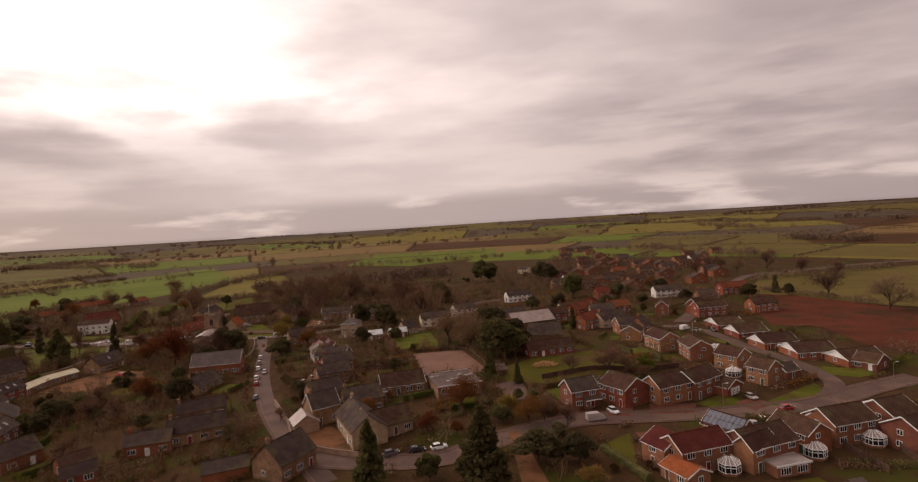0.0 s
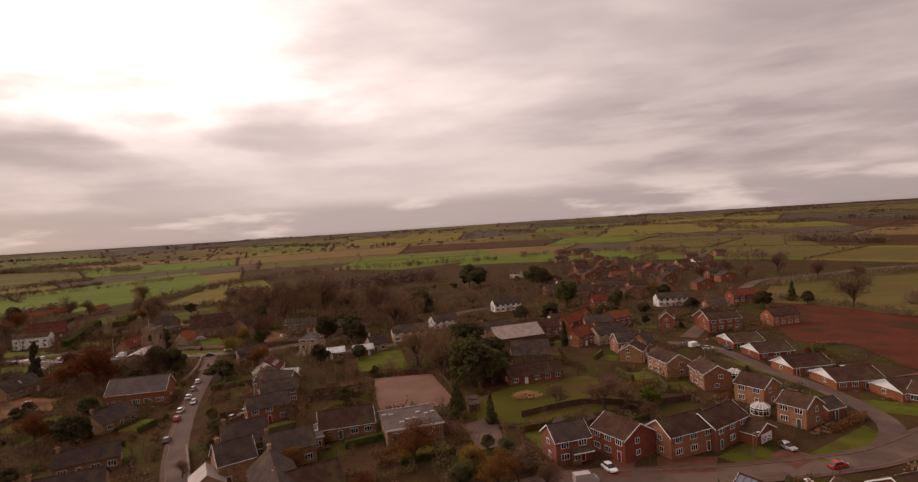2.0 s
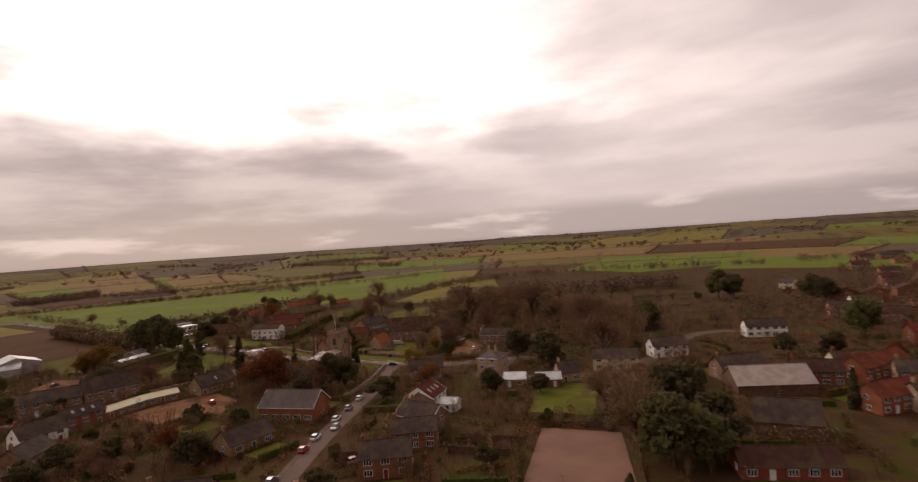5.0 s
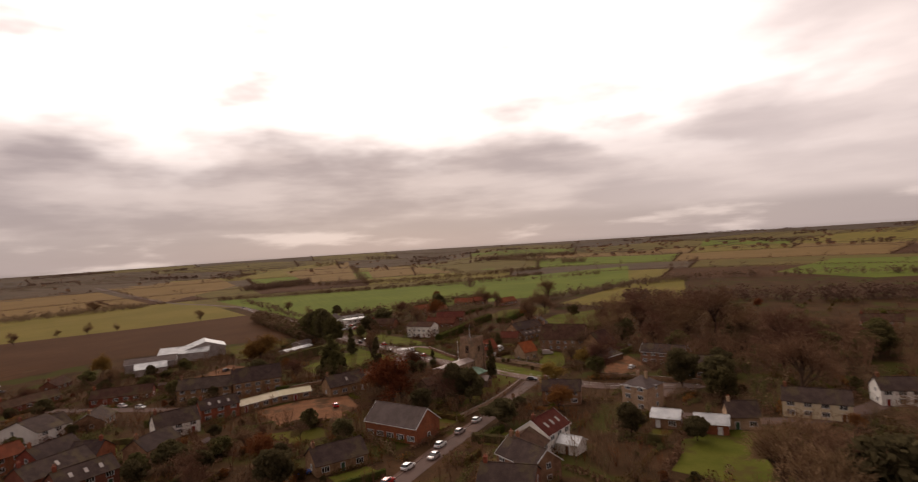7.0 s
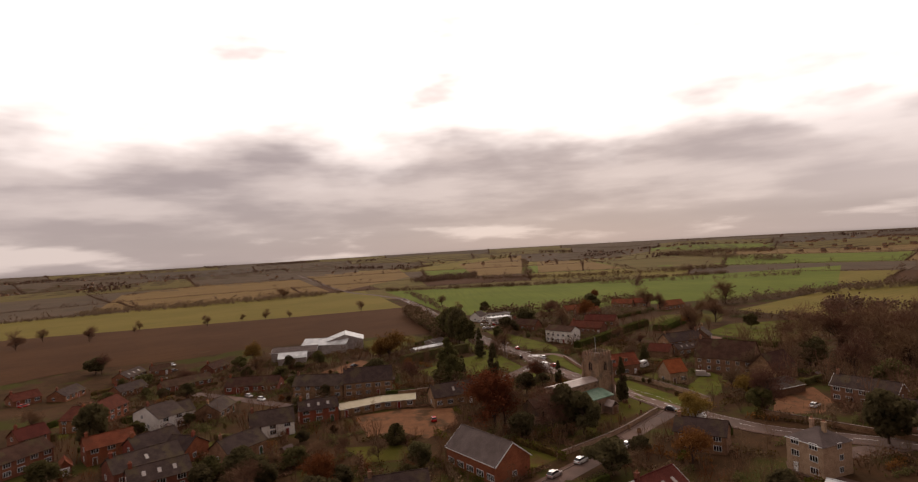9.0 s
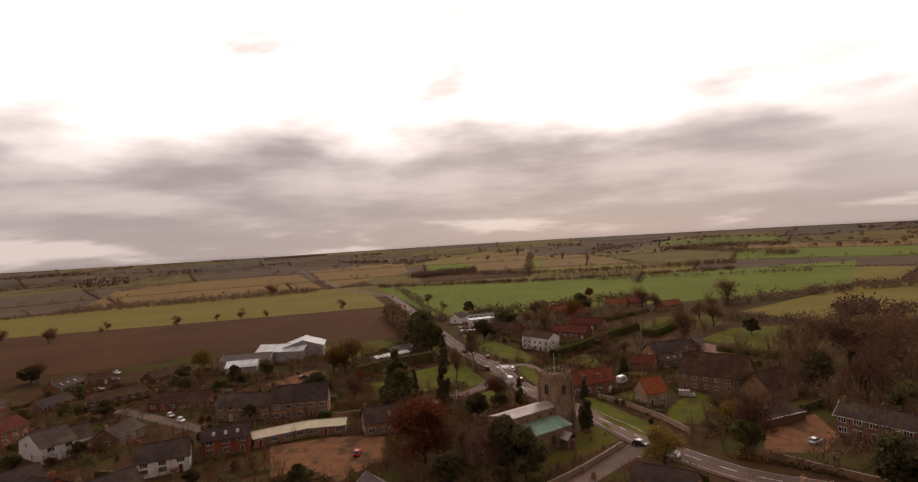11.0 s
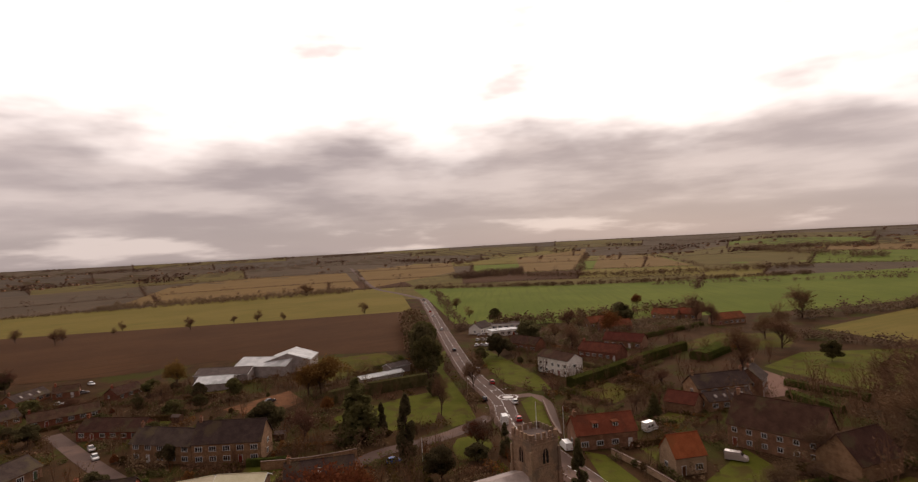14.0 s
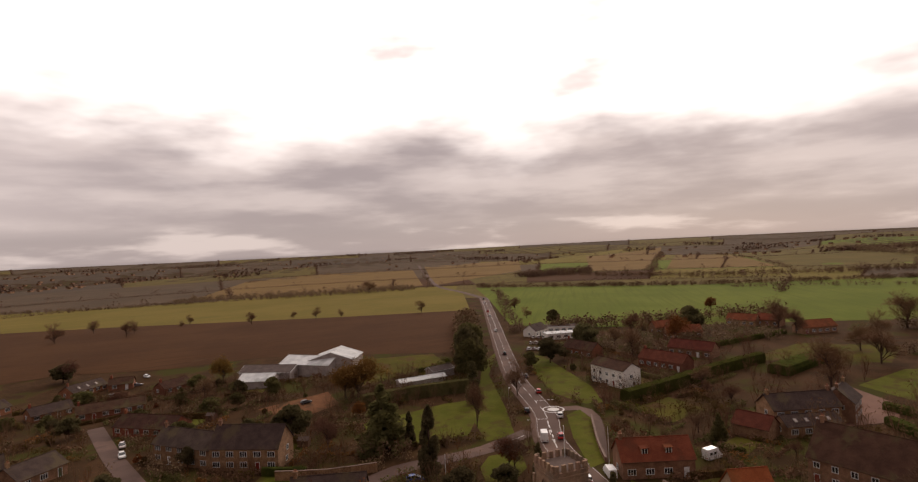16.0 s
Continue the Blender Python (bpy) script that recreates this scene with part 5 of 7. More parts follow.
drape("field", [(186.7, 781.1), (298.4, 1205.5), (518.9, 1023.0), (394.9, 695.0), (454.7, 621.5), (372.5, 507.5), (283.6, 628.9)], FIELDS["dull"], 0.248, "dull green pasture", "field")
drape("field", [(159.1, 354.6), (212.9, 444.5), (309.1, 448.9), (403.4, 454.4), (227.5, 268.1), (198.4, 296.6), (179.7, 336.7)], FIELDS["dull"], 0.26, "dull green pasture", "field")
drape("field", [(822.5, 1457.7), (959.3, 1591.6), (1103.1, 1520.0), (784.5, 1078.6), (681.8, 1060.2)], FIELDS["plough"], 0.272, "bare brown ploughed field", "field")
# ---- open ground in the village ----
drape("ground_site", [(169.9, 354.8), (185.4, 336.6), (198.4, 296.6), (215.0, 255.0), (156.5, 193.0), (141.1, 217.6), (146.3, 249.0), (129.1, 258.4), (137.9, 293.4)], EARTH, 0.16, "bare red earth of a cleared building site", "ground")
drape("ground_court", [(-30.4, 225.2), (-10.4, 226.5), (1.2, 191.5), (-21.8, 190.0)], COURT, 0.08, "flat sandy playing court with pale edges", "court", 8)
drape("lawn", [(5.5, 196.2), (19.9, 209.3), (42.1, 218.0), (53.0, 197.8), (49.4, 186.7), (21.2, 175.6), (7.1, 177.8)], LAWN, 0.06, "rough green and brown lawn", "lawn", 10)
drape("ground_gravel", [(-172.7, 199.5), (-170.6, 216.3), (-162.4, 230.3), (-145.7, 225.0), (-138.0, 212.3), (-147.0, 208.3), (-147.8, 197.7)], GRAVEL, 0.07, "ginger gravel courtyard", "ground", 8)
drape("ground_gravel", [(-50.8, 142.6), (-44.1, 149.8), (-34.6, 138.7), (-30.9, 129.6), (-43.5, 132.7)], GRAVEL, 0.07, "ginger gravel yard before stone houses", "ground", 8)
drape("lawn", [(-48.7, 274.1), (-28.5, 272.7), (-20.4, 238.7), (-39.0, 237.3)], VERGE, 0.06, "small green lawn", "lawn", 8)
drape("lawn", [(-117.3, 247.2), (-132.2, 265.7), (-139.8, 289.0), (-126.3, 285.4), (-119.8, 262.4), (-113.4, 244.3)], LAWN, 0.06, "churchyard grass", "lawn", 8)
drape("verge", [(-225.1, 284.2), (-274.3, 289.0), (-321.5, 303.6), (-297.4, 291.3), (-216.5, 272.1), (-198.3, 271.9), (-200.5, 280.6)], VERGE, 0.06, "green grass verge beside the road", "verge", 8)
drape("verge", [(-308.8, 314.9), (-267.6, 306.8), (-238.7, 304.4), (-223.3, 310.0), (-222.7, 315.8), (-243.3, 320.2), (-299.2, 320.5)], VERGE, 0.06, "green grass verge by the road junction", "verge", 8)
drape("verge", [(-213.5, 300.1), (-217.9, 305.9), (-208.6, 306.0), (-176.5, 296.5), (-174.2, 291.8), (-193.7, 294.9)], VERGE, 0.09, "green grass verge by the road junction", "verge", 8)
drape("verge", [(-165.6, 297.4), (-161.3, 300.8), (-129.0, 298.7), (-116.0, 295.9), (-116.7, 291.5), (-138.9, 290.2)], VERGE, 0.06, "green grass verge below a stone wall", "verge", 8)
drape("verge", [(-181.3, 267.0), (-187.9, 270.5), (-189.5, 279.2), (-178.3, 277.6), (-170.0, 271.3), (-172.9, 266.6)], VERGE, 0.10, "triangular green between roads", "verge", 8)
drape("lawn", [(-224.4, 239.1), (-238.1, 266.2), (-240.6, 280.8), (-204.3, 268.2), (-202.1, 251.8), (-205.0, 242.4)], VERGE, 0.06, "green lawn behind a tall hedge", "lawn", 8)
drape("lawn", [(-275.7, 234.0), (-327.0, 237.9), (-327.0, 272.2), (-304.0, 275.0), (-276.7, 243.1)], LAWN, 0.06, "rough grass paddock", "lawn", 8)
drape("lawn", [(-139.1, 311.4), (-150.9, 333.3), (-138.6, 331.1), (-124.7, 309.7), (-130.6, 303.9)], VERGE, 0.06, "green garden lawn", "lawn", 8)
drape("lawn", [(-214.9, 402.6), (-227.9, 435.0), (-211.1, 480.3), (-173.5, 433.7), (-174.7, 404.5), (-198.2, 402.4)], VERGE, 0.06, "wide green garden lawn", "lawn", 12)
drape("ground_gravel", [(-181.7, 365.3), (-206.4, 380.4), (-215.0, 399.0), (-194.6, 395.3), (-181.2, 382.9)], COURT, 0.09, "pale pink gravel forecourt", "ground", 8)
drape("lawn", [(28.4, 129.5), (36.1, 135.9), (34.1, 120.0), (29.8, 117.4)], LAWN, 0.07, "green front lawn", "lawn", 8)
drape("lawn", [(76.1, 153.9), (99.4, 170.7), (99.5, 162.2), (81.0, 151.3)], VERGE, 0.07, "green front lawn", "lawn", 8)
drape("lawn", [(59.2, 155.0), (69.7, 163.4), (72.3, 154.2), (63.6, 150.2)], VERGE, 0.07, "green front lawn", "lawn", 8)
drape("lawn", [(108.0, 189.8), (121.6, 184.4), (122.5, 177.5), (115.7, 175.1), (107.7, 179.3)], VERGE, 0.07, "green front lawn", "lawn", 8)
drape("lawn", [(91.7, 239.9), (106.2, 218.8), (101.5, 204.4), (94.3, 227.9)], VERGE, 0.07, "green front lawn", "lawn", 8)
drape("ground_yard", [(-255.5, 202.4), (-270.1, 225.3), (-251.0, 230.7), (-235.3, 216.9)], GRAVEL, 0.06, "ginger earth farmyard", "ground", 8)
drape("driveway", [(33.6, 152.0), (38.5, 156.3), (42.5, 156.0), (38.6, 146.5), (33.3, 146.9)], DRIVE, 0.09, "brick paved driveway in front of a house", "driveway", 8)
drape("driveway", [(46.5, 155.8), (59.2, 155.0), (55.9, 148.0), (44.3, 147.9)], DRIVE, 0.09, "brick paved driveway in front of a house", "driveway", 8)
drape("driveway", [(69.6, 155.3), (76.0, 158.9), (79.2, 153.7), (72.2, 148.7)], DRIVE, 0.09, "brick paved driveway in front of a house", "driveway", 8)
drape("driveway", [(37.5, 135.8), (44.3, 137.2), (41.6, 130.3), (37.8, 131.6)], DRIVE, 0.09, "brick paved driveway in front of a house", "driveway", 8)
drape("driveway", [(70.0, 132.0), (77.0, 135.1), (76.2, 129.8), (70.1, 126.9)], DRIVE, 0.09, "brick paved driveway in front of a house", "driveway", 8)
drape("driveway", [(129.9, 207.4), (143.4, 212.4), (138.8, 202.3), (126.0, 197.6)], DRIVE, 0.09, "brick paved driveway in front of a house", "driveway", 8)
drape("driveway", [(109.5, 199.9), (122.3, 208.6), (123.3, 203.1), (112.6, 194.7)], DRIVE, 0.09, "brick paved driveway in front of a house", "driveway", 8)
drape("path", [(6.2, 138.8), (8.9, 139.3), (14.0, 111.1), (8.3, 111.5)], GRAVEL, 0.08, "bare earth track between trees", "path", 8)
drape("ground_yard", [(2.8, 176.4), (11.3, 181.0), (14.0, 163.1), (7.7, 160.9)], ASPHALT, 0.08, "asphalt school yard", "ground", 8)
drape("ground_yard", [(-113.0, 321.7), (-114.6, 342.4), (-99.7, 330.6), (-95.0, 317.9), (-101.8, 306.1)], GRAVEL, 0.08, "ginger gravel farmyard", "ground", 8)
drape("lawn", [(-47.1, 258.1), (-33.7, 268.6), (-25.6, 250.2), (-38.5, 239.7)], VERGE, 0.07, "square green garden lawn", "lawn", 8)
drape("lawn", [(-144.2, 189.9), (-137.0, 204.8), (-124.7, 207.1), (-129.3, 192.6)], LAWN, 0.07, "small garden lawn", "lawn", 8)
# ---- roads ----
road([(-68.1, 312.0), (-82.2, 301.8), (-95.6, 293.1), (-120.3, 289.2), (-129.9, 289.7), (-144.1, 290.1), (-186.6, 288.8), (-202.3, 290.9), (-218.4, 294.7), (-260.8, 297.7), (-312.8, 305.6), (-397.4, 320.0), (-512.7, 339.7), (-602.0, 354.0)], 7.0, (0, 1.6), True, 0.05, "grey-brown asphalt main road through the village")
road([(-590.1, 351.5), (-671.7, 344.2), (-808.5, 330.6), (-1107.6, 347.1), (-1603.2, 375.8)], 7.0, (0, 0), False, 0.2)
road([(-68.1, 312.0), (-72.2, 276.4), (-27.0, 294.6), (-9.9, 369.1), (9.8, 383.8)], 6.0, (0, 0), False, 0.06)
road([(-119.0, 284.4), (-109.0, 259.6), (-106.7, 259.1), (-87.4, 209.1), (-70.1, 171.3), (-56.4, 147.4), (-42.6, 127.6), (-34.0, 115.5)], 4.6, (1.2, 0), False, 0.06, "narrow asphalt lane with parked cars")
road([(-42.6, 127.6), (-25.4, 124.4), (-9.0, 125.4), (6.4, 136.2), (25.3, 145.0), (43.9, 146.2), (67.4, 148.2), (91.6, 153.7), (110.3, 163.8), (131.2, 173.1)], 6.0, (1.4, 1.4), False, 0.07, "asphalt estate road")
road([(91.6, 153.7), (105.0, 170.1), (106.3, 193.9), (100.8, 221.6), (96.2, 252.2), (82.4, 266.5)], 5.5, (0, 0), False, 0.08, "asphalt estate road")
road([(-202.5, 285.4), (-192.8, 270.8), (-189.1, 259.6), (-185.7, 247.8), (-176.4, 237.0)], 5.5, (0, 0), False, 0.07, "asphalt side road at the junction")
road([(-220.4, 298.2), (-219.9, 305.7), (-210.1, 306.9), (-188.5, 299.5), (-178.0, 295.0)], 4.5, (0, 0), False, 0.08, "narrow asphalt lane beside a stone wall")
road([(-194.1, 186.0), (-219.8, 170.1), (-258.0, 149.0)], 5.0, (0, 0), False, 0.07, "asphalt residential close")
road([(93.4, 273.3), (192.1, 433.5), (238.0, 454.2), (301.7, 477.9), (365.5, 484.8)], 7.0, (0, 0), False, 0.2, "asphalt road beyond the village")
roundabout(-220.4, 298.2)
# ---- estate houses ----
house(27.2, 157.0, 19.5, 8.4, 7.5, 5, 2.6, "brown", "dark", "brown brick two storey house with dark tiled roof", 2, chimneys=0, porch=0.6)
house(40.1, 159.0, 123.1, 10.0, 9.2, 5, 2.6, "red", "brown", "red brick house with gabled front and garage", 2, chimneys=0)
house(52.9, 159.9, 26.0, 12.6, 8.0, 5, 2.6, "buff", "brown", "buff brick two storey house with brown tiled roof", 2, chimneys=0)
house(62.6, 164.6, 36.9, 12.9, 8.0, 5, 2.5, "brown", "brown", "brown brick two storey house with dark tiled roof", 2, chimneys=0)
garage_door(house(70.3, 165.4, 126.9, 8.0, 7.5, 2.5, 1.8, "red", "brown", "red brick garage with white door and brown roof", 1, wins=False, chimneys=0, name='garage', category='garage'), 8.0, 7.5, 2.5)
house(86.2, 173.7, -55.9, 7.0, 7.5, 5, 2.3, "buff", "brown", "buff brick two storey house with brown tiled roof", 2, chimneys=0)
house(83.4, 189.9, -55.5, 8.4, 7.5, 5, 2.3, "buff", "brown", "buff brick two storey house with brown tiled roof", 2, chimneys=0)
house(94.9, 178.5, 22.9, 5.7, 6.0, 2.6, 1.8, "brown", "dark", "single storey brown brick garage", 1, chimneys=0, name='garage', category='garage')
house(68.8, 220.1, -74.2, 11.6, 8.0, 5, 2.3, "buff", "brown", "buff brick two storey house with brown tiled roof", 2, chimneys=0)
house(76.5, 205.2, -86.7, 10.9, 8.0, 5, 2.3, "buff", "brown", "buff brick two storey house with brown tiled roof", 2, chimneys=0)
house(62.2, 238.6, 64.6, 9.0, 7.8, 4.2, 2.2, "buff", "brown", "buff brick chalet house with white gable edge", 2, chimneys=0)
house(64.4, 253.0, 10.6, 12.8, 8.0, 4.5, 3, "buff", "dark", "buff brick house with a dormer roof", 2, chimneys=0)
house(92.2, 298.3, 72.8, 8.0, 6.1, 5, 2.8, "red", "brown", "red brick two storey house with brown tiled roof", 2, chimneys=0)
house(110.2, 298.5, 38.2, 9.0, 7.1, 5, 2.8, "red", "brown", "red brick two storey house with brown tiled roof", 2, chimneys=0)
house(112.9, 289.4, 11.6, 15.3, 8.0, 5, 2.6, "red", "brown", "red brick two storey house with brown tiled roof", 2, chimneys=0)
house(107.7, 257.0, 6.3, 12.0, 12.3, 2.5, 2.4, "red", "brown", "brown brick bungalow with white boarded gable", 1, white_gable=True, name='bungalow', category='bungalow', chimneys=0)
house(109.5, 239.2, 9.0, 13.0, 10.6, 2.5, 2.4, "red", "brown", "brown brick bungalow with white boarded gable", 1, white_gable=True, name='bungalow', category='bungalow', chimneys=0)
house(110.7, 219.1, 11.1, 14.0, 10.0, 2.5, 2.4, "red", "brown", "brown brick bungalow with white boarded gable", 1, white_gable=True, name='bungalow', category='bungalow', chimneys=0)
house(115.5, 203.8, 3.1, 14.0, 12.0, 2.5, 2.4, "red", "brown", "brown brick bungalow with white boarded gable", 1, white_gable=True, name='bungalow', category='bungalow', chimneys=0)
house(124.5, 191.9, 11.2, 14.0, 10.1, 2.5, 2.4, "red", "brown", "brown brick bungalow with white boarded gable", 1, white_gable=True, name='bungalow', category='bungalow', chimneys=0)
house(125.7, 185.8, -55.4, 7.0, 9.0, 2.5, 2.4, "brown", "brown", "brown brick bungalow with a low roof", 1, name='bungalow', category='bungalow', chimneys=0)
house(120.9, 210.0, -9.5, 3.6, 6.0, 2.6, 0.8, "white", "felt", "small white rendered flat garage", 1, chimneys=0, wins=False, name='garage', category='garage')
house(45.9, 118.4, 19.7, 12.3, 8.0, 5, 2.4, "brown", "maroon", "brown brick house with maroon tiled roof", 2, chimneys=0)
house(40.8, 120.4, -60.0, 6.5, 9.0, 4.5, 2.2, "buff", "maroon", "buff brick wing with maroon tiled roof", 2, chimneys=0)
house(41.5, 111.6, -63.0, 7.4, 6.0, 2.5, 1.3, "buff", "orange", "single storey extension with pinkish tiled roof", 1, chimneys=0)
house(60.0, 119.9, 22.6, 12.6, 9.0, 5, 2.6, "brown", "brown", "brown brick two storey house with dark tiled roof", 2, chimneys=0)
house(57.9, 116.9, 29.7, 8.0, 4.9, 5, 2.2, "buff", "brown", "buff brick two storey house with brown tiled roof", 2, chimneys=0)
house(71.9, 126.5, 113.2, 10.0, 7.1, 4.6, 2.2, "red", "brown", "red brick two storey house with brown tiled roof", 2, chimneys=0)
house(83.2, 130.5, 16.4, 11.8, 9.0, 5, 2.6, "brown", "brown", "brown brick two storey house with dark tiled roof", 2, chimneys=0)
house(81.8, 130.4, 21.5, 8.0, 6.6, 5, 2.2, "buff", "brown", "buff brick two storey house with brown tiled roof", 2, chimneys=0)
house(96.9, 134.7, 20.1, 8.9, 9.0, 5, 2.6, "brown", "brown", "brown brick two storey house with dark tiled roof", 2, chimneys=0)
house(97.3, 135.8, 20.2, 8.0, 8.5, 5, 2.2, "buff", "brown", "buff brick two storey house with brown tiled roof", 2, chimneys=0)
house(96.3, 123.9, 21.5, 10.9, 9.0, 5, 2.6, "brown", "brown", "brown brick two storey house with dark tiled roof", 2, chimneys=0)
solar_house(58.5, 131.7, -56.7, 9.7, 7.0)
conservatory(51.3, 114.0, -14.0)
conservatory(71.9, 120.1, -14.0)
conservatory(87.7, 125.4, -14.0)
conservatory(99.7, 131.9, -14.0)
conservatory(78.9, 178.6, -35)
conservatory(85.7, 210.6, -35)
flat_block(62.7, 113.9, 16.1, 7.9, 4.0, 2.3, "buff", "glass", "brick sunroom with white frames and glazed roof", category="sunroom", name="sunroom")
# ---- village houses ----
house(-32.5, 141.2, -62.0, 17.9, 9.0, 4.2, 3.6, "pale", "dark", "pale stone house with steep dark roof", 1, verge=False)
house(-26.6, 142.2, 34.7, 13.3, 8.0, 3.2, 3.2, "pale", "brown", "low pale stone cottage with brown roof", 1, verge=False)
house(-36.9, 160.8, 28.2, 11.1, 9.0, 4, 3, "stone", "dark", "old ironstone cottage with a dark roof", 1, verge=False)
house(-48.9, 163.5, 30.6, 10.0, 11.0, 5, 4, "stone", "dark", "stone schoolhouse with steep slate roof", 1, verge=False, size=(0.8, 1.4, 2))
house(-46.6, 153.1, 38.3, 8.0, 7.6, 5, 3.5, "stone", "dark", "stone school gable with tall windows", 1, verge=True, size=(0.8, 1.4, 2))
flat_block(-42.2, 165.3, 26.1, 22.2, 9.0, 3.2, "stone", "felt", "flat grey roofed school wing with rooflights", lights=9)
house(-27.2, 175.8, 19.0, 13.8, 9.0, 3, 3.2, "stone", "brown", "long single storey hall with brown roof", 1, chimneys=0)
flat_block(-10.1, 173.7, 19.7, 13.9, 15.0, 3.6, "stone", "felt", "flat grey roofed school hall with rooflights", lights=8)
house(-49.8, 147.2, 120.1, 7.0, 6.6, 2.6, 2.2, "pale", "lead", "small pale stone double garage", 1, chimneys=0, wins=False, verge=False, name='garage', category='garage')
house(-46.0, 122.3, 65.8, 11.0, 9.0, 4, 4, "stone", "dark", "old ironstone cottage with a dark roof", 1, verge=False)
house(-109.2, 217.0, 13.5, 18.5, 10.5, 4.5, 4.0, "red", "grey", "red brick barn hall with grey slate roof", 1, chimneys=0, wins=True, front_door=False, size=(2.3, 1.3, 4), name='barn', category='barn')
house(-103.8, 192.9, 80.3, 13.0, 9.0, 2.8, 3, "stone", "dark", "low stone house with dark slate roof", 1, verge=False)
house(-71.0, 233.5, 100.0, 11.0, 9.0, 5, 3, "white", "maroon", "white rendered house with maroon tiled roof", 2, lights=3)
house(-63.2, 234.5, 10.0, 5.3, 5.0, 2.6, 1.2, "white", "pale", "white lean-to with pale roof", 1, chimneys=0)
house(-61.3, 216.5, -8.2, 12.4, 8.0, 4.5, 3, "stone", "dark", "old ironstone cottage with a dark roof", 2)
house(-69.6, 278.5, -1.9, 8.5, 9.0, 7.2, 2.6, "pale", "grey", "square three storey stone house with hipped slate roof", 3, hip=1.0, chimneys=2, name='tower_house')
house(-55.4, 266.3, 18.5, 7.2, 6.0, 2.8, 1.6, "stone", "pale", "low range with pale sheet roof", 1, chimneys=0)
house(-44.1, 268.3, 22.8, 8.0, 6.0, 2.8, 1.6, "red", "pale", "low range with white sheet roof", 1, chimneys=0)
house(-40.3, 277.2, 37.4, 7.6, 7.0, 3.4, 3.2, "pale", "dark", "pale stone cottage with plain gable", 1, verge=False)
house(-93.5, 336.5, 8.0, 17.5, 7.0, 5, 2.8, "stone", "dark", "ironstone house with white windows", 2)
house(-116.6, 328.7, 88.2, 14.0, 8.0, 2.6, 2.4, "wood", "dark", "open timber cart shed with dark roof", 1, chimneys=0, wins=False, hip=0.8, name='cart_shed', category='shed')
house(-148.0, 341.5, 24.0, 21.0, 11.0, 5.5, 6.2, "stone", "brown", "large stone house with steep brown roof", 2, verge=False, size=(1.1, 1.1, 2))
house(-131.5, 345.5, 95.0, 13.2, 10.0, 4, 5, "stone", "brown", "stone barn with brown tiled roof", 1, verge=False, chimneys=0, wins=False)
house(-147.2, 312.4, 85.0, 7.5, 6.8, 4.2, 3.8, "pale", "orange", "small stone house with orange pantile roof", 1, verge=False, chimneys=0)
house(-169.0, 304.5, 81.0, 16.0, 8.0, 4, 3.6, "stone", "red", "stone cottage with red tiled roof and dormers", 1, verge=False, dormers=2)
house(-244.3, 330.0, 18.6, 17.0, 8.0, 6.4, 2.2, "white", "brown", "white rendered house with brown-grey roof", 2, verge=False, chimneys=0, size=(1.1, 1.1, 2))
house(-187.4, 357.0, 85.0, 19.0, 8.0, 5.4, 3.2, "stone", "dark", "stone farmhouse with dark slate roof", 2, verge=False, chimneys=2)
house(-180.6, 354.0, 85.0, 15.0, 6.0, 3, 2, "stone", "dark", "low stone range with rooflights", 1, verge=False, lights=4, chimneys=0)
house(-188.9, 371.7, 127.1, 10.0, 8.1, 5.5, 3.5, "stone", "dark", "stone farmhouse wing with dark slate roof", 2, verge=False, chimneys=2)
house(-183.2, 340.9, 30.7, 9.0, 7.0, 3, 2.6, "stone", "maroon", "small stone barn with maroon roof", 1, verge=False, chimneys=0, wins=False)
house(-208.0, 195.0, 59.0, 19.5, 8.0, 5, 3.2, "stone", "dark", "old ironstone cottage with a dark roof", 2, verge=False)
house(-200.3, 211.6, 74.0, 18.0, 9.0, 5.6, 4.4, "stone", "dark", "tall ironstone house with dark slate roof", 2, verge=False)
# ---- cream roofed range, sheds and outlying houses ----
house(-176.7, 202.3, 96.2, 14.7, 5.0, 2.7, 1.2, "stone", "cream", "low stone range with cream sheet roof", 1, chimneys=0, verge=True)
house(-175.8, 215.9, 73.2, 11.1, 5.0, 2.7, 1.2, "stone", "cream", "low stone range with cream sheet roof", 1, chimneys=0, verge=True)
house(-175.6, 188.3, 87.1, 12.2, 7.0, 4.6, 2.4, "red", "dark", "red brick terrace with dark roof", 2, chimneys=1, lights=3, verge=False)
house(-169.0, 233.0, 86.0, 15.0, 8.0, 3.6, 3.4, "stone", "dark", "old ironstone cottage with a steep dark roof", 1, verge=False, lights=1)
house(-202.7, 140.2, 123.6, 9.0, 16.0, 4.6, 3, "white", "dark", "white rendered house with dark roof", 2, verge=False)
house(-206.8, 143.7, 120.7, 12.4, 8.0, 3.2, 3, "white", "dark", "white rendered wing with dark roof", 1, verge=False)
house(-218.5, 115.8, -122.7, 8.0, 11.7, 4.4, 3, "buff", "maroon", "buff gabled house with maroon roof", 2, verge=False)
house(-174.6, 129.6, 109.5, 12.0, 8.0, 4.6, 2.4, "red", "red", "red brick terrace with dull red roof", 2, verge=False)
house(-166.8, 141.3, 120.2, 12.2, 8.0, 4.6, 2.6, "red", "dark", "red brick terrace with dark roof", 2, verge=False)
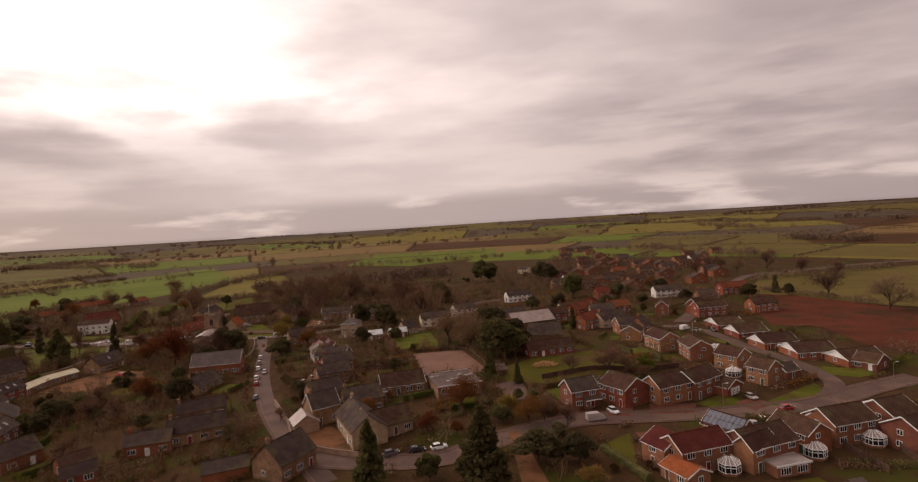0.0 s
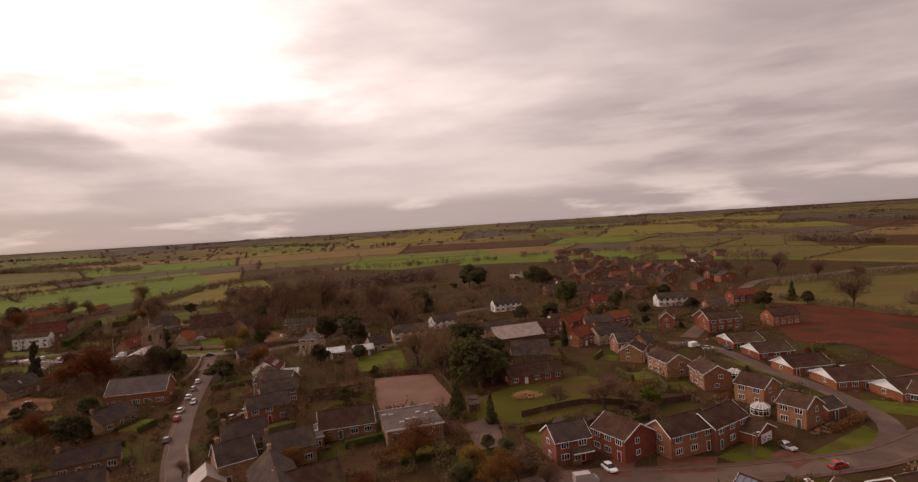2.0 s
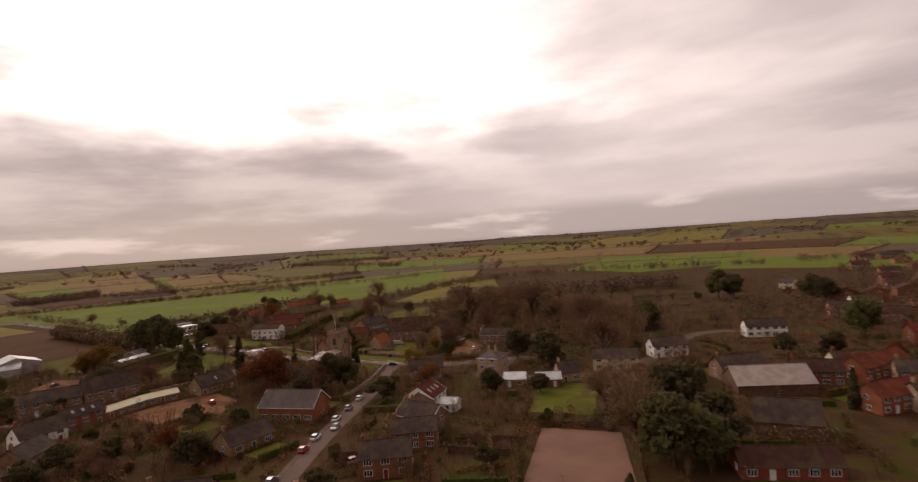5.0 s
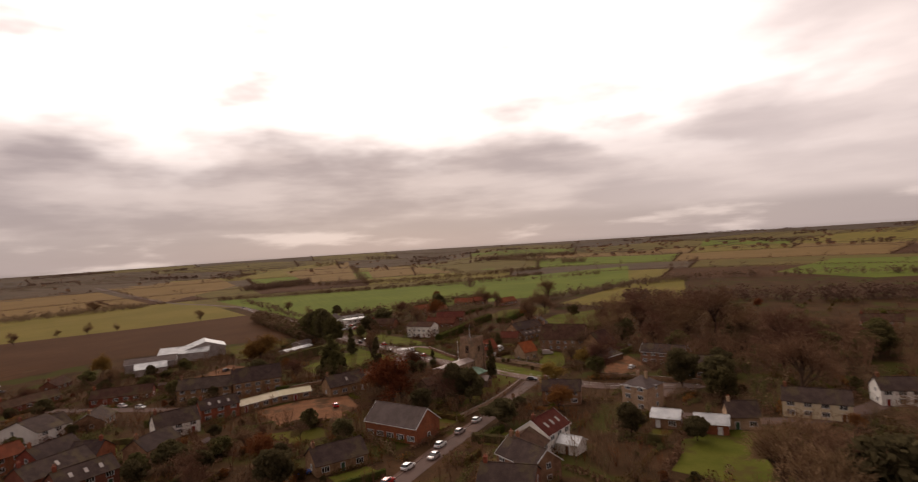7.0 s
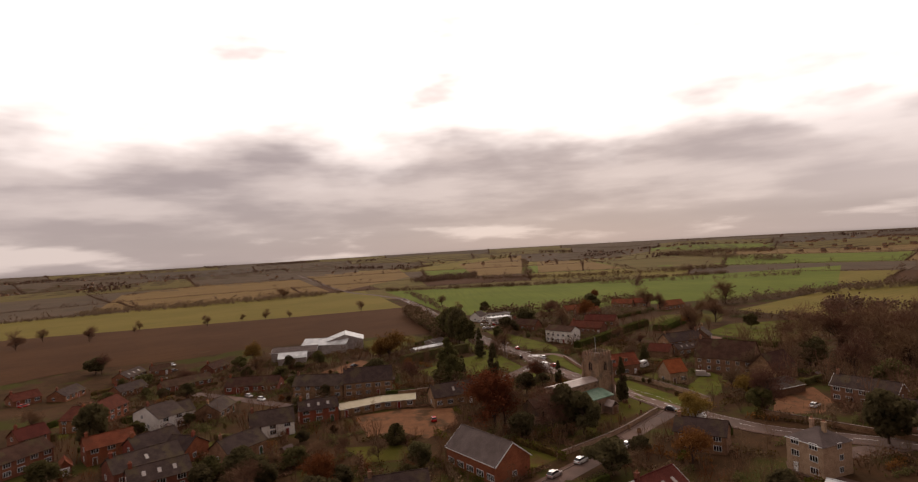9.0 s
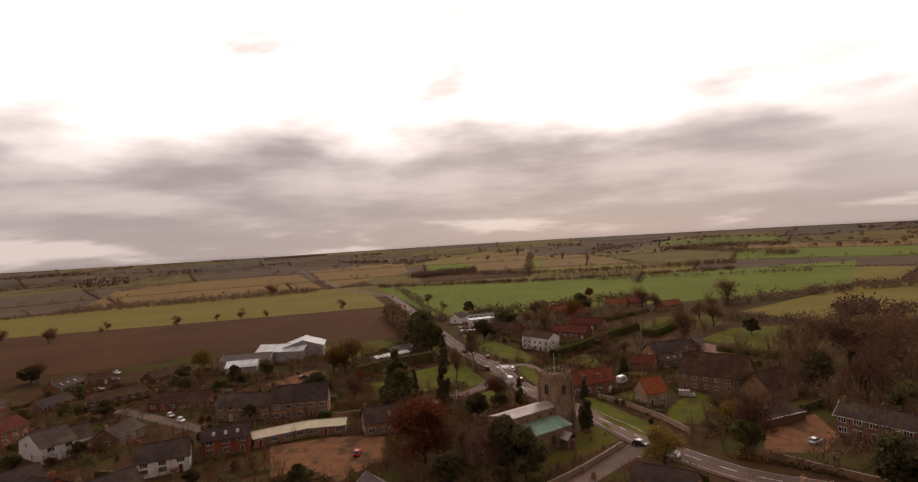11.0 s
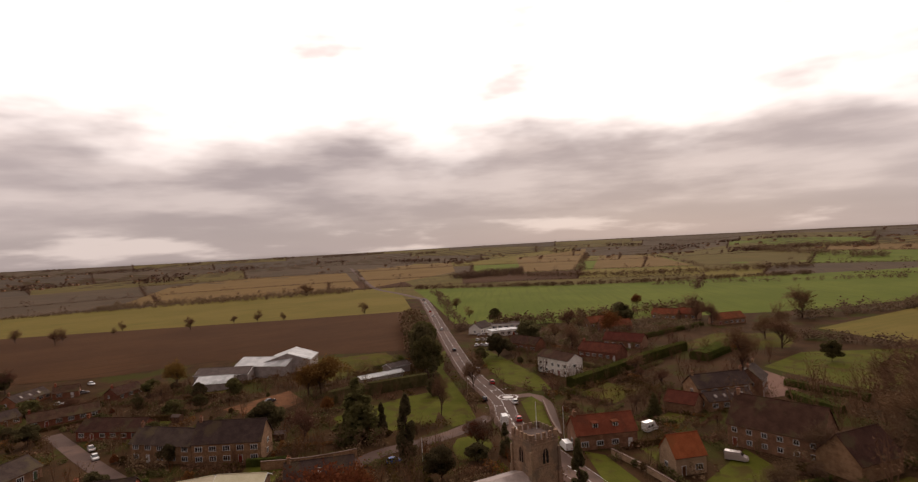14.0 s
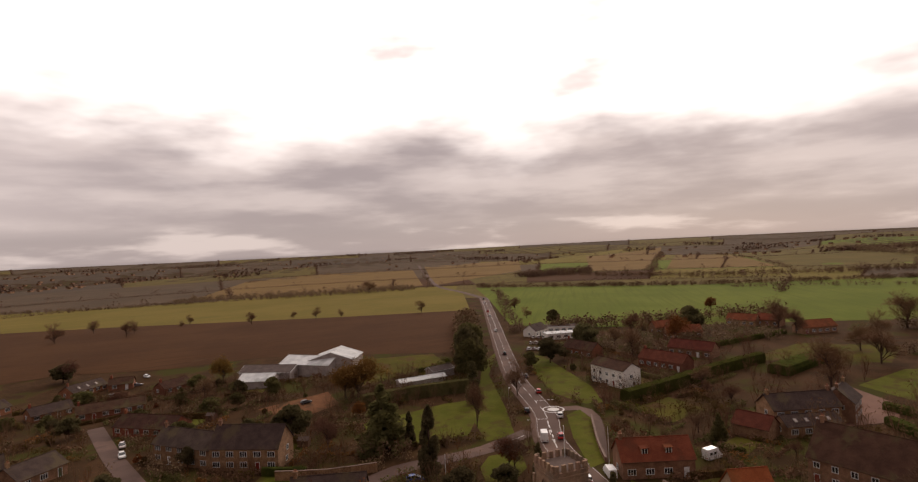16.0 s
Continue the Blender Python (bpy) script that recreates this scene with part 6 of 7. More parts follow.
house(-160.9, 149.6, -131.2, 8.0, 9.4, 3.2, 3, "red", "dark", "red brick house with hipped dark roof", 1, verge=False)
house(-154.3, 140.3, 115.2, 16.4, 9.0, 3.5, 2.8, "brown", "dark", "low house with dark roof and rooflight", 1, lights=1, verge=False)
house(-176.7, 108.0, 135.1, 13.6, 9.0, 4.5, 2.6, "brown", "brown", "brown brick two storey house with dark tiled roof", 2, verge=False)
garage_door(house(-166.8, 120.8, -166.8, 5.0, 2.8, 2.4, 1.6, "red", "red", "small red roofed garage with white door", 1, wins=False, chimneys=0, name='garage', category='garage', verge=False), 5.0, 2.8, 2.4)
house(-169.5, 173.3, 90.0, 12.5, 8.0, 4.0, 3.3, "white", "dark", "white rendered cottage with a steep dark roof", 2, verge=False)
house(-153.4, 163.2, 124.0, 12.4, 8.0, 3.5, 2.8, "stone", "dark", "old ironstone cottage with a dark roof", 1, verge=False)
house(-121.4, 132.0, 65.6, 9.3, 9.0, 3.4, 3, "brown", "dark", "low house with a dark tiled roof", 1, verge=False)
house(-88.1, 137.5, 19.7, 10.9, 7.0, 3.2, 2.2, "red", "dark", "red brick terrace with dark roof", 1, verge=False)
house(-79.5, 145.4, 26.8, 14.4, 8.0, 3.4, 2.8, "stone", "dark", "old ironstone cottage with a dark roof", 1, verge=False)
house(-101.3, 127.6, 55.3, 7.5, 6.0, 2.6, 1.8, "red", "brown", "low red brick outbuilding", 1, chimneys=0, verge=False)
house(-59.3, 120.6, 24.6, 9.8, 6.0, 2.6, 1.6, "red", "dark", "low red brick outbuilding", 1, chimneys=0, wins=False, verge=False)
house(-205.6, 157.6, 153.2, 12.2, 9.0, 2.8, 2.6, "stone", "dark", "old ironstone cottage with a dark roof", 1, verge=False)
house(-226.5, 119.6, 155.2, 19.0, 8.5, 4.4, 3.0, "red", "maroon", "red brick house with a long maroon tiled roof", 2, verge=False)
house(-319.1, 117.6, 155.0, 16.5, 8.0, 2.6, 2.4, "buff", "dark", "brick bungalow with three rooflights in a dark roof", 1, lights=3, verge=False)
house(-323.6, 131.2, 102.1, 9.5, 7.0, 2.6, 2.2, "brown", "brown", "brown brick bungalow with a brown roof", 1, verge=False)
house(-308.6, 157.5, 144.7, 12.9, 7.5, 2.6, 2.4, "brown", "brown", "brown brick bungalow with a brown roof", 1, verge=False)
house(-280.5, 144.8, 113.3, 22.0, 8.0, 2.6, 2.4, "brown", "brown", "long brown brick bungalow with a brown roof", 1, verge=False)
house(-285.3, 121.0, 135.7, 13.8, 8.0, 2.6, 2.4, "brown", "dark", "brown brick bungalow with a dark roof", 1, verge=False)
house(-242.0, 173.0, 65.8, 22.0, 9.0, 2.8, 2.8, "red", "brown", "red brick bungalow with a broad brown roof", 1, verge=False)
house(-290.1, 96.5, 158.0, 14.0, 8.0, 2.6, 2.4, "buff", "dark", "buff gabled bungalow with a dark roof", 1, verge=False)
house(-286.6, 81.6, 125.9, 10.5, 8.0, 2.6, 2.4, "brown", "maroon", "brown brick bungalow with a maroon roof", 1, verge=False)
house(-199.9, 104.9, 126.4, 8.2, 8.0, 4.2, 2.6, "brown", "maroon", "brown brick house with a maroon roof", 2, verge=False)
house(-87.2, 162.1, 31.5, 13.5, 7.0, 3.2, 2.4, "stone", "dark", "low stone cottage range with dark roof", 1, verge=False)
house(-95.1, 120.8, 40.5, 7.0, 5.0, 2.6, 1.8, "red", "dark", "low red brick outbuilding", 1, chimneys=0, verge=False)
house(-139.6, 144.9, 104.0, 13.0, 8.0, 4.2, 2.6, "brown", "dark", "brown brick terrace house with dark roof", 2, lights=3, verge=False)
# ---- far side of the village ----
house(19.4, 373.3, 19.0, 16.7, 8.0, 4.6, 2.8, "white", "dark", "white rendered house with a dark roof", 2, verge=False)
house(-66.2, 220.7, 110.4, 8.0, 9.2, 5, 2.6, "white", "brown", "rendered house with brown roof", 2, verge=False)
house(-54.1, 190.0, 32.1, 11.4, 8.0, 4.6, 2.6, "brown", "dark", "brown brick two storey house with dark tiled roof", 2, verge=False)
house(-56.8, 205.8, 30.6, 11.2, 8.0, 4.6, 2.4, "brown", "dark", "brown brick two storey house with dark tiled roof", 2, verge=False)
house(20.9, 279.1, 21.4, 21.5, 14.0, 3.5, 4, "wood", "lead", "pale sheet roofed farm barn", 1, chimneys=0, wins=False, name='barn', category='barn', verge=False)
house(25.0, 241.6, 2.2, 13.7, 12.0, 3.5, 4, "wood", "dark", "dark boarded farm barn", 1, chimneys=0, wins=False, name='barn', category='barn', verge=False)
house(23.9, 214.8, 19.1, 18.3, 8.0, 2.6, 2.6, "red", "brown", "red brick bungalow with brown roof", 1, verge=False)
house(12.2, 294.2, 34.4, 15.3, 8.0, 4.6, 2.8, "stone", "dark", "old ironstone cottage with a dark roof", 2, detail=1, verge=False)
house(34.0, 291.8, 9.2, 13.9, 8.0, 4.6, 2.8, "brown", "brown", "brown brick two storey house with dark tiled roof", 2, detail=1, verge=False)
house(50.9, 307.0, 51.6, 22.5, 8.0, 4.6, 2.8, "red", "red", "red brick house with red tiled roof", 2, detail=1, verge=False)
house(49.1, 269.9, 45.0, 16.7, 8.0, 4.6, 2.8, "red", "red", "red brick house with red tiled roof", 2, detail=1, verge=False)
house(73.3, 366.2, 18.1, 8.4, 8.0, 4.6, 2.8, "red", "red", "red brick house with red tiled roof", 2, detail=1, verge=False)
house(70.3, 307.5, 30.7, 13.9, 8.0, 4.6, 2.8, "red", "red", "red brick house with red tiled roof", 2, detail=1, verge=False)
house(60.3, 297.9, 2.8, 12.3, 8.0, 4.6, 2.8, "stone", "dark", "old ironstone cottage with a dark roof", 2, detail=1, verge=False)
house(59.2, 271.3, 26.7, 13.8, 8.0, 4.6, 2.8, "pale", "dark", "pale stone house with dark roof", 2, detail=1, verge=False)
house(43.8, 307.6, 19.3, 10.5, 8.0, 4.6, 2.8, "cream", "brown", "cream rendered house with dark roof", 2, detail=1, verge=False)
house(113.2, 360.4, 5.7, 16.9, 8.0, 4.6, 2.8, "white", "dark", "white rendered house with a dark roof", 2, detail=1, verge=False)
house(126.8, 331.7, 5.7, 10.3, 8.0, 4.6, 2.8, "brown", "dark", "brown brick two storey house with dark tiled roof", 2, detail=1, verge=False)
house(153.5, 358.9, 13.3, 18.3, 8.0, 4.6, 2.8, "red", "red", "red brick house with red tiled roof", 2, detail=1, verge=False)
house(34.4, 558.1, -32.1, 9.9, 8.0, 4.6, 2.8, "cream", "dark", "cream rendered house with dark roof", 2, detail=1, verge=False)
house(-45.5, 454.0, 15.9, 16.9, 8.0, 4.6, 2.8, "red", "brown", "red brick house with red tiled roof", 2, detail=1, verge=False)
house(-28.7, 298.0, 16.4, 16.0, 8.0, 4.6, 2.8, "cream", "dark", "cream rendered house with dark roof", 2, detail=1, verge=False)
house(-75.2, 323.9, 27.0, 14.0, 8.0, 4.6, 2.8, "stone", "dark", "old ironstone cottage with a dark roof", 2, detail=1, verge=False)
house(-93.0, 269.1, 33.3, 12.0, 7.5, 4.6, 2.6, "stone", "dark", "old ironstone cottage with a dark roof", 2, detail=1, verge=False)
house(141.4, 294.4, 14.8, 13.7, 8.0, 4.6, 2.8, "red", "brown", "red brick house with red tiled roof", 2, detail=1, verge=False)
house(68.7, 250.6, 32.9, 4.4, 8.0, 4.6, 2.8, "brown", "dark", "brown brick two storey house with dark tiled roof", 2, detail=1, verge=False)
house(-14.5, 324.5, 32.5, 13.8, 8.0, 4.6, 2.8, "white", "dark", "white rendered house with a dark roof", 2, detail=1, verge=False)
house(132.4, 756.8, 107.9, 8.0, 14.3, 4.6, 2.6, "buff", "brown", "buff brick two storey house with brown tiled roof", 2, detail=1, chimneys=1, verge=False)
house(110.0, 851.2, 109.7, 8.0, 15.0, 4.6, 2.6, "buff", "brown", "buff brick two storey house with brown tiled roof", 2, detail=1, chimneys=1, verge=False)
house(94.1, 536.7, 14.0, 13.9, 8.0, 4.6, 2.6, "brown", "brown", "brown brick two storey house with dark tiled roof", 2, detail=1, chimneys=1, verge=False)
house(80.4, 419.0, 101.8, 8.0, 13.6, 4.6, 2.6, "red", "brown", "red brick house with tiled roof", 2, detail=1, chimneys=1, verge=False)
house(104.5, 637.1, 15.9, 14.2, 8.0, 4.6, 2.6, "brown", "brown", "brown brick two storey house with dark tiled roof", 2, detail=1, chimneys=1, verge=False)
house(160.0, 513.7, 13.3, 13.0, 8.0, 4.6, 2.6, "brown", "dark", "brown brick two storey house with dark tiled roof", 2, detail=1, chimneys=1, verge=False)
house(82.5, 417.8, 101.8, 8.0, 13.5, 4.6, 2.6, "buff", "brown", "buff brick two storey house with brown tiled roof", 2, detail=1, chimneys=1, verge=False)
house(183.2, 477.8, 12.5, 12.5, 8.0, 4.6, 2.6, "brown", "dark", "brown brick two storey house with dark tiled roof", 2, detail=1, chimneys=1, verge=False)
house(145.8, 622.5, 15.4, 13.6, 8.0, 4.6, 2.6, "brown", "dark", "brown brick two storey house with dark tiled roof", 2, detail=1, chimneys=1, verge=False)
house(91.2, 447.7, 12.3, 13.6, 8.0, 4.6, 2.6, "red", "brown", "red brick house with tiled roof", 2, detail=1, chimneys=1, verge=False)
house(101.2, 398.7, 101.4, 8.0, 13.3, 4.6, 2.6, "buff", "brown", "buff brick two storey house with brown tiled roof", 2, detail=1, chimneys=1, verge=False)
house(76.0, 496.1, 103.3, 8.0, 13.9, 4.6, 2.6, "red", "brown", "red brick house with tiled roof", 2, detail=1, chimneys=1, verge=False)
house(161.5, 538.8, 103.7, 8.0, 13.0, 4.6, 2.6, "brown", "dark", "brown brick two storey house with dark tiled roof", 2, detail=1, chimneys=1, verge=False)
house(191.4, 576.1, 14.3, 12.8, 8.0, 4.6, 2.6, "buff", "brown", "buff brick two storey house with brown tiled roof", 2, detail=1, chimneys=1, verge=False)
house(108.1, 812.6, 109.1, 8.0, 14.9, 4.6, 2.6, "brown", "dark", "brown brick two storey house with dark tiled roof", 2, detail=1, chimneys=1, verge=False)
house(63.7, 427.5, 102.1, 8.0, 13.8, 4.6, 2.6, "brown", "brown", "brown brick two storey house with dark tiled roof", 2, detail=1, chimneys=1, verge=False)
house(60.5, 495.7, 103.4, 8.0, 14.1, 4.6, 2.6, "brown", "brown", "brown brick two storey house with dark tiled roof", 2, detail=1, chimneys=1, verge=False)
house(125.8, 617.1, 105.4, 8.0, 13.8, 4.6, 2.6, "brown", "brown", "brown brick two storey house with dark tiled roof", 2, detail=1, chimneys=1, verge=False)
house(133.5, 690.4, 106.7, 8.0, 14.0, 4.6, 2.6, "buff", "brown", "buff brick two storey house with brown tiled roof", 2, detail=1, chimneys=1, verge=False)
house(94.7, 513.0, 103.6, 8.0, 13.8, 4.6, 2.6, "brown", "brown", "brown brick two storey house with dark tiled roof", 2, detail=1, chimneys=1, verge=False)
house(121.0, 555.9, 104.3, 8.0, 13.6, 4.6, 2.6, "brown", "brown", "brown brick two storey house with dark tiled roof", 2, detail=1, chimneys=1, verge=False)
house(152.8, 544.6, 103.9, 8.0, 13.2, 4.6, 2.6, "brown", "red", "brown brick two storey house with dark tiled roof", 2, detail=1, chimneys=1, verge=False)
house(110.9, 809.8, 19.0, 14.8, 8.0, 4.6, 2.6, "brown", "brown", "brown brick two storey house with dark tiled roof", 2, detail=1, chimneys=1, verge=False)
house(136.6, 497.7, 13.1, 13.2, 8.0, 4.6, 2.6, "brown", "brown", "brown brick two storey house with dark tiled roof", 2, detail=1, chimneys=1, verge=False)
house(207.6, 579.7, 14.3, 12.6, 8.0, 4.6, 2.6, "white", "dark", "white rendered house with a dark roof", 2, detail=1, chimneys=1, verge=False)
house(96.9, 576.5, 14.8, 14.0, 8.0, 4.6, 2.6, "buff", "brown", "buff brick two storey house with brown tiled roof", 2, detail=1, chimneys=1, verge=False)
house(149.7, 642.7, 15.7, 13.6, 8.0, 4.6, 2.6, "brown", "dark", "brown brick two storey house with dark tiled roof", 2, detail=1, chimneys=1, verge=False)
house(130.2, 817.0, 19.0, 14.6, 8.0, 4.6, 2.6, "brown", "dark", "brown brick two storey house with dark tiled roof", 2, detail=1, chimneys=1, verge=False)
house(182.9, 536.8, 13.6, 12.8, 8.0, 4.6, 2.6, "brown", "brown", "brown brick two storey house with dark tiled roof", 2, detail=1, chimneys=1, verge=False)
house(55.0, 432.5, 12.2, 13.9, 8.0, 4.6, 2.6, "buff", "dark", "buff brick two storey house with brown tiled roof", 2, detail=1, chimneys=1, verge=False)
house(181.4, 453.0, 102.1, 8.0, 12.5, 4.6, 2.6, "red", "dark", "red brick house with tiled roof", 2, detail=1, chimneys=1, verge=False)
house(93.3, 705.9, 17.2, 14.6, 8.0, 4.6, 2.6, "buff", "brown", "buff brick two storey house with brown tiled roof", 2, detail=1, chimneys=1, verge=False)
house(109.5, 555.2, 104.3, 8.0, 13.8, 4.6, 2.6, "brown", "brown", "brown brick two storey house with dark tiled roof", 2, detail=1, chimneys=1, verge=False)
house(142.3, 461.4, 102.4, 8.0, 13.0, 4.6, 2.6, "brown", "dark", "brown brick two storey house with dark tiled roof", 2, detail=1, chimneys=1, verge=False)
house(263.7, 672.7, 15.7, 12.2, 8.0, 4.6, 2.6, "brown", "brown", "brown brick two storey house with dark tiled roof", 2, detail=1, chimneys=1, verge=False)
house(113.7, 496.4, 13.2, 13.5, 8.0, 4.6, 2.6, "brown", "red", "brown brick two storey house with dark tiled roof", 2, detail=1, chimneys=1, verge=False)
house(166.3, 526.5, 103.5, 8.0, 12.9, 4.6, 2.6, "buff", "brown", "buff brick two storey house with brown tiled roof", 2, detail=1, chimneys=1, verge=False)
house(141.5, 839.9, 19.3, 14.6, 8.0, 4.6, 2.6, "brown", "brown", "brown brick two storey house with dark tiled roof", 2, detail=1, chimneys=1, verge=False)
house(66.9, 458.8, 12.6, 13.9, 8.0, 4.6, 2.6, "white", "brown", "white rendered house with a dark roof", 2, detail=1, chimneys=1, verge=False)
house(228.1, 616.0, 104.9, 8.0, 12.5, 4.6, 2.6, "buff", "dark", "buff brick two storey house with brown tiled roof", 2, detail=1, chimneys=1, verge=False)
house(198.9, 518.3, 13.2, 12.5, 8.0, 4.6, 2.6, "red", "brown", "red brick house with tiled roof", 2, detail=1, chimneys=1, verge=False)
house(110.8, 425.9, 11.8, 13.2, 8.0, 4.6, 2.6, "buff", "brown", "buff brick two storey house with brown tiled roof", 2, detail=1, chimneys=1, verge=False)
house(100.7, 456.2, 12.4, 13.5, 8.0, 4.6, 2.6, "buff", "brown", "buff brick two storey house with brown tiled roof", 2, detail=1, chimneys=1, verge=False)
house(152.5, 418.0, 101.5, 8.0, 12.7, 4.6, 2.6, "red", "dark", "red brick house with tiled roof", 2, detail=1, chimneys=1, verge=False)
house(72.5, 414.2, 11.8, 13.6, 8.0, 4.6, 2.6, "buff", "brown", "buff brick two storey house with brown tiled roof", 2, detail=1, chimneys=1, verge=False)
house(196.1, 536.4, 13.5, 12.6, 8.0, 4.6, 2.6, "red", "brown", "red brick house with tiled roof", 2, detail=1, chimneys=1, verge=False)
house(144.8, 551.4, 14.1, 13.3, 8.0, 4.6, 2.6, "brown", "dark", "brown brick two storey house with dark tiled roof", 2, detail=1, chimneys=1, verge=False)
house(123.9, 405.2, 101.4, 8.0, 13.0, 4.6, 2.6, "buff", "brown", "buff brick two storey house with brown tiled roof", 2, detail=1, chimneys=1, verge=False)
house(221.9, 641.6, 15.3, 12.7, 8.0, 4.6, 2.6, "brown", "brown", "brown brick two storey house with dark tiled roof", 2, detail=1, chimneys=1, verge=False)
house(91.7, 435.0, 12.1, 13.5, 8.0, 4.6, 2.6, "brown", "dark", "brown brick two storey house with dark tiled roof", 2, detail=1, chimneys=1, verge=False)
house(-320.2, 401.8, 76.2, 17.5, 8.0, 3.4, 3, "stone", "red", "stone house with red pantile roof", 1, detail=1, verge=False)
house(-278.4, 381.9, 33.3, 19.6, 8.0, 3.4, 3, "stone", "maroon", "house with a tiled roof", 1, detail=1, verge=False)
house(-342.1, 452.2, 34.6, 15.8, 8.0, 3.4, 3, "stone", "red", "stone house with red pantile roof", 1, detail=1, verge=False)
house(-335.3, 464.2, 27.7, 12.6, 8.0, 3.4, 3, "stone", "red", "stone house with red pantile roof", 1, detail=1, verge=False)
house(-306.4, 466.9, 87.5, 18.7, 8.0, 3.4, 3, "stone", "red", "stone house with red pantile roof", 1, detail=1, verge=False)
house(-338.9, 403.3, 91.6, 17.5, 8.0, 3.4, 3, "stone", "red", "stone house with red pantile roof", 1, detail=1, verge=False)
house(-359.6, 334.6, 133.5, 13.5, 8.0, 3.4, 3, "white", "dark", "house with a tiled roof", 1, detail=1, verge=False)
house(-297.1, 338.1, 26.9, 17.7, 8.0, 3.4, 3, "brown", "brown", "house with a tiled roof", 1, detail=1, verge=False)
house(-261.2, 359.2, 26.4, 20.1, 8.0, 3.4, 3, "brown", "maroon", "house with a tiled roof", 1, detail=1, verge=False)
house(-309.3, 216.1, 61.3, 24.7, 14.0, 5, 2.6, "metal", "pale", "grey sheeted farm barn with pale roof", 1, chimneys=0, wins=False, name='barn', category='barn')
house(-310.5, 226.5, 165.8, 16.0, 19.9, 6, 3.2, "metal", "pale", "grey sheeted farm barn with gable", 1, chimneys=0, wins=False, name='barn', category='barn')
house(-296.6, 195.6, 78.0, 14.0, 12.0, 3, 2, "metal", "pale", "low farm shed with pale sheet roof", 1, chimneys=0, wins=False, name='shed', category='shed')
house(-306.9, 198.5, 71.3, 23.6, 12.0, 4, 2, "metal", "grey", "low farm shed with grey sheet roof", 1, chimneys=0, wins=False, name='shed', category='shed')
house(-268.6, 261.1, 108.1, 18.9, 5.0, 2.2, 0.8, "metal", "pale", "long low shed with pale sheet roof", 1, chimneys=0, wins=False, name='shed', category='shed')
house(-279.6, 269.7, 115.7, 10.0, 6.0, 3, 1.2, "metal", "grey", "grey sheet roofed shed", 1, chimneys=0, wins=False, name='shed', category='shed')
flat_block(-367.3, 351.8, 74.7, 21.7, 10.0, 3, "white", "felt", "flat roofed garage showroom", lights=2)
flat_block(-344.5, 343.6, 91.7, 16.6, 8.0, 3, "white", "pale", "flat roofed garage workshop", lights=2)
# ---- church ----
church(-131.3, 262.9, 102.3, 17.2)
# ---- vehicles ----
vehicle("car", "red", -83.8, 194.4, 109.8)
vehicle("car", "white", -87.4, 202.7, 109.9)
vehicle("car", "white", -93.0, 217.4, 110.0)
vehicle("car", "silver", -96.9, 227.8, 110.1)
vehicle("car", "white", -100.7, 237.9, 110.1)
vehicle("car", "grey", -76.7, 177.2, 109.4)
vehicle("car", "silver", -87.6, 210.8, -70.7)
vehicle("car", "white", -102.9, 253.2, -72.0)
vehicle("car", "white", -10.8, 130.3, 20.9)
vehicle("car", "black", -16.1, 129.1, 17.5)
vehicle("car", "grey", -22.2, 127.8, 29.9)
vehicle("car", "white", 35.1, 149.7, -68.5)
vehicle("van", "silver", 29.5, 144.7, 13.0)
vehicle("car", "silver", 75.4, 158.4, -72.5)
vehicle("car", "red", 80.5, 149.0, 20.6)
vehicle("car", "silver", 67.1, 137.6, -85.7)
vehicle("car", "white", 70.5, 140.5, -87.2)
vehicle("van", "white", 89.8, 256.2, 33.4)
vehicle("car", "white", 93.3, 251.3, -10.3)
vehicle("car", "black", 100.0, 250.1, -86.9)
vehicle("car", "grey", 109.4, 217.3, -33.1)
vehicle("car", "grey", 88.7, 260.7, 116.1)
vehicle("car", "white", -63.5, 196.7, 63.0)
vehicle("car", "silver", -65.2, 192.1, 62.6)
vehicle("car", "black", -311.6, 304.7, 170.7)
vehicle("car", "white", -383.5, 316.8, 170.7)
vehicle("car", "black", -259.5, 295.7, 170.9)
vehicle("car", "grey", -264.3, 301.7, 169.5)
vehicle("car", "red", -241.1, 299.8, 168.9)
vehicle("car", "black", -220.6, 289.7, 170.8)
vehicle("car", "white", -452.4, 328.1, 170.7)
vehicle("car", "red", -481.1, 332.5, 170.7)
vehicle("car", "white", -546.9, 343.2, 170.7)
vehicle("car", "grey", -578.7, 349.2, 170.6)
vehicle("caravan", "white", -195.1, 287.2, 166.8)
vehicle("car", "red", -195.5, 292.0, 163.7)
vehicle("car", "white", -213.0, 297.9, 162.2)
vehicle("van", "white", -169.4, 294.3, 173.0)
vehicle("car", "white", -167.8, 288.3, 172.0)
vehicle("caravan", "white", -171.7, 321.0, 106.6)
vehicle("car", "black", -255.9, 218.8, 118.8)
vehicle("car", "white", -217.5, 173.8, 24.5)
vehicle("car", "silver", -227.6, 169.8, 24.2)
vehicle("car", "white", -323.5, 130.3, 71.7)
vehicle("car", "grey", -324.8, 137.2, 117.4)
vehicle("car", "white", -318.1, 319.1, 132.3)
vehicle("car", "silver", -317.1, 321.4, 132.0)
vehicle("car", "white", -316.0, 323.8, 131.6)
vehicle("car", "red", -315.0, 326.1, 131.2)
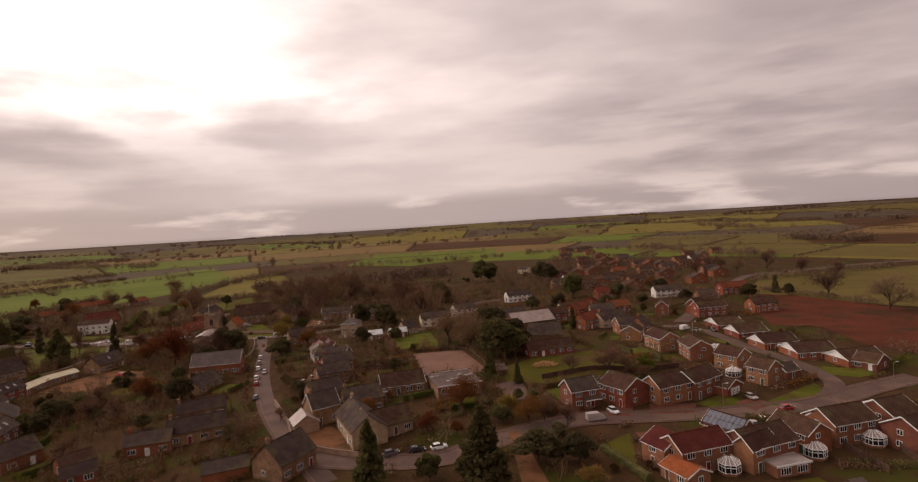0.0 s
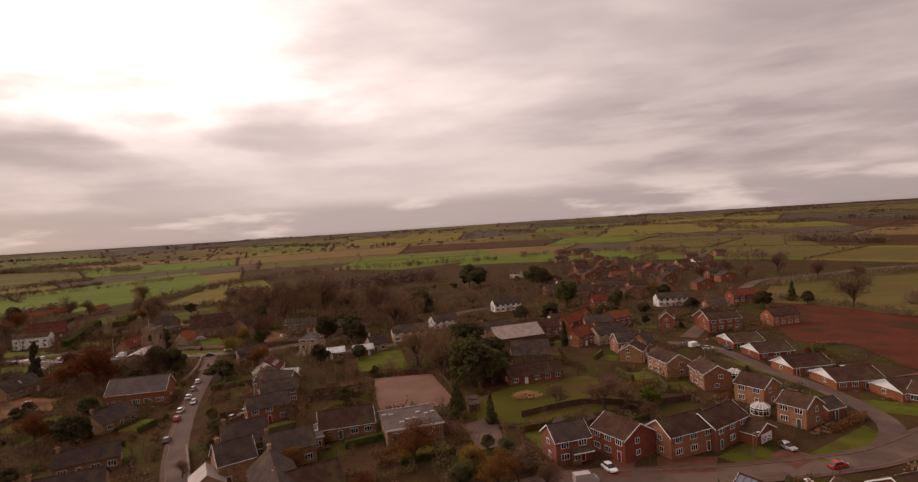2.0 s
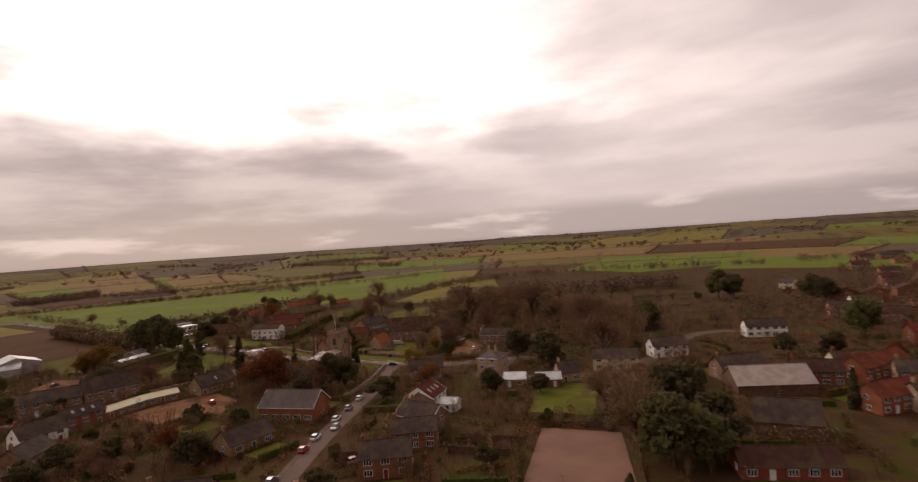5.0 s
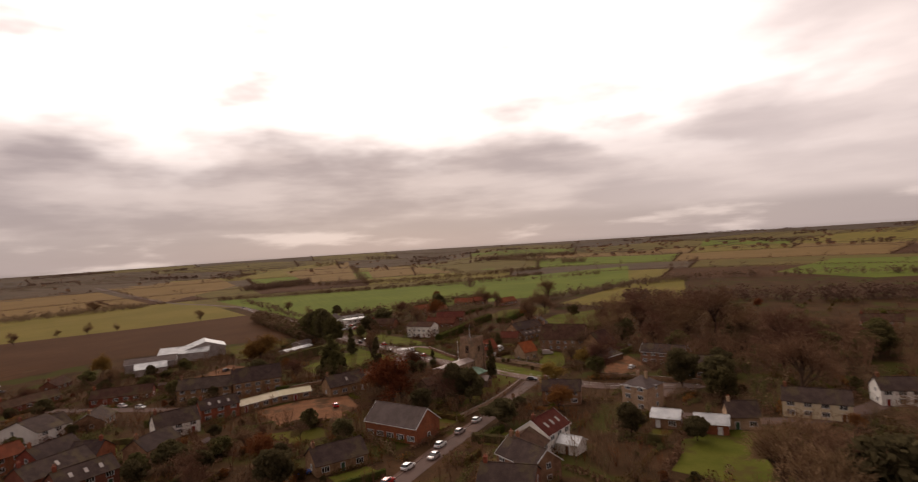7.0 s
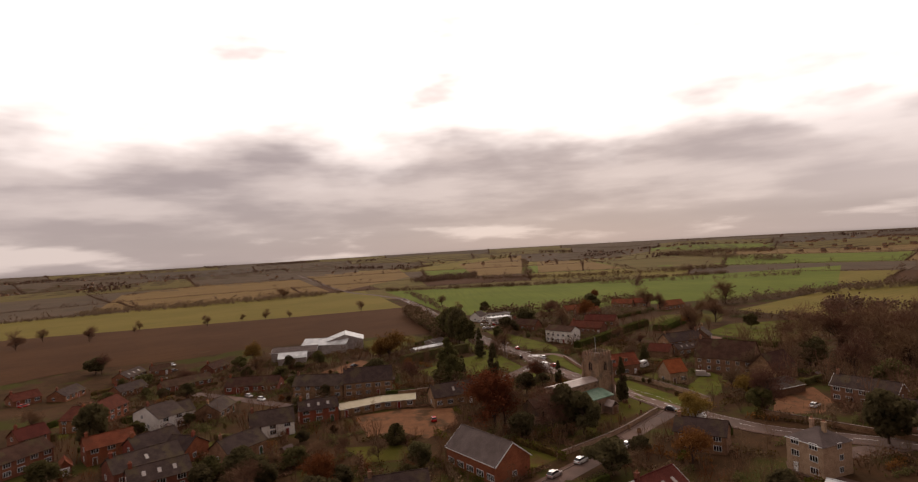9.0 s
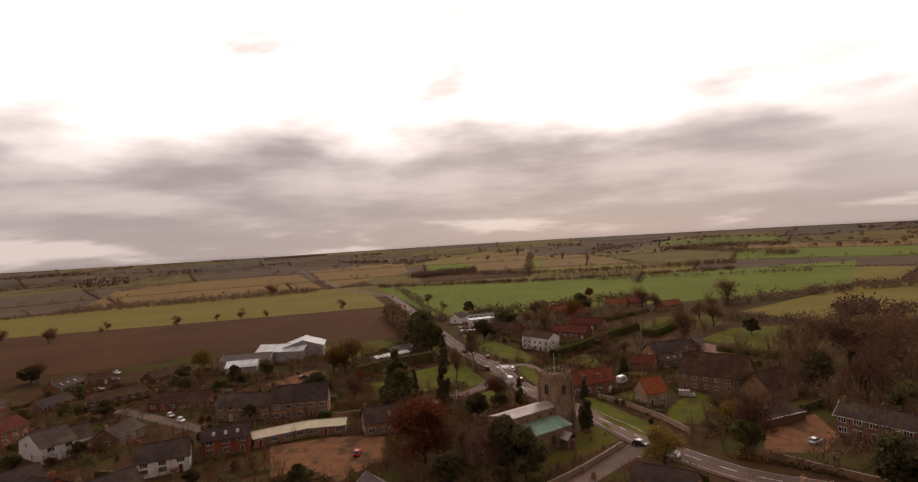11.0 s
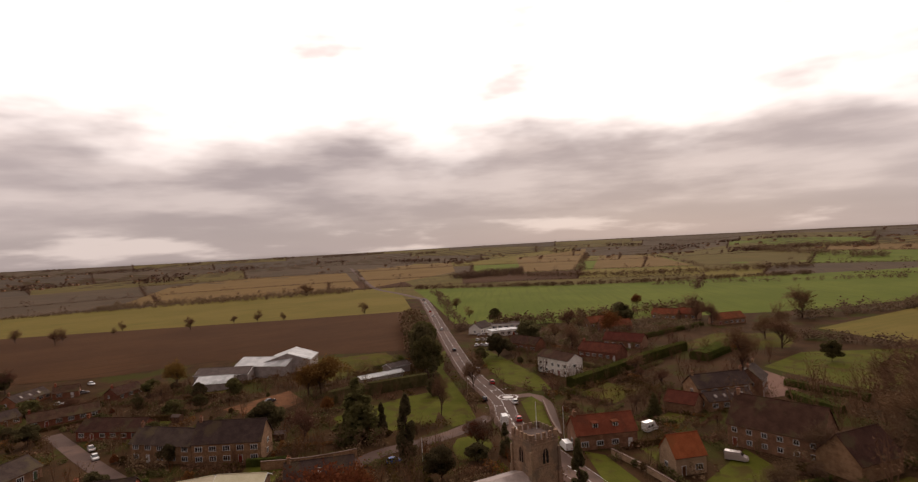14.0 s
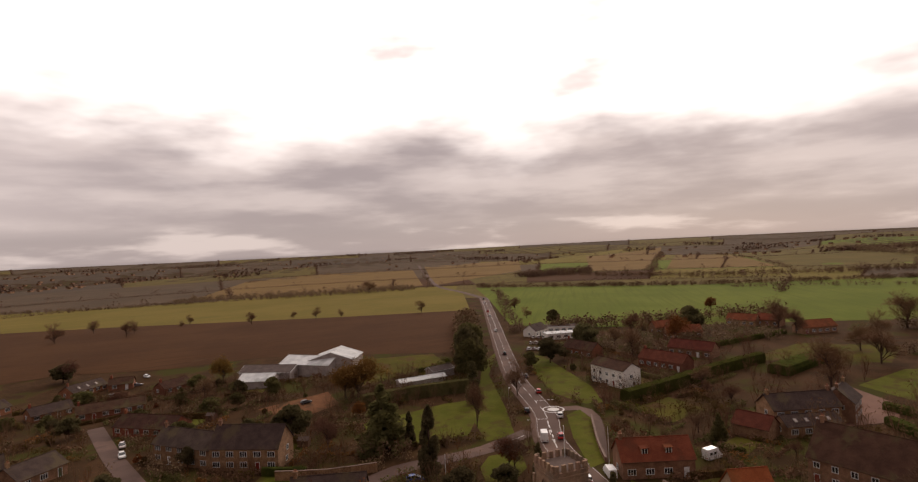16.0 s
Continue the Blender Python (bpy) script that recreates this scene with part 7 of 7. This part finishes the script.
vehicle("car", "grey", -314.0, 328.5, 130.9)
vehicle("car", "white", -333.1, 324.4, 148.0)
vehicle("car", "silver", -331.9, 326.9, 147.5)
vehicle("car", "white", -330.8, 329.3, 147.0)
vehicle("car", "red", -329.7, 331.8, 146.6)
vehicle("car", "grey", -328.6, 334.3, 146.1)
vehicle("car", "white", -349.8, 330.3, 163.4)
vehicle("car", "silver", -348.6, 332.9, 162.9)
vehicle("car", "white", -347.4, 335.6, 162.3)
vehicle("car", "red", -346.2, 338.2, 161.8)
vehicle("van", "silver", -146.2, 326.5, 41.1)
vehicle("car", "black", -120.2, 285.5, 21.6)
vehicle("caravan", "white", -111.4, 286.7, 17.9)
vehicle("car", "red", -152.8, 220.0, 161.5)
vehicle("car", "white", -100.1, 322.1, 99.3)
vehicle("car", "blue", -178.1, 251.3, 89.2)
vehicle("car", "white", -339.3, 135.9, 43.2)
vehicle("car", "white", -309.4, 133.3, 86.1)
vehicle("car", "white", -296.4, 83.6, 156.1)
vehicle("car", "red", -278.8, 83.5, 144.3)
vehicle("car", "blue", -105.1, 184.4, 84.6)
vehicle("car", "white", -147.8, 151.7, 111.0)
vehicle("car", "grey", -302.4, 91.7, -25.7)
# ---- trees ----
tree("cone", -23.4, 110.6, 14.8, 0.95)
tree("cone", 0.5, 109.5, 17.0, 1.35)
tree("ever", -11.2, 113.8, 6.1)
tree("yew", -102.0, 175.9, 9.2, 1.1)
tree("yew", 12.5, 121.3, 7.2, 1.5)
tree("yew", 21.5, 120.7, 6.5, 1.2)
tree("yew", 18.7, 135.3, 3.3, 1.4)
tree("cone", 1.6, 181.2, 9.7)
tree("bright", 53.7, 186.8, 6.3)
tree("rust", -137.2, 233.5, 18.0, 1.1)
tree("bare", -122.5, 244.1, 15.2, 1.2)
tree("yew", -117.4, 250.8, 11.0, 0.9)
tree("bare", -16.2, 235.8, 19.4, 1.2)
tree("bare", -6.3, 223.7, 17.9, 1.1)
tree("ever", 4.3, 209.5, 15.0, 1.1)
tree("ever", 11.1, 212.2, 10.8, 1.0)
tree("bare", -1.1, 280.2, 16.3, 1.1)
tree("bare", -39.3, 321.3, 22.2, 1.2)
tree("bare", -55.7, 359.5, 24.9, 1.2)
tree("bare", -101.1, 400.6, 30.0, 1.2)
tree("bare", -108.9, 389.5, 29.2)
tree("bare", -79.3, 379.7, 22.3)
tree("bare", -130.5, 410.7, 25.6)
tree("bare", -151.1, 417.8, 24.7)
tree("ever", -53.9, 297.4, 10.2)
tree("yew", -57.9, 252.5, 8.2)
tree("yew", -7.8, 501.0, 18.6, 1.0)
tree("yew", 0.6, 506.4, 16.0, 1.0)
tree("yew", 44.7, 484.5, 16.0, 1.0)
tree("yew", 51.0, 472.4, 14.8, 1.0)
tree("ever", 56.2, 372.2, 17.0, 0.9)
tree("grey", 195.3, 280.0, 21.3, 1.2)
tree("grey", 190.7, 322.1, 19.7)
tree("cone", 177.0, 352.9, 10.8)
tree("yew", 177.8, 339.3, 6.9)
tree("bare", 232.3, 480.9, 19.6)
tree("bare", 192.9, 478.0, 17.2)
tree("bare", 199.2, 459.3, 17.9)
tree("bare", 234.0, 430.5, 16.7)
tree("bare", 253.1, 419.9, 16.2)
tree("bare", 169.5, 466.3, 19.2)
tree("rust", -116.0, 179.3, 10.0)
tree("gold", -117.7, 315.7, 8.5, 1.2)
tree("rust", -6.4, 155.6, 10.1)
tree("rust", 12.0, 143.2, 8.2)
tree("bare", 16.0, 144.9, 8.6)
tree("gold", 6.9, 151.9, 6.1, 1.3)
tree("bare", 21.6, 140.5, 7.5)
tree("bare", 40.9, 184.1, 10.7, 1.4)
tree("bare", 46.6, 183.8, 9.7, 1.3)
tree("red", -31.1, 169.2, 3.3)
tree("bare", -59.4, 154.4, 5.1)
tree("ever", 153.7, 335.9, 8.6, 1.3)
tree("bare", -125.4, 164.0, 9.2, 1.2)
tree("bare", -114.8, 162.6, 8.2, 1.2)
tree("yew", -134.0, 165.1, 6.5, 1.2)
tree("bare", -108.2, 132.6, 7.5)
tree("bare", -89.2, 164.0, 5.5)
tree("yew", -69.0, 330.5, 9.5)
tree("gold", 22.2, 110.1, 4.8, 1.5)
tree("shrub", 35.9, 117.1, 1.9)
tree("rust", -7.0, 137.5, 4.5)
tree("rust", -14.8, 140.1, 6.1)
tree("bare", -134.8, 370.8, 23.0, 1.1)
tree("bare", -114.5, 365.1, 21.0)
tree("yew", -57.8, 303.3, 12.5)
tree("yew", -71.7, 307.1, 12.7)
tree("cone", 10.6, 177.4, 7.8, 0.8)
tree("bare", -5.4, 235.1, 18.3, 1.2)
tree("yew", 0.8, 233.9, 16.1, 1.2)
tree("yew", 11.0, 221.0, 12.2, 1.2)
tree("yew", -43.6, 259.0, 5.8, 1.2)
tree("grey", 28.7, 187.6, 7.6)
tree("column", 40.8, 265.8, 10.5)
tree("grey", 115.4, 299.5, 11.8, 1.3)
tree("rust", -151.7, 238.2, 12.5, 1.0)
tree("bare", -137.5, 236.9, 13.4, 1.1)
tree("yew", -122.5, 248.8, 12.7, 0.9)
tree("yew", -122.9, 234.4, 7.3, 1.2)
tree("column", -137.8, 281.4, 13.8, 0.9)
tree("column", -171.2, 278.5, 8.0, 1.2)
tree("yew", -163.3, 259.7, 7.4, 1.1)
tree("gold", -106.9, 281.2, 10.1, 1.2)
tree("yew", -91.8, 239.4, 7.5, 1.5)
tree("yew", -97.0, 252.9, 4.4, 1.4)
tree("ever", -104.6, 304.8, 7.9)
tree("bare", -150.2, 393.1, 23.1, 1.2)
tree("bare", -142.9, 401.5, 25.3, 1.2)
tree("bare", -129.2, 398.2, 23.8)
tree("bare", -118.2, 393.8, 26.0, 1.1)
tree("bare", -104.6, 379.3, 22.8, 1.1)
tree("bare", -174.4, 411.2, 17.2)
tree("ever", -209.2, 430.1, 8.2)
tree("grey", -134.9, 340.7, 11.0)
tree("grey", -128.2, 320.5, 8.2)
tree("bare", -103.7, 306.2, 17.5)
tree("rust", -86.2, 258.6, 9.5, 1.2)
tree("gold", -258.0, 237.0, 16.1, 1.3)
tree("bare", -239.1, 291.6, 16.4, 0.8)
tree("gold", -312.2, 177.2, 12.8)
tree("ever", -272.0, 204.7, 7.3)
tree("yew", -338.8, 99.7, 8.7, 1.4)
tree("bare", -466.1, 32.1, 16.2, 1.2)
tree("bare", -507.6, 37.9, 11.1)
tree("bare", -474.7, 73.6, 12.9)
tree("bare", -525.4, 100.5, 9.8)
tree("bare", -337.4, 102.6, 12.5)
tree("grey", -129.6, 195.8, 6.9)
tree("bare", -134.2, 181.5, 7.6, 1.2)
tree("bare", -136.9, 170.1, 7.5, 1.2)
tree("bare", -139.4, 188.8, 5.6)
tree("yew", -136.9, 163.1, 7.3, 1.1)
tree("bare", -196.7, 153.8, 6.0)
tree("yew", -182.4, 124.4, 13.9, 0.8)
tree("bare", -220.5, 100.8, 10.0, 1.2)
tree("bare", -216.4, 393.7, 19.2, 1.1)
tree("bare", -237.7, 435.2, 16.1, 1.2)
tree("rust", -306.9, 390.9, 14.1)
tree("bare", -284.9, 356.6, 14.7)
tree("cone", -199.8, 244.7, 17.0, 1.5)
tree("column", -179.4, 254.9, 16.2, 1.0)
tree("column", -202.1, 251.8, 8.7, 1.2)
tree("bare", -210.9, 272.0, 15.3, 0.5)
tree("column", -234.9, 275.6, 13.7, 1.2)
tree("ever", -262.0, 279.5, 17.0, 0.75)
tree("yew", -270.5, 280.5, 19.5, 0.7)
tree("ever", -279.0, 282.5, 20.5, 0.7)
tree("yew", -288.0, 283.5, 18.5, 0.75)
tree("ever", -297.5, 285.5, 17.0, 0.8)
tree("ever", -307.0, 286.5, 14.5, 0.8)
tree("yew", -170.2, 270.6, 4.5, 1.3)
tree("grey", -179.0, 274.9, 9.0)
tree("yew", -217.3, 219.2, 9.2, 1.2)
tree("gold", -258.3, 232.4, 11.7, 1.1)
tree("bare", -209.1, 187.4, 5.4)
tree("yew", -202.4, 195.3, 5.2)
tree("bare", -204.2, 230.0, 10.9)
tree("cone", -179.3, 327.7, 7.6, 1.2)
tree("bare", -313.1, 361.1, 10.1)
tree("yew", -304.8, 342.5, 12.5, 1.2)
tree("bare", -341.3, 384.2, 12.9, 1.1)
tree("bare", -330.1, 385.4, 12.5)
tree("rust", -407.3, 475.0, 10.1)
tree("yew", -328.2, 411.2, 14.1)
tree("bare", -325.5, 461.5, 19.1, 1.2)
tree("bare", -306.4, 456.2, 14.9)
tree("bare", -298.9, 513.9, 21.0, 1.2)
tree("bare", -278.5, 475.6, 16.4)
tree("rust", -230.0, 406.3, 10.6, 0.9)
tree("bare", -498.7, 152.5, 11.2)
tree("bare", -509.7, 98.7, 6.7)
tree("bare", -509.5, 199.3, 11.6)
tree("bare", -506.2, 219.0, 8.4)
tree("bare", -519.7, 180.9, 7.1)
tree("bare", -502.2, 282.6, 11.8)
tree("bare", -492.2, 72.1, 10.7)
tree("ever", -392.6, 356.1, 9.3)
tree("yew", -286.2, 319.0, 10.2, 1.2)
tree("rust", -179.4, 273.6, 7.6, 0.8)
tree("bare", -230.5, 355.8, 8.2, 1.3)
tree("bare", -209.1, 352.1, 7.3, 1.2)
tree("bare", -247.6, 333.4, 5.4, 1.3)
tree("bare", -427.0, 348.7, 10.1, 1.2)
tree("bare", -480.6, 354.5, 11.5)
tree("bare", -753.8, 240.5, 15.9, 1.6)
tree("bare", -259.8, 447.8, 13.7, 1.2)
tree("bare", -287.1, 144.0, 9.1, 1.3)
tree("bare", -286.9, 176.3, 9.3)
# ---- hedges, walls and fences ----
hedge([(-242.1, 238.5), (-248.1, 255.0), (-251.9, 276.6)], 3.0, 4.5, "ever", "tall dark clipped evergreen hedge")
hedge([(-220.5, 322.4), (-231.0, 345.0), (-244.0, 369.2), (-256.8, 398.5)], 4.0, 4.0)
hedge([(-236.2, 389.9), (-248.3, 413.9), (-252.6, 427.0)], 8.0, 3.5)
belt("hedgerow", [(-300.0, 286.0), (-360.0, 295.0), (-436.0, 308.0)], 5, 9, 420, "grey", "unclipped brown roadside hedge with small trees")
belt("hedgerow", [(-312.0, 287.0), (-400.0, 302.0)], 4, 8, 220, "ever", "dark evergreen growth in the roadside hedge")
hedge([(-180.2, 378.1), (-171.1, 376.7), (-160.8, 376.5)], 3.0, 2.2)
hedge([(-191.2, 388.2), (-166.4, 393.9)], 2.5, 2.2)
hedge([(-286.4, 385.6), (-296.9, 416.5), (-308.8, 451.4)], 2.5, 2.2)
hedge([(-89.3, 225.8), (-73.5, 231.5)], 2.0, 2.0, "ever", "dark evergreen garden hedge")
hedge([(-24.9, 165.5), (-16.3, 169.3)], 1.6, 1.8)
hedge([(27.7, 126.3), (30.4, 120.2), (34.2, 110.9)], 1.5, 1.6, "ever", "dark boundary hedge beside the gardens")
wall_run([(-67.6, 170.8), (-56.3, 151.7), (-48.7, 136.8), (-38.4, 130.4), (-30.0, 127.3)], 1.3, WALLS["pale"])
wall_run([(-161.0, 302.5), (-148.8, 304.0), (-133.0, 304.0), (-120.5, 301.9)], 1.4, WALLS["pale"])
wall_run([(-103.9, 303.8), (-88.8, 307.8), (-68.5, 314.2)], 1.5, WALLS["stone"])
wall_run([(-106.3, 234.8), (-112.6, 258.6), (-122.4, 281.7)], 1.2, WALLS["pale"])
wall_run([(-187.2, 219.2), (-185.0, 231.4), (-186.0, 242.9)], 2.2, WALLS["stone"])
wall_run([(-208.6, 306.0), (-187.8, 299.3), (-176.5, 296.5)], 1.2, WALLS["stone"])
fence([(-31.0, 226.6), (-10.0, 227.8), (0.0, 200.0), (2.6, 191.0)], 1.2)
fence([(91.6, 130.4), (90.4, 116.5)])
fence([(80.3, 124.6), (81.6, 111.8)])
fence([(44.7, 183.9), (55.3, 187.5), (66.1, 191.2)])
fence([(-69.9, 193.2), (-58.2, 197.6)])
fence([(-46.9, 211.2), (-30.8, 213.2)])
fence([(-45.8, 203.0), (-30.5, 204.7)])
fence([(18.6, 180.4), (37.3, 189.3), (50.2, 186.6)])
pole(64.5, 150.1, 7, True)
pole(119.2, 165.6, 7, True)
pole(98.1, 191.0, 7, True)
pole(-224.8, 285.1, 7, True)
pole(-176.2, 258.1, 6, False, WHITE)
pole(-174.9, 296.6, 9, False, WHITE)
pole(86.4, 236.2, 7, True)
heap(20.9, 197.1, 9.0, 6.0)
shed(34.8, 174.2, 40)
shed(5.6, 187.2, 18)
shed(5.0, 191.7, 10)
shed(27.1, 172.9, 45)
shed(-192.6, 143.3, 0)
# ---- far hedgerows and woods ----
belt("hedgerow", [(-729.8, -264.1), (-731.4, -37.5), (-741.7, 151.1), (-752.5, 290.9)], 4, 5, 420, "far", "leafless brown hedgerow with small trees")
belt("hedgerow", [(-1173.6, 8.6), (-1350.6, 148.7), (-1426.6, 346.1)], 4, 5, 110, "far", "leafless brown hedgerow with small trees")
belt("hedgerow", [(-751.8, 316.5), (-1328.4, 361.2)], 6, 6, 60, "far", "leafless brown hedgerow with small trees")
belt("hedgerow", [(-723.3, 374.4), (-650.7, 480.5), (-587.3, 583.1), (-528.1, 777.5)], 9, 6, 620, "grey", "leafless brown hedgerow with small trees")
belt("woodland", [(-770.0, 20.0), (-762.0, 160.0), (-775.0, 295.0)], 60, 7, 420, "far", "leafless scrub in the dip behind the pasture")
belt("hedgerow", [(-878.8, 533.7), (-698.5, 653.9), (-614.1, 874.1)], 25, 8, 420, "grey", "wide belt of leafless scrub and trees")
belt("woodland", [(-871.1, 475.7), (-916.5, 537.2), (-899.4, 584.6)], 40, 11, 260, "far", "leafless brown wood")
belt("woodland", [(-1350.4, 605.6), (-1709.6, 808.5)], 25, 9, 120, "far", "leafless brown wood")
belt("woodland", [(-841.5, 660.5), (-1709.0, 1156.4)], 14, 10, 120, "far", "leafless brown strip of trees")
belt("woodland", [(-1055.2, 1212.2), (-1065.9, 1381.4), (-1009.8, 1501.9)], 50, 13, 300, "far", "leafless brown wood")
belt("hedgerow", [(-1412.4, 1150.9), (-980.5, 938.4), (-747.9, 817.9)], 6, 7, 90, "far", "leafless brown hedgerow with small trees")
belt("hedgerow", [(-644.8, 378.2), (-432.7, 338.5), (-369.8, 325.3)], 7, 6, 110, "far", "leafless brown hedgerow with small trees")
belt("woodland", [(-1156.9, 1267.7), (-851.0, 1132.1), (-674.5, 1075.5)], 40, 12, 260, "far", "leafless brown wood")
belt("woodland", [(440.7, 858.9), (469.3, 726.9)], 30, 12, 160, "far", "leafless brown wood")
belt("woodland", [(719.1, 1510.1), (822.5, 1457.7)], 40, 13, 120, "far", "leafless brown wood")
belt("woodland", [(563.6, 1534.2), (590.9, 1265.4)], 40, 12, 120, "far", "leafless brown wood")
belt("hedgerow", [(-544.9, 587.5), (-429.3, 781.5)], 4, 6, 120, "far", "leafless brown hedgerow with small trees")
belt("hedgerow", [(-301.4, 548.0), (-275.3, 698.0), (-162.6, 774.5), (18.3, 803.8)], 8, 9, 200, "far", "leafless brown hedgerow with small trees")
belt("woodland", [(-220.2, 514.9), (-118.5, 565.6), (-47.9, 586.9)], 40, 11, 220, "far", "leafless brown trees behind the village")
belt("woodland", [(53.8, 838.1), (220.8, 820.1), (276.9, 587.5)], 40, 9, 240, "far", "leafless brown trees among far houses")
belt("woodland", [(40.0, 400.0), (110.0, 520.0), (130.0, 700.0)], 130, 8, 320, "far", "leafless trees between far gardens")
belt("woodland", [(20.0, 390.0), (100.0, 480.0), (170.0, 600.0)], 110, 6, 130, "ever", "dark evergreens between far gardens")
belt("hedgerow", [(190.6, 414.2), (239.8, 429.7), (306.9, 445.9)], 6, 6, 120, "far", "leafless brown hedgerow with small trees")
belt("hedgerow", [(174.0, 359.8), (188.1, 331.7), (198.4, 296.6)], 5, 4, 100, "far", "leafless brown hedgerow with small trees")
belt("hedgerow", [(298.4, 1205.5), (518.9, 1023.0), (680.5, 934.4)], 5, 6, 140, "far", "leafless brown hedgerow with small trees")
belt("hedgerow", [(-296.2, 511.2), (-288.9, 622.1), (-269.7, 705.6)], 6, 7, 140, "far", "leafless brown hedgerow with small trees")
belt("hedgerow", [(-250.2, 463.3), (-202.7, 478.1), (-172.5, 515.8)], 6, 6, 120, "far", "leafless brown hedgerow with small trees")
belt("woodland", [(-372.0, 348.0), (-368.0, 420.0), (-372.0, 500.0)], 12, 8, 190, "grey", "leafless trees between the gardens and the wheat")
belt("woodland", [(-300.0, 350.0), (-318.0, 395.0), (-320.0, 440.0)], 50, 6, 170, "far", "leafless garden trees round the red roofed houses")
belt("woodland", [(-290.0, 352.0), (-330.0, 420.0)], 60, 5, 60, "ever", "dark evergreens round the red roofed houses")
belt("woodland", [(-235.0, 345.0), (-200.0, 335.0)], 16, 4, 50, "shrub", "garden shrubs below the tall hedge")
drape("lawn", [(-262.0, 395.0), (-285.0, 440.0), (-262.0, 470.0), (-238.0, 440.0)], LAWN, 0.06, "rough green lawn between hedges", "lawn", 12)
drape("lawn", [(-214.0, 322.0), (-222.0, 338.0), (-206.0, 342.0), (-198.0, 326.0)], LAWN, 0.06, "small green garden lawn", "lawn", 8)
skyline_woods()
gardens()
scatter()
dark_growth(-312, -110, 112, 205, 34, 3.5, 7.5, ("yew", "ever", "yew", "bush"), 31)
dark_growth(-110, 20, 112, 200, 14, 3, 6, ("yew", "ever", "rust"), 32)
dark_growth(-150, 10, 356, 430, 22, 7, 13, ("yew", "ever", "grey"), 33)
dark_growth(10, 150, 300, 420, 18, 4, 9, ("yew", "ever", "rust"), 34)
thicket("leafless brown trees behind the houses", "bare", -190, 10, 350, 440, 230, 6, 13, 1)
thicket("leafless brown wood beside the farm", "bare", -120, -30, 330, 420, 150, 8, 15, 2)
thicket("leafless brown trees among far gardens", "bare", 0, 170, 330, 620, 800, 3, 8, 3)
thicket("leafless brown garden scrub and small trees", "bare", -310, -60, 112, 265, 820, 2.5, 7, 4)
thicket("leafless grey garden scrub and small trees", "grey", -300, 0, 225, 350, 460, 3, 8, 5)
thicket("rusty autumn garden scrub", "rust", -220, 40, 112, 280, 300, 2, 5.5, 6)
thicket("leafless scrub beside the estate", "grey", 0, 140, 112, 330, 230, 2, 5, 7)
thicket("leafless brown trees round the red roofed houses", "bare", -330, -180, 290, 420, 190, 4, 9, 8)
thicket("leafless brown scrub at the village edge", "bare", -330, -250, 150, 260, 60, 2, 5, 10)
dashes((-231.0, 295.7), (-231.1, 303.8), 6)
dashes((-212.3, 287.3), (-211.9, 294.0), 6)
dashes((-209.9, 292.9), (-179.4, 286.6), 8)
dashes((-199.8, 282.9), (-194.8, 275.9), 4)
gravestone(-126.3, 262.5, 10.5, 1.3)
gravestone(-134.6, 279.2, 5.2, 1.4)
gravestone(-134.2, 269.2, 19.9, 1.2)
gravestone(-121.4, 273.1, 14.6, 1.0)
gravestone(-114.6, 262.3, 12.8, 1.3)
gravestone(-134.1, 279.9, 16.4, 1.3)
gravestone(-139.5, 274.5, 18.0, 1.2)
gravestone(-113.5, 263.3, 15.7, 1.5)
gravestone(-118.5, 260.0, 11.7, 1.5)
gravestone(-130.7, 282.5, 7.0, 1.0)
gravestone(-121.0, 276.0, 14.4, 1.1)
gravestone(-127.3, 269.9, 10.3, 1.3)
gravestone(-114.3, 260.9, 15.2, 1.5)
gravestone(-109.8, 263.2, 15.1, 1.0)
gravestone(-110.3, 263.8, 18.6, 1.2)
gravestone(-129.5, 277.1, 17.5, 1.2)
gravestone(-138.8, 273.5, 17.8, 1.5)
gravestone(-121.7, 255.4, 11.2, 1.0)
gravestone(-120.3, 259.1, 18.1, 0.9)
gravestone(-135.3, 279.5, 15.8, 1.1)
gravestone(-109.8, 263.8, 12.6, 1.5)
gravestone(-138.1, 273.6, 14.0, 0.9)
gravestone(-130.2, 264.5, 14.2, 1.0)
gravestone(-120.6, 253.5, 9.7, 1.5)
gravestone(-123.2, 276.2, 11.9, 1.2)
gravestone(-120.6, 267.7, 13.4, 1.3)
thicket("leafless brown scrub between lane and school", "bare", -70, 25, 112, 250, 220, 2, 6, 12)
thicket("dark evergreen garden bushes", "ever", -310, 20, 112, 350, 260, 1.5, 4, 13)
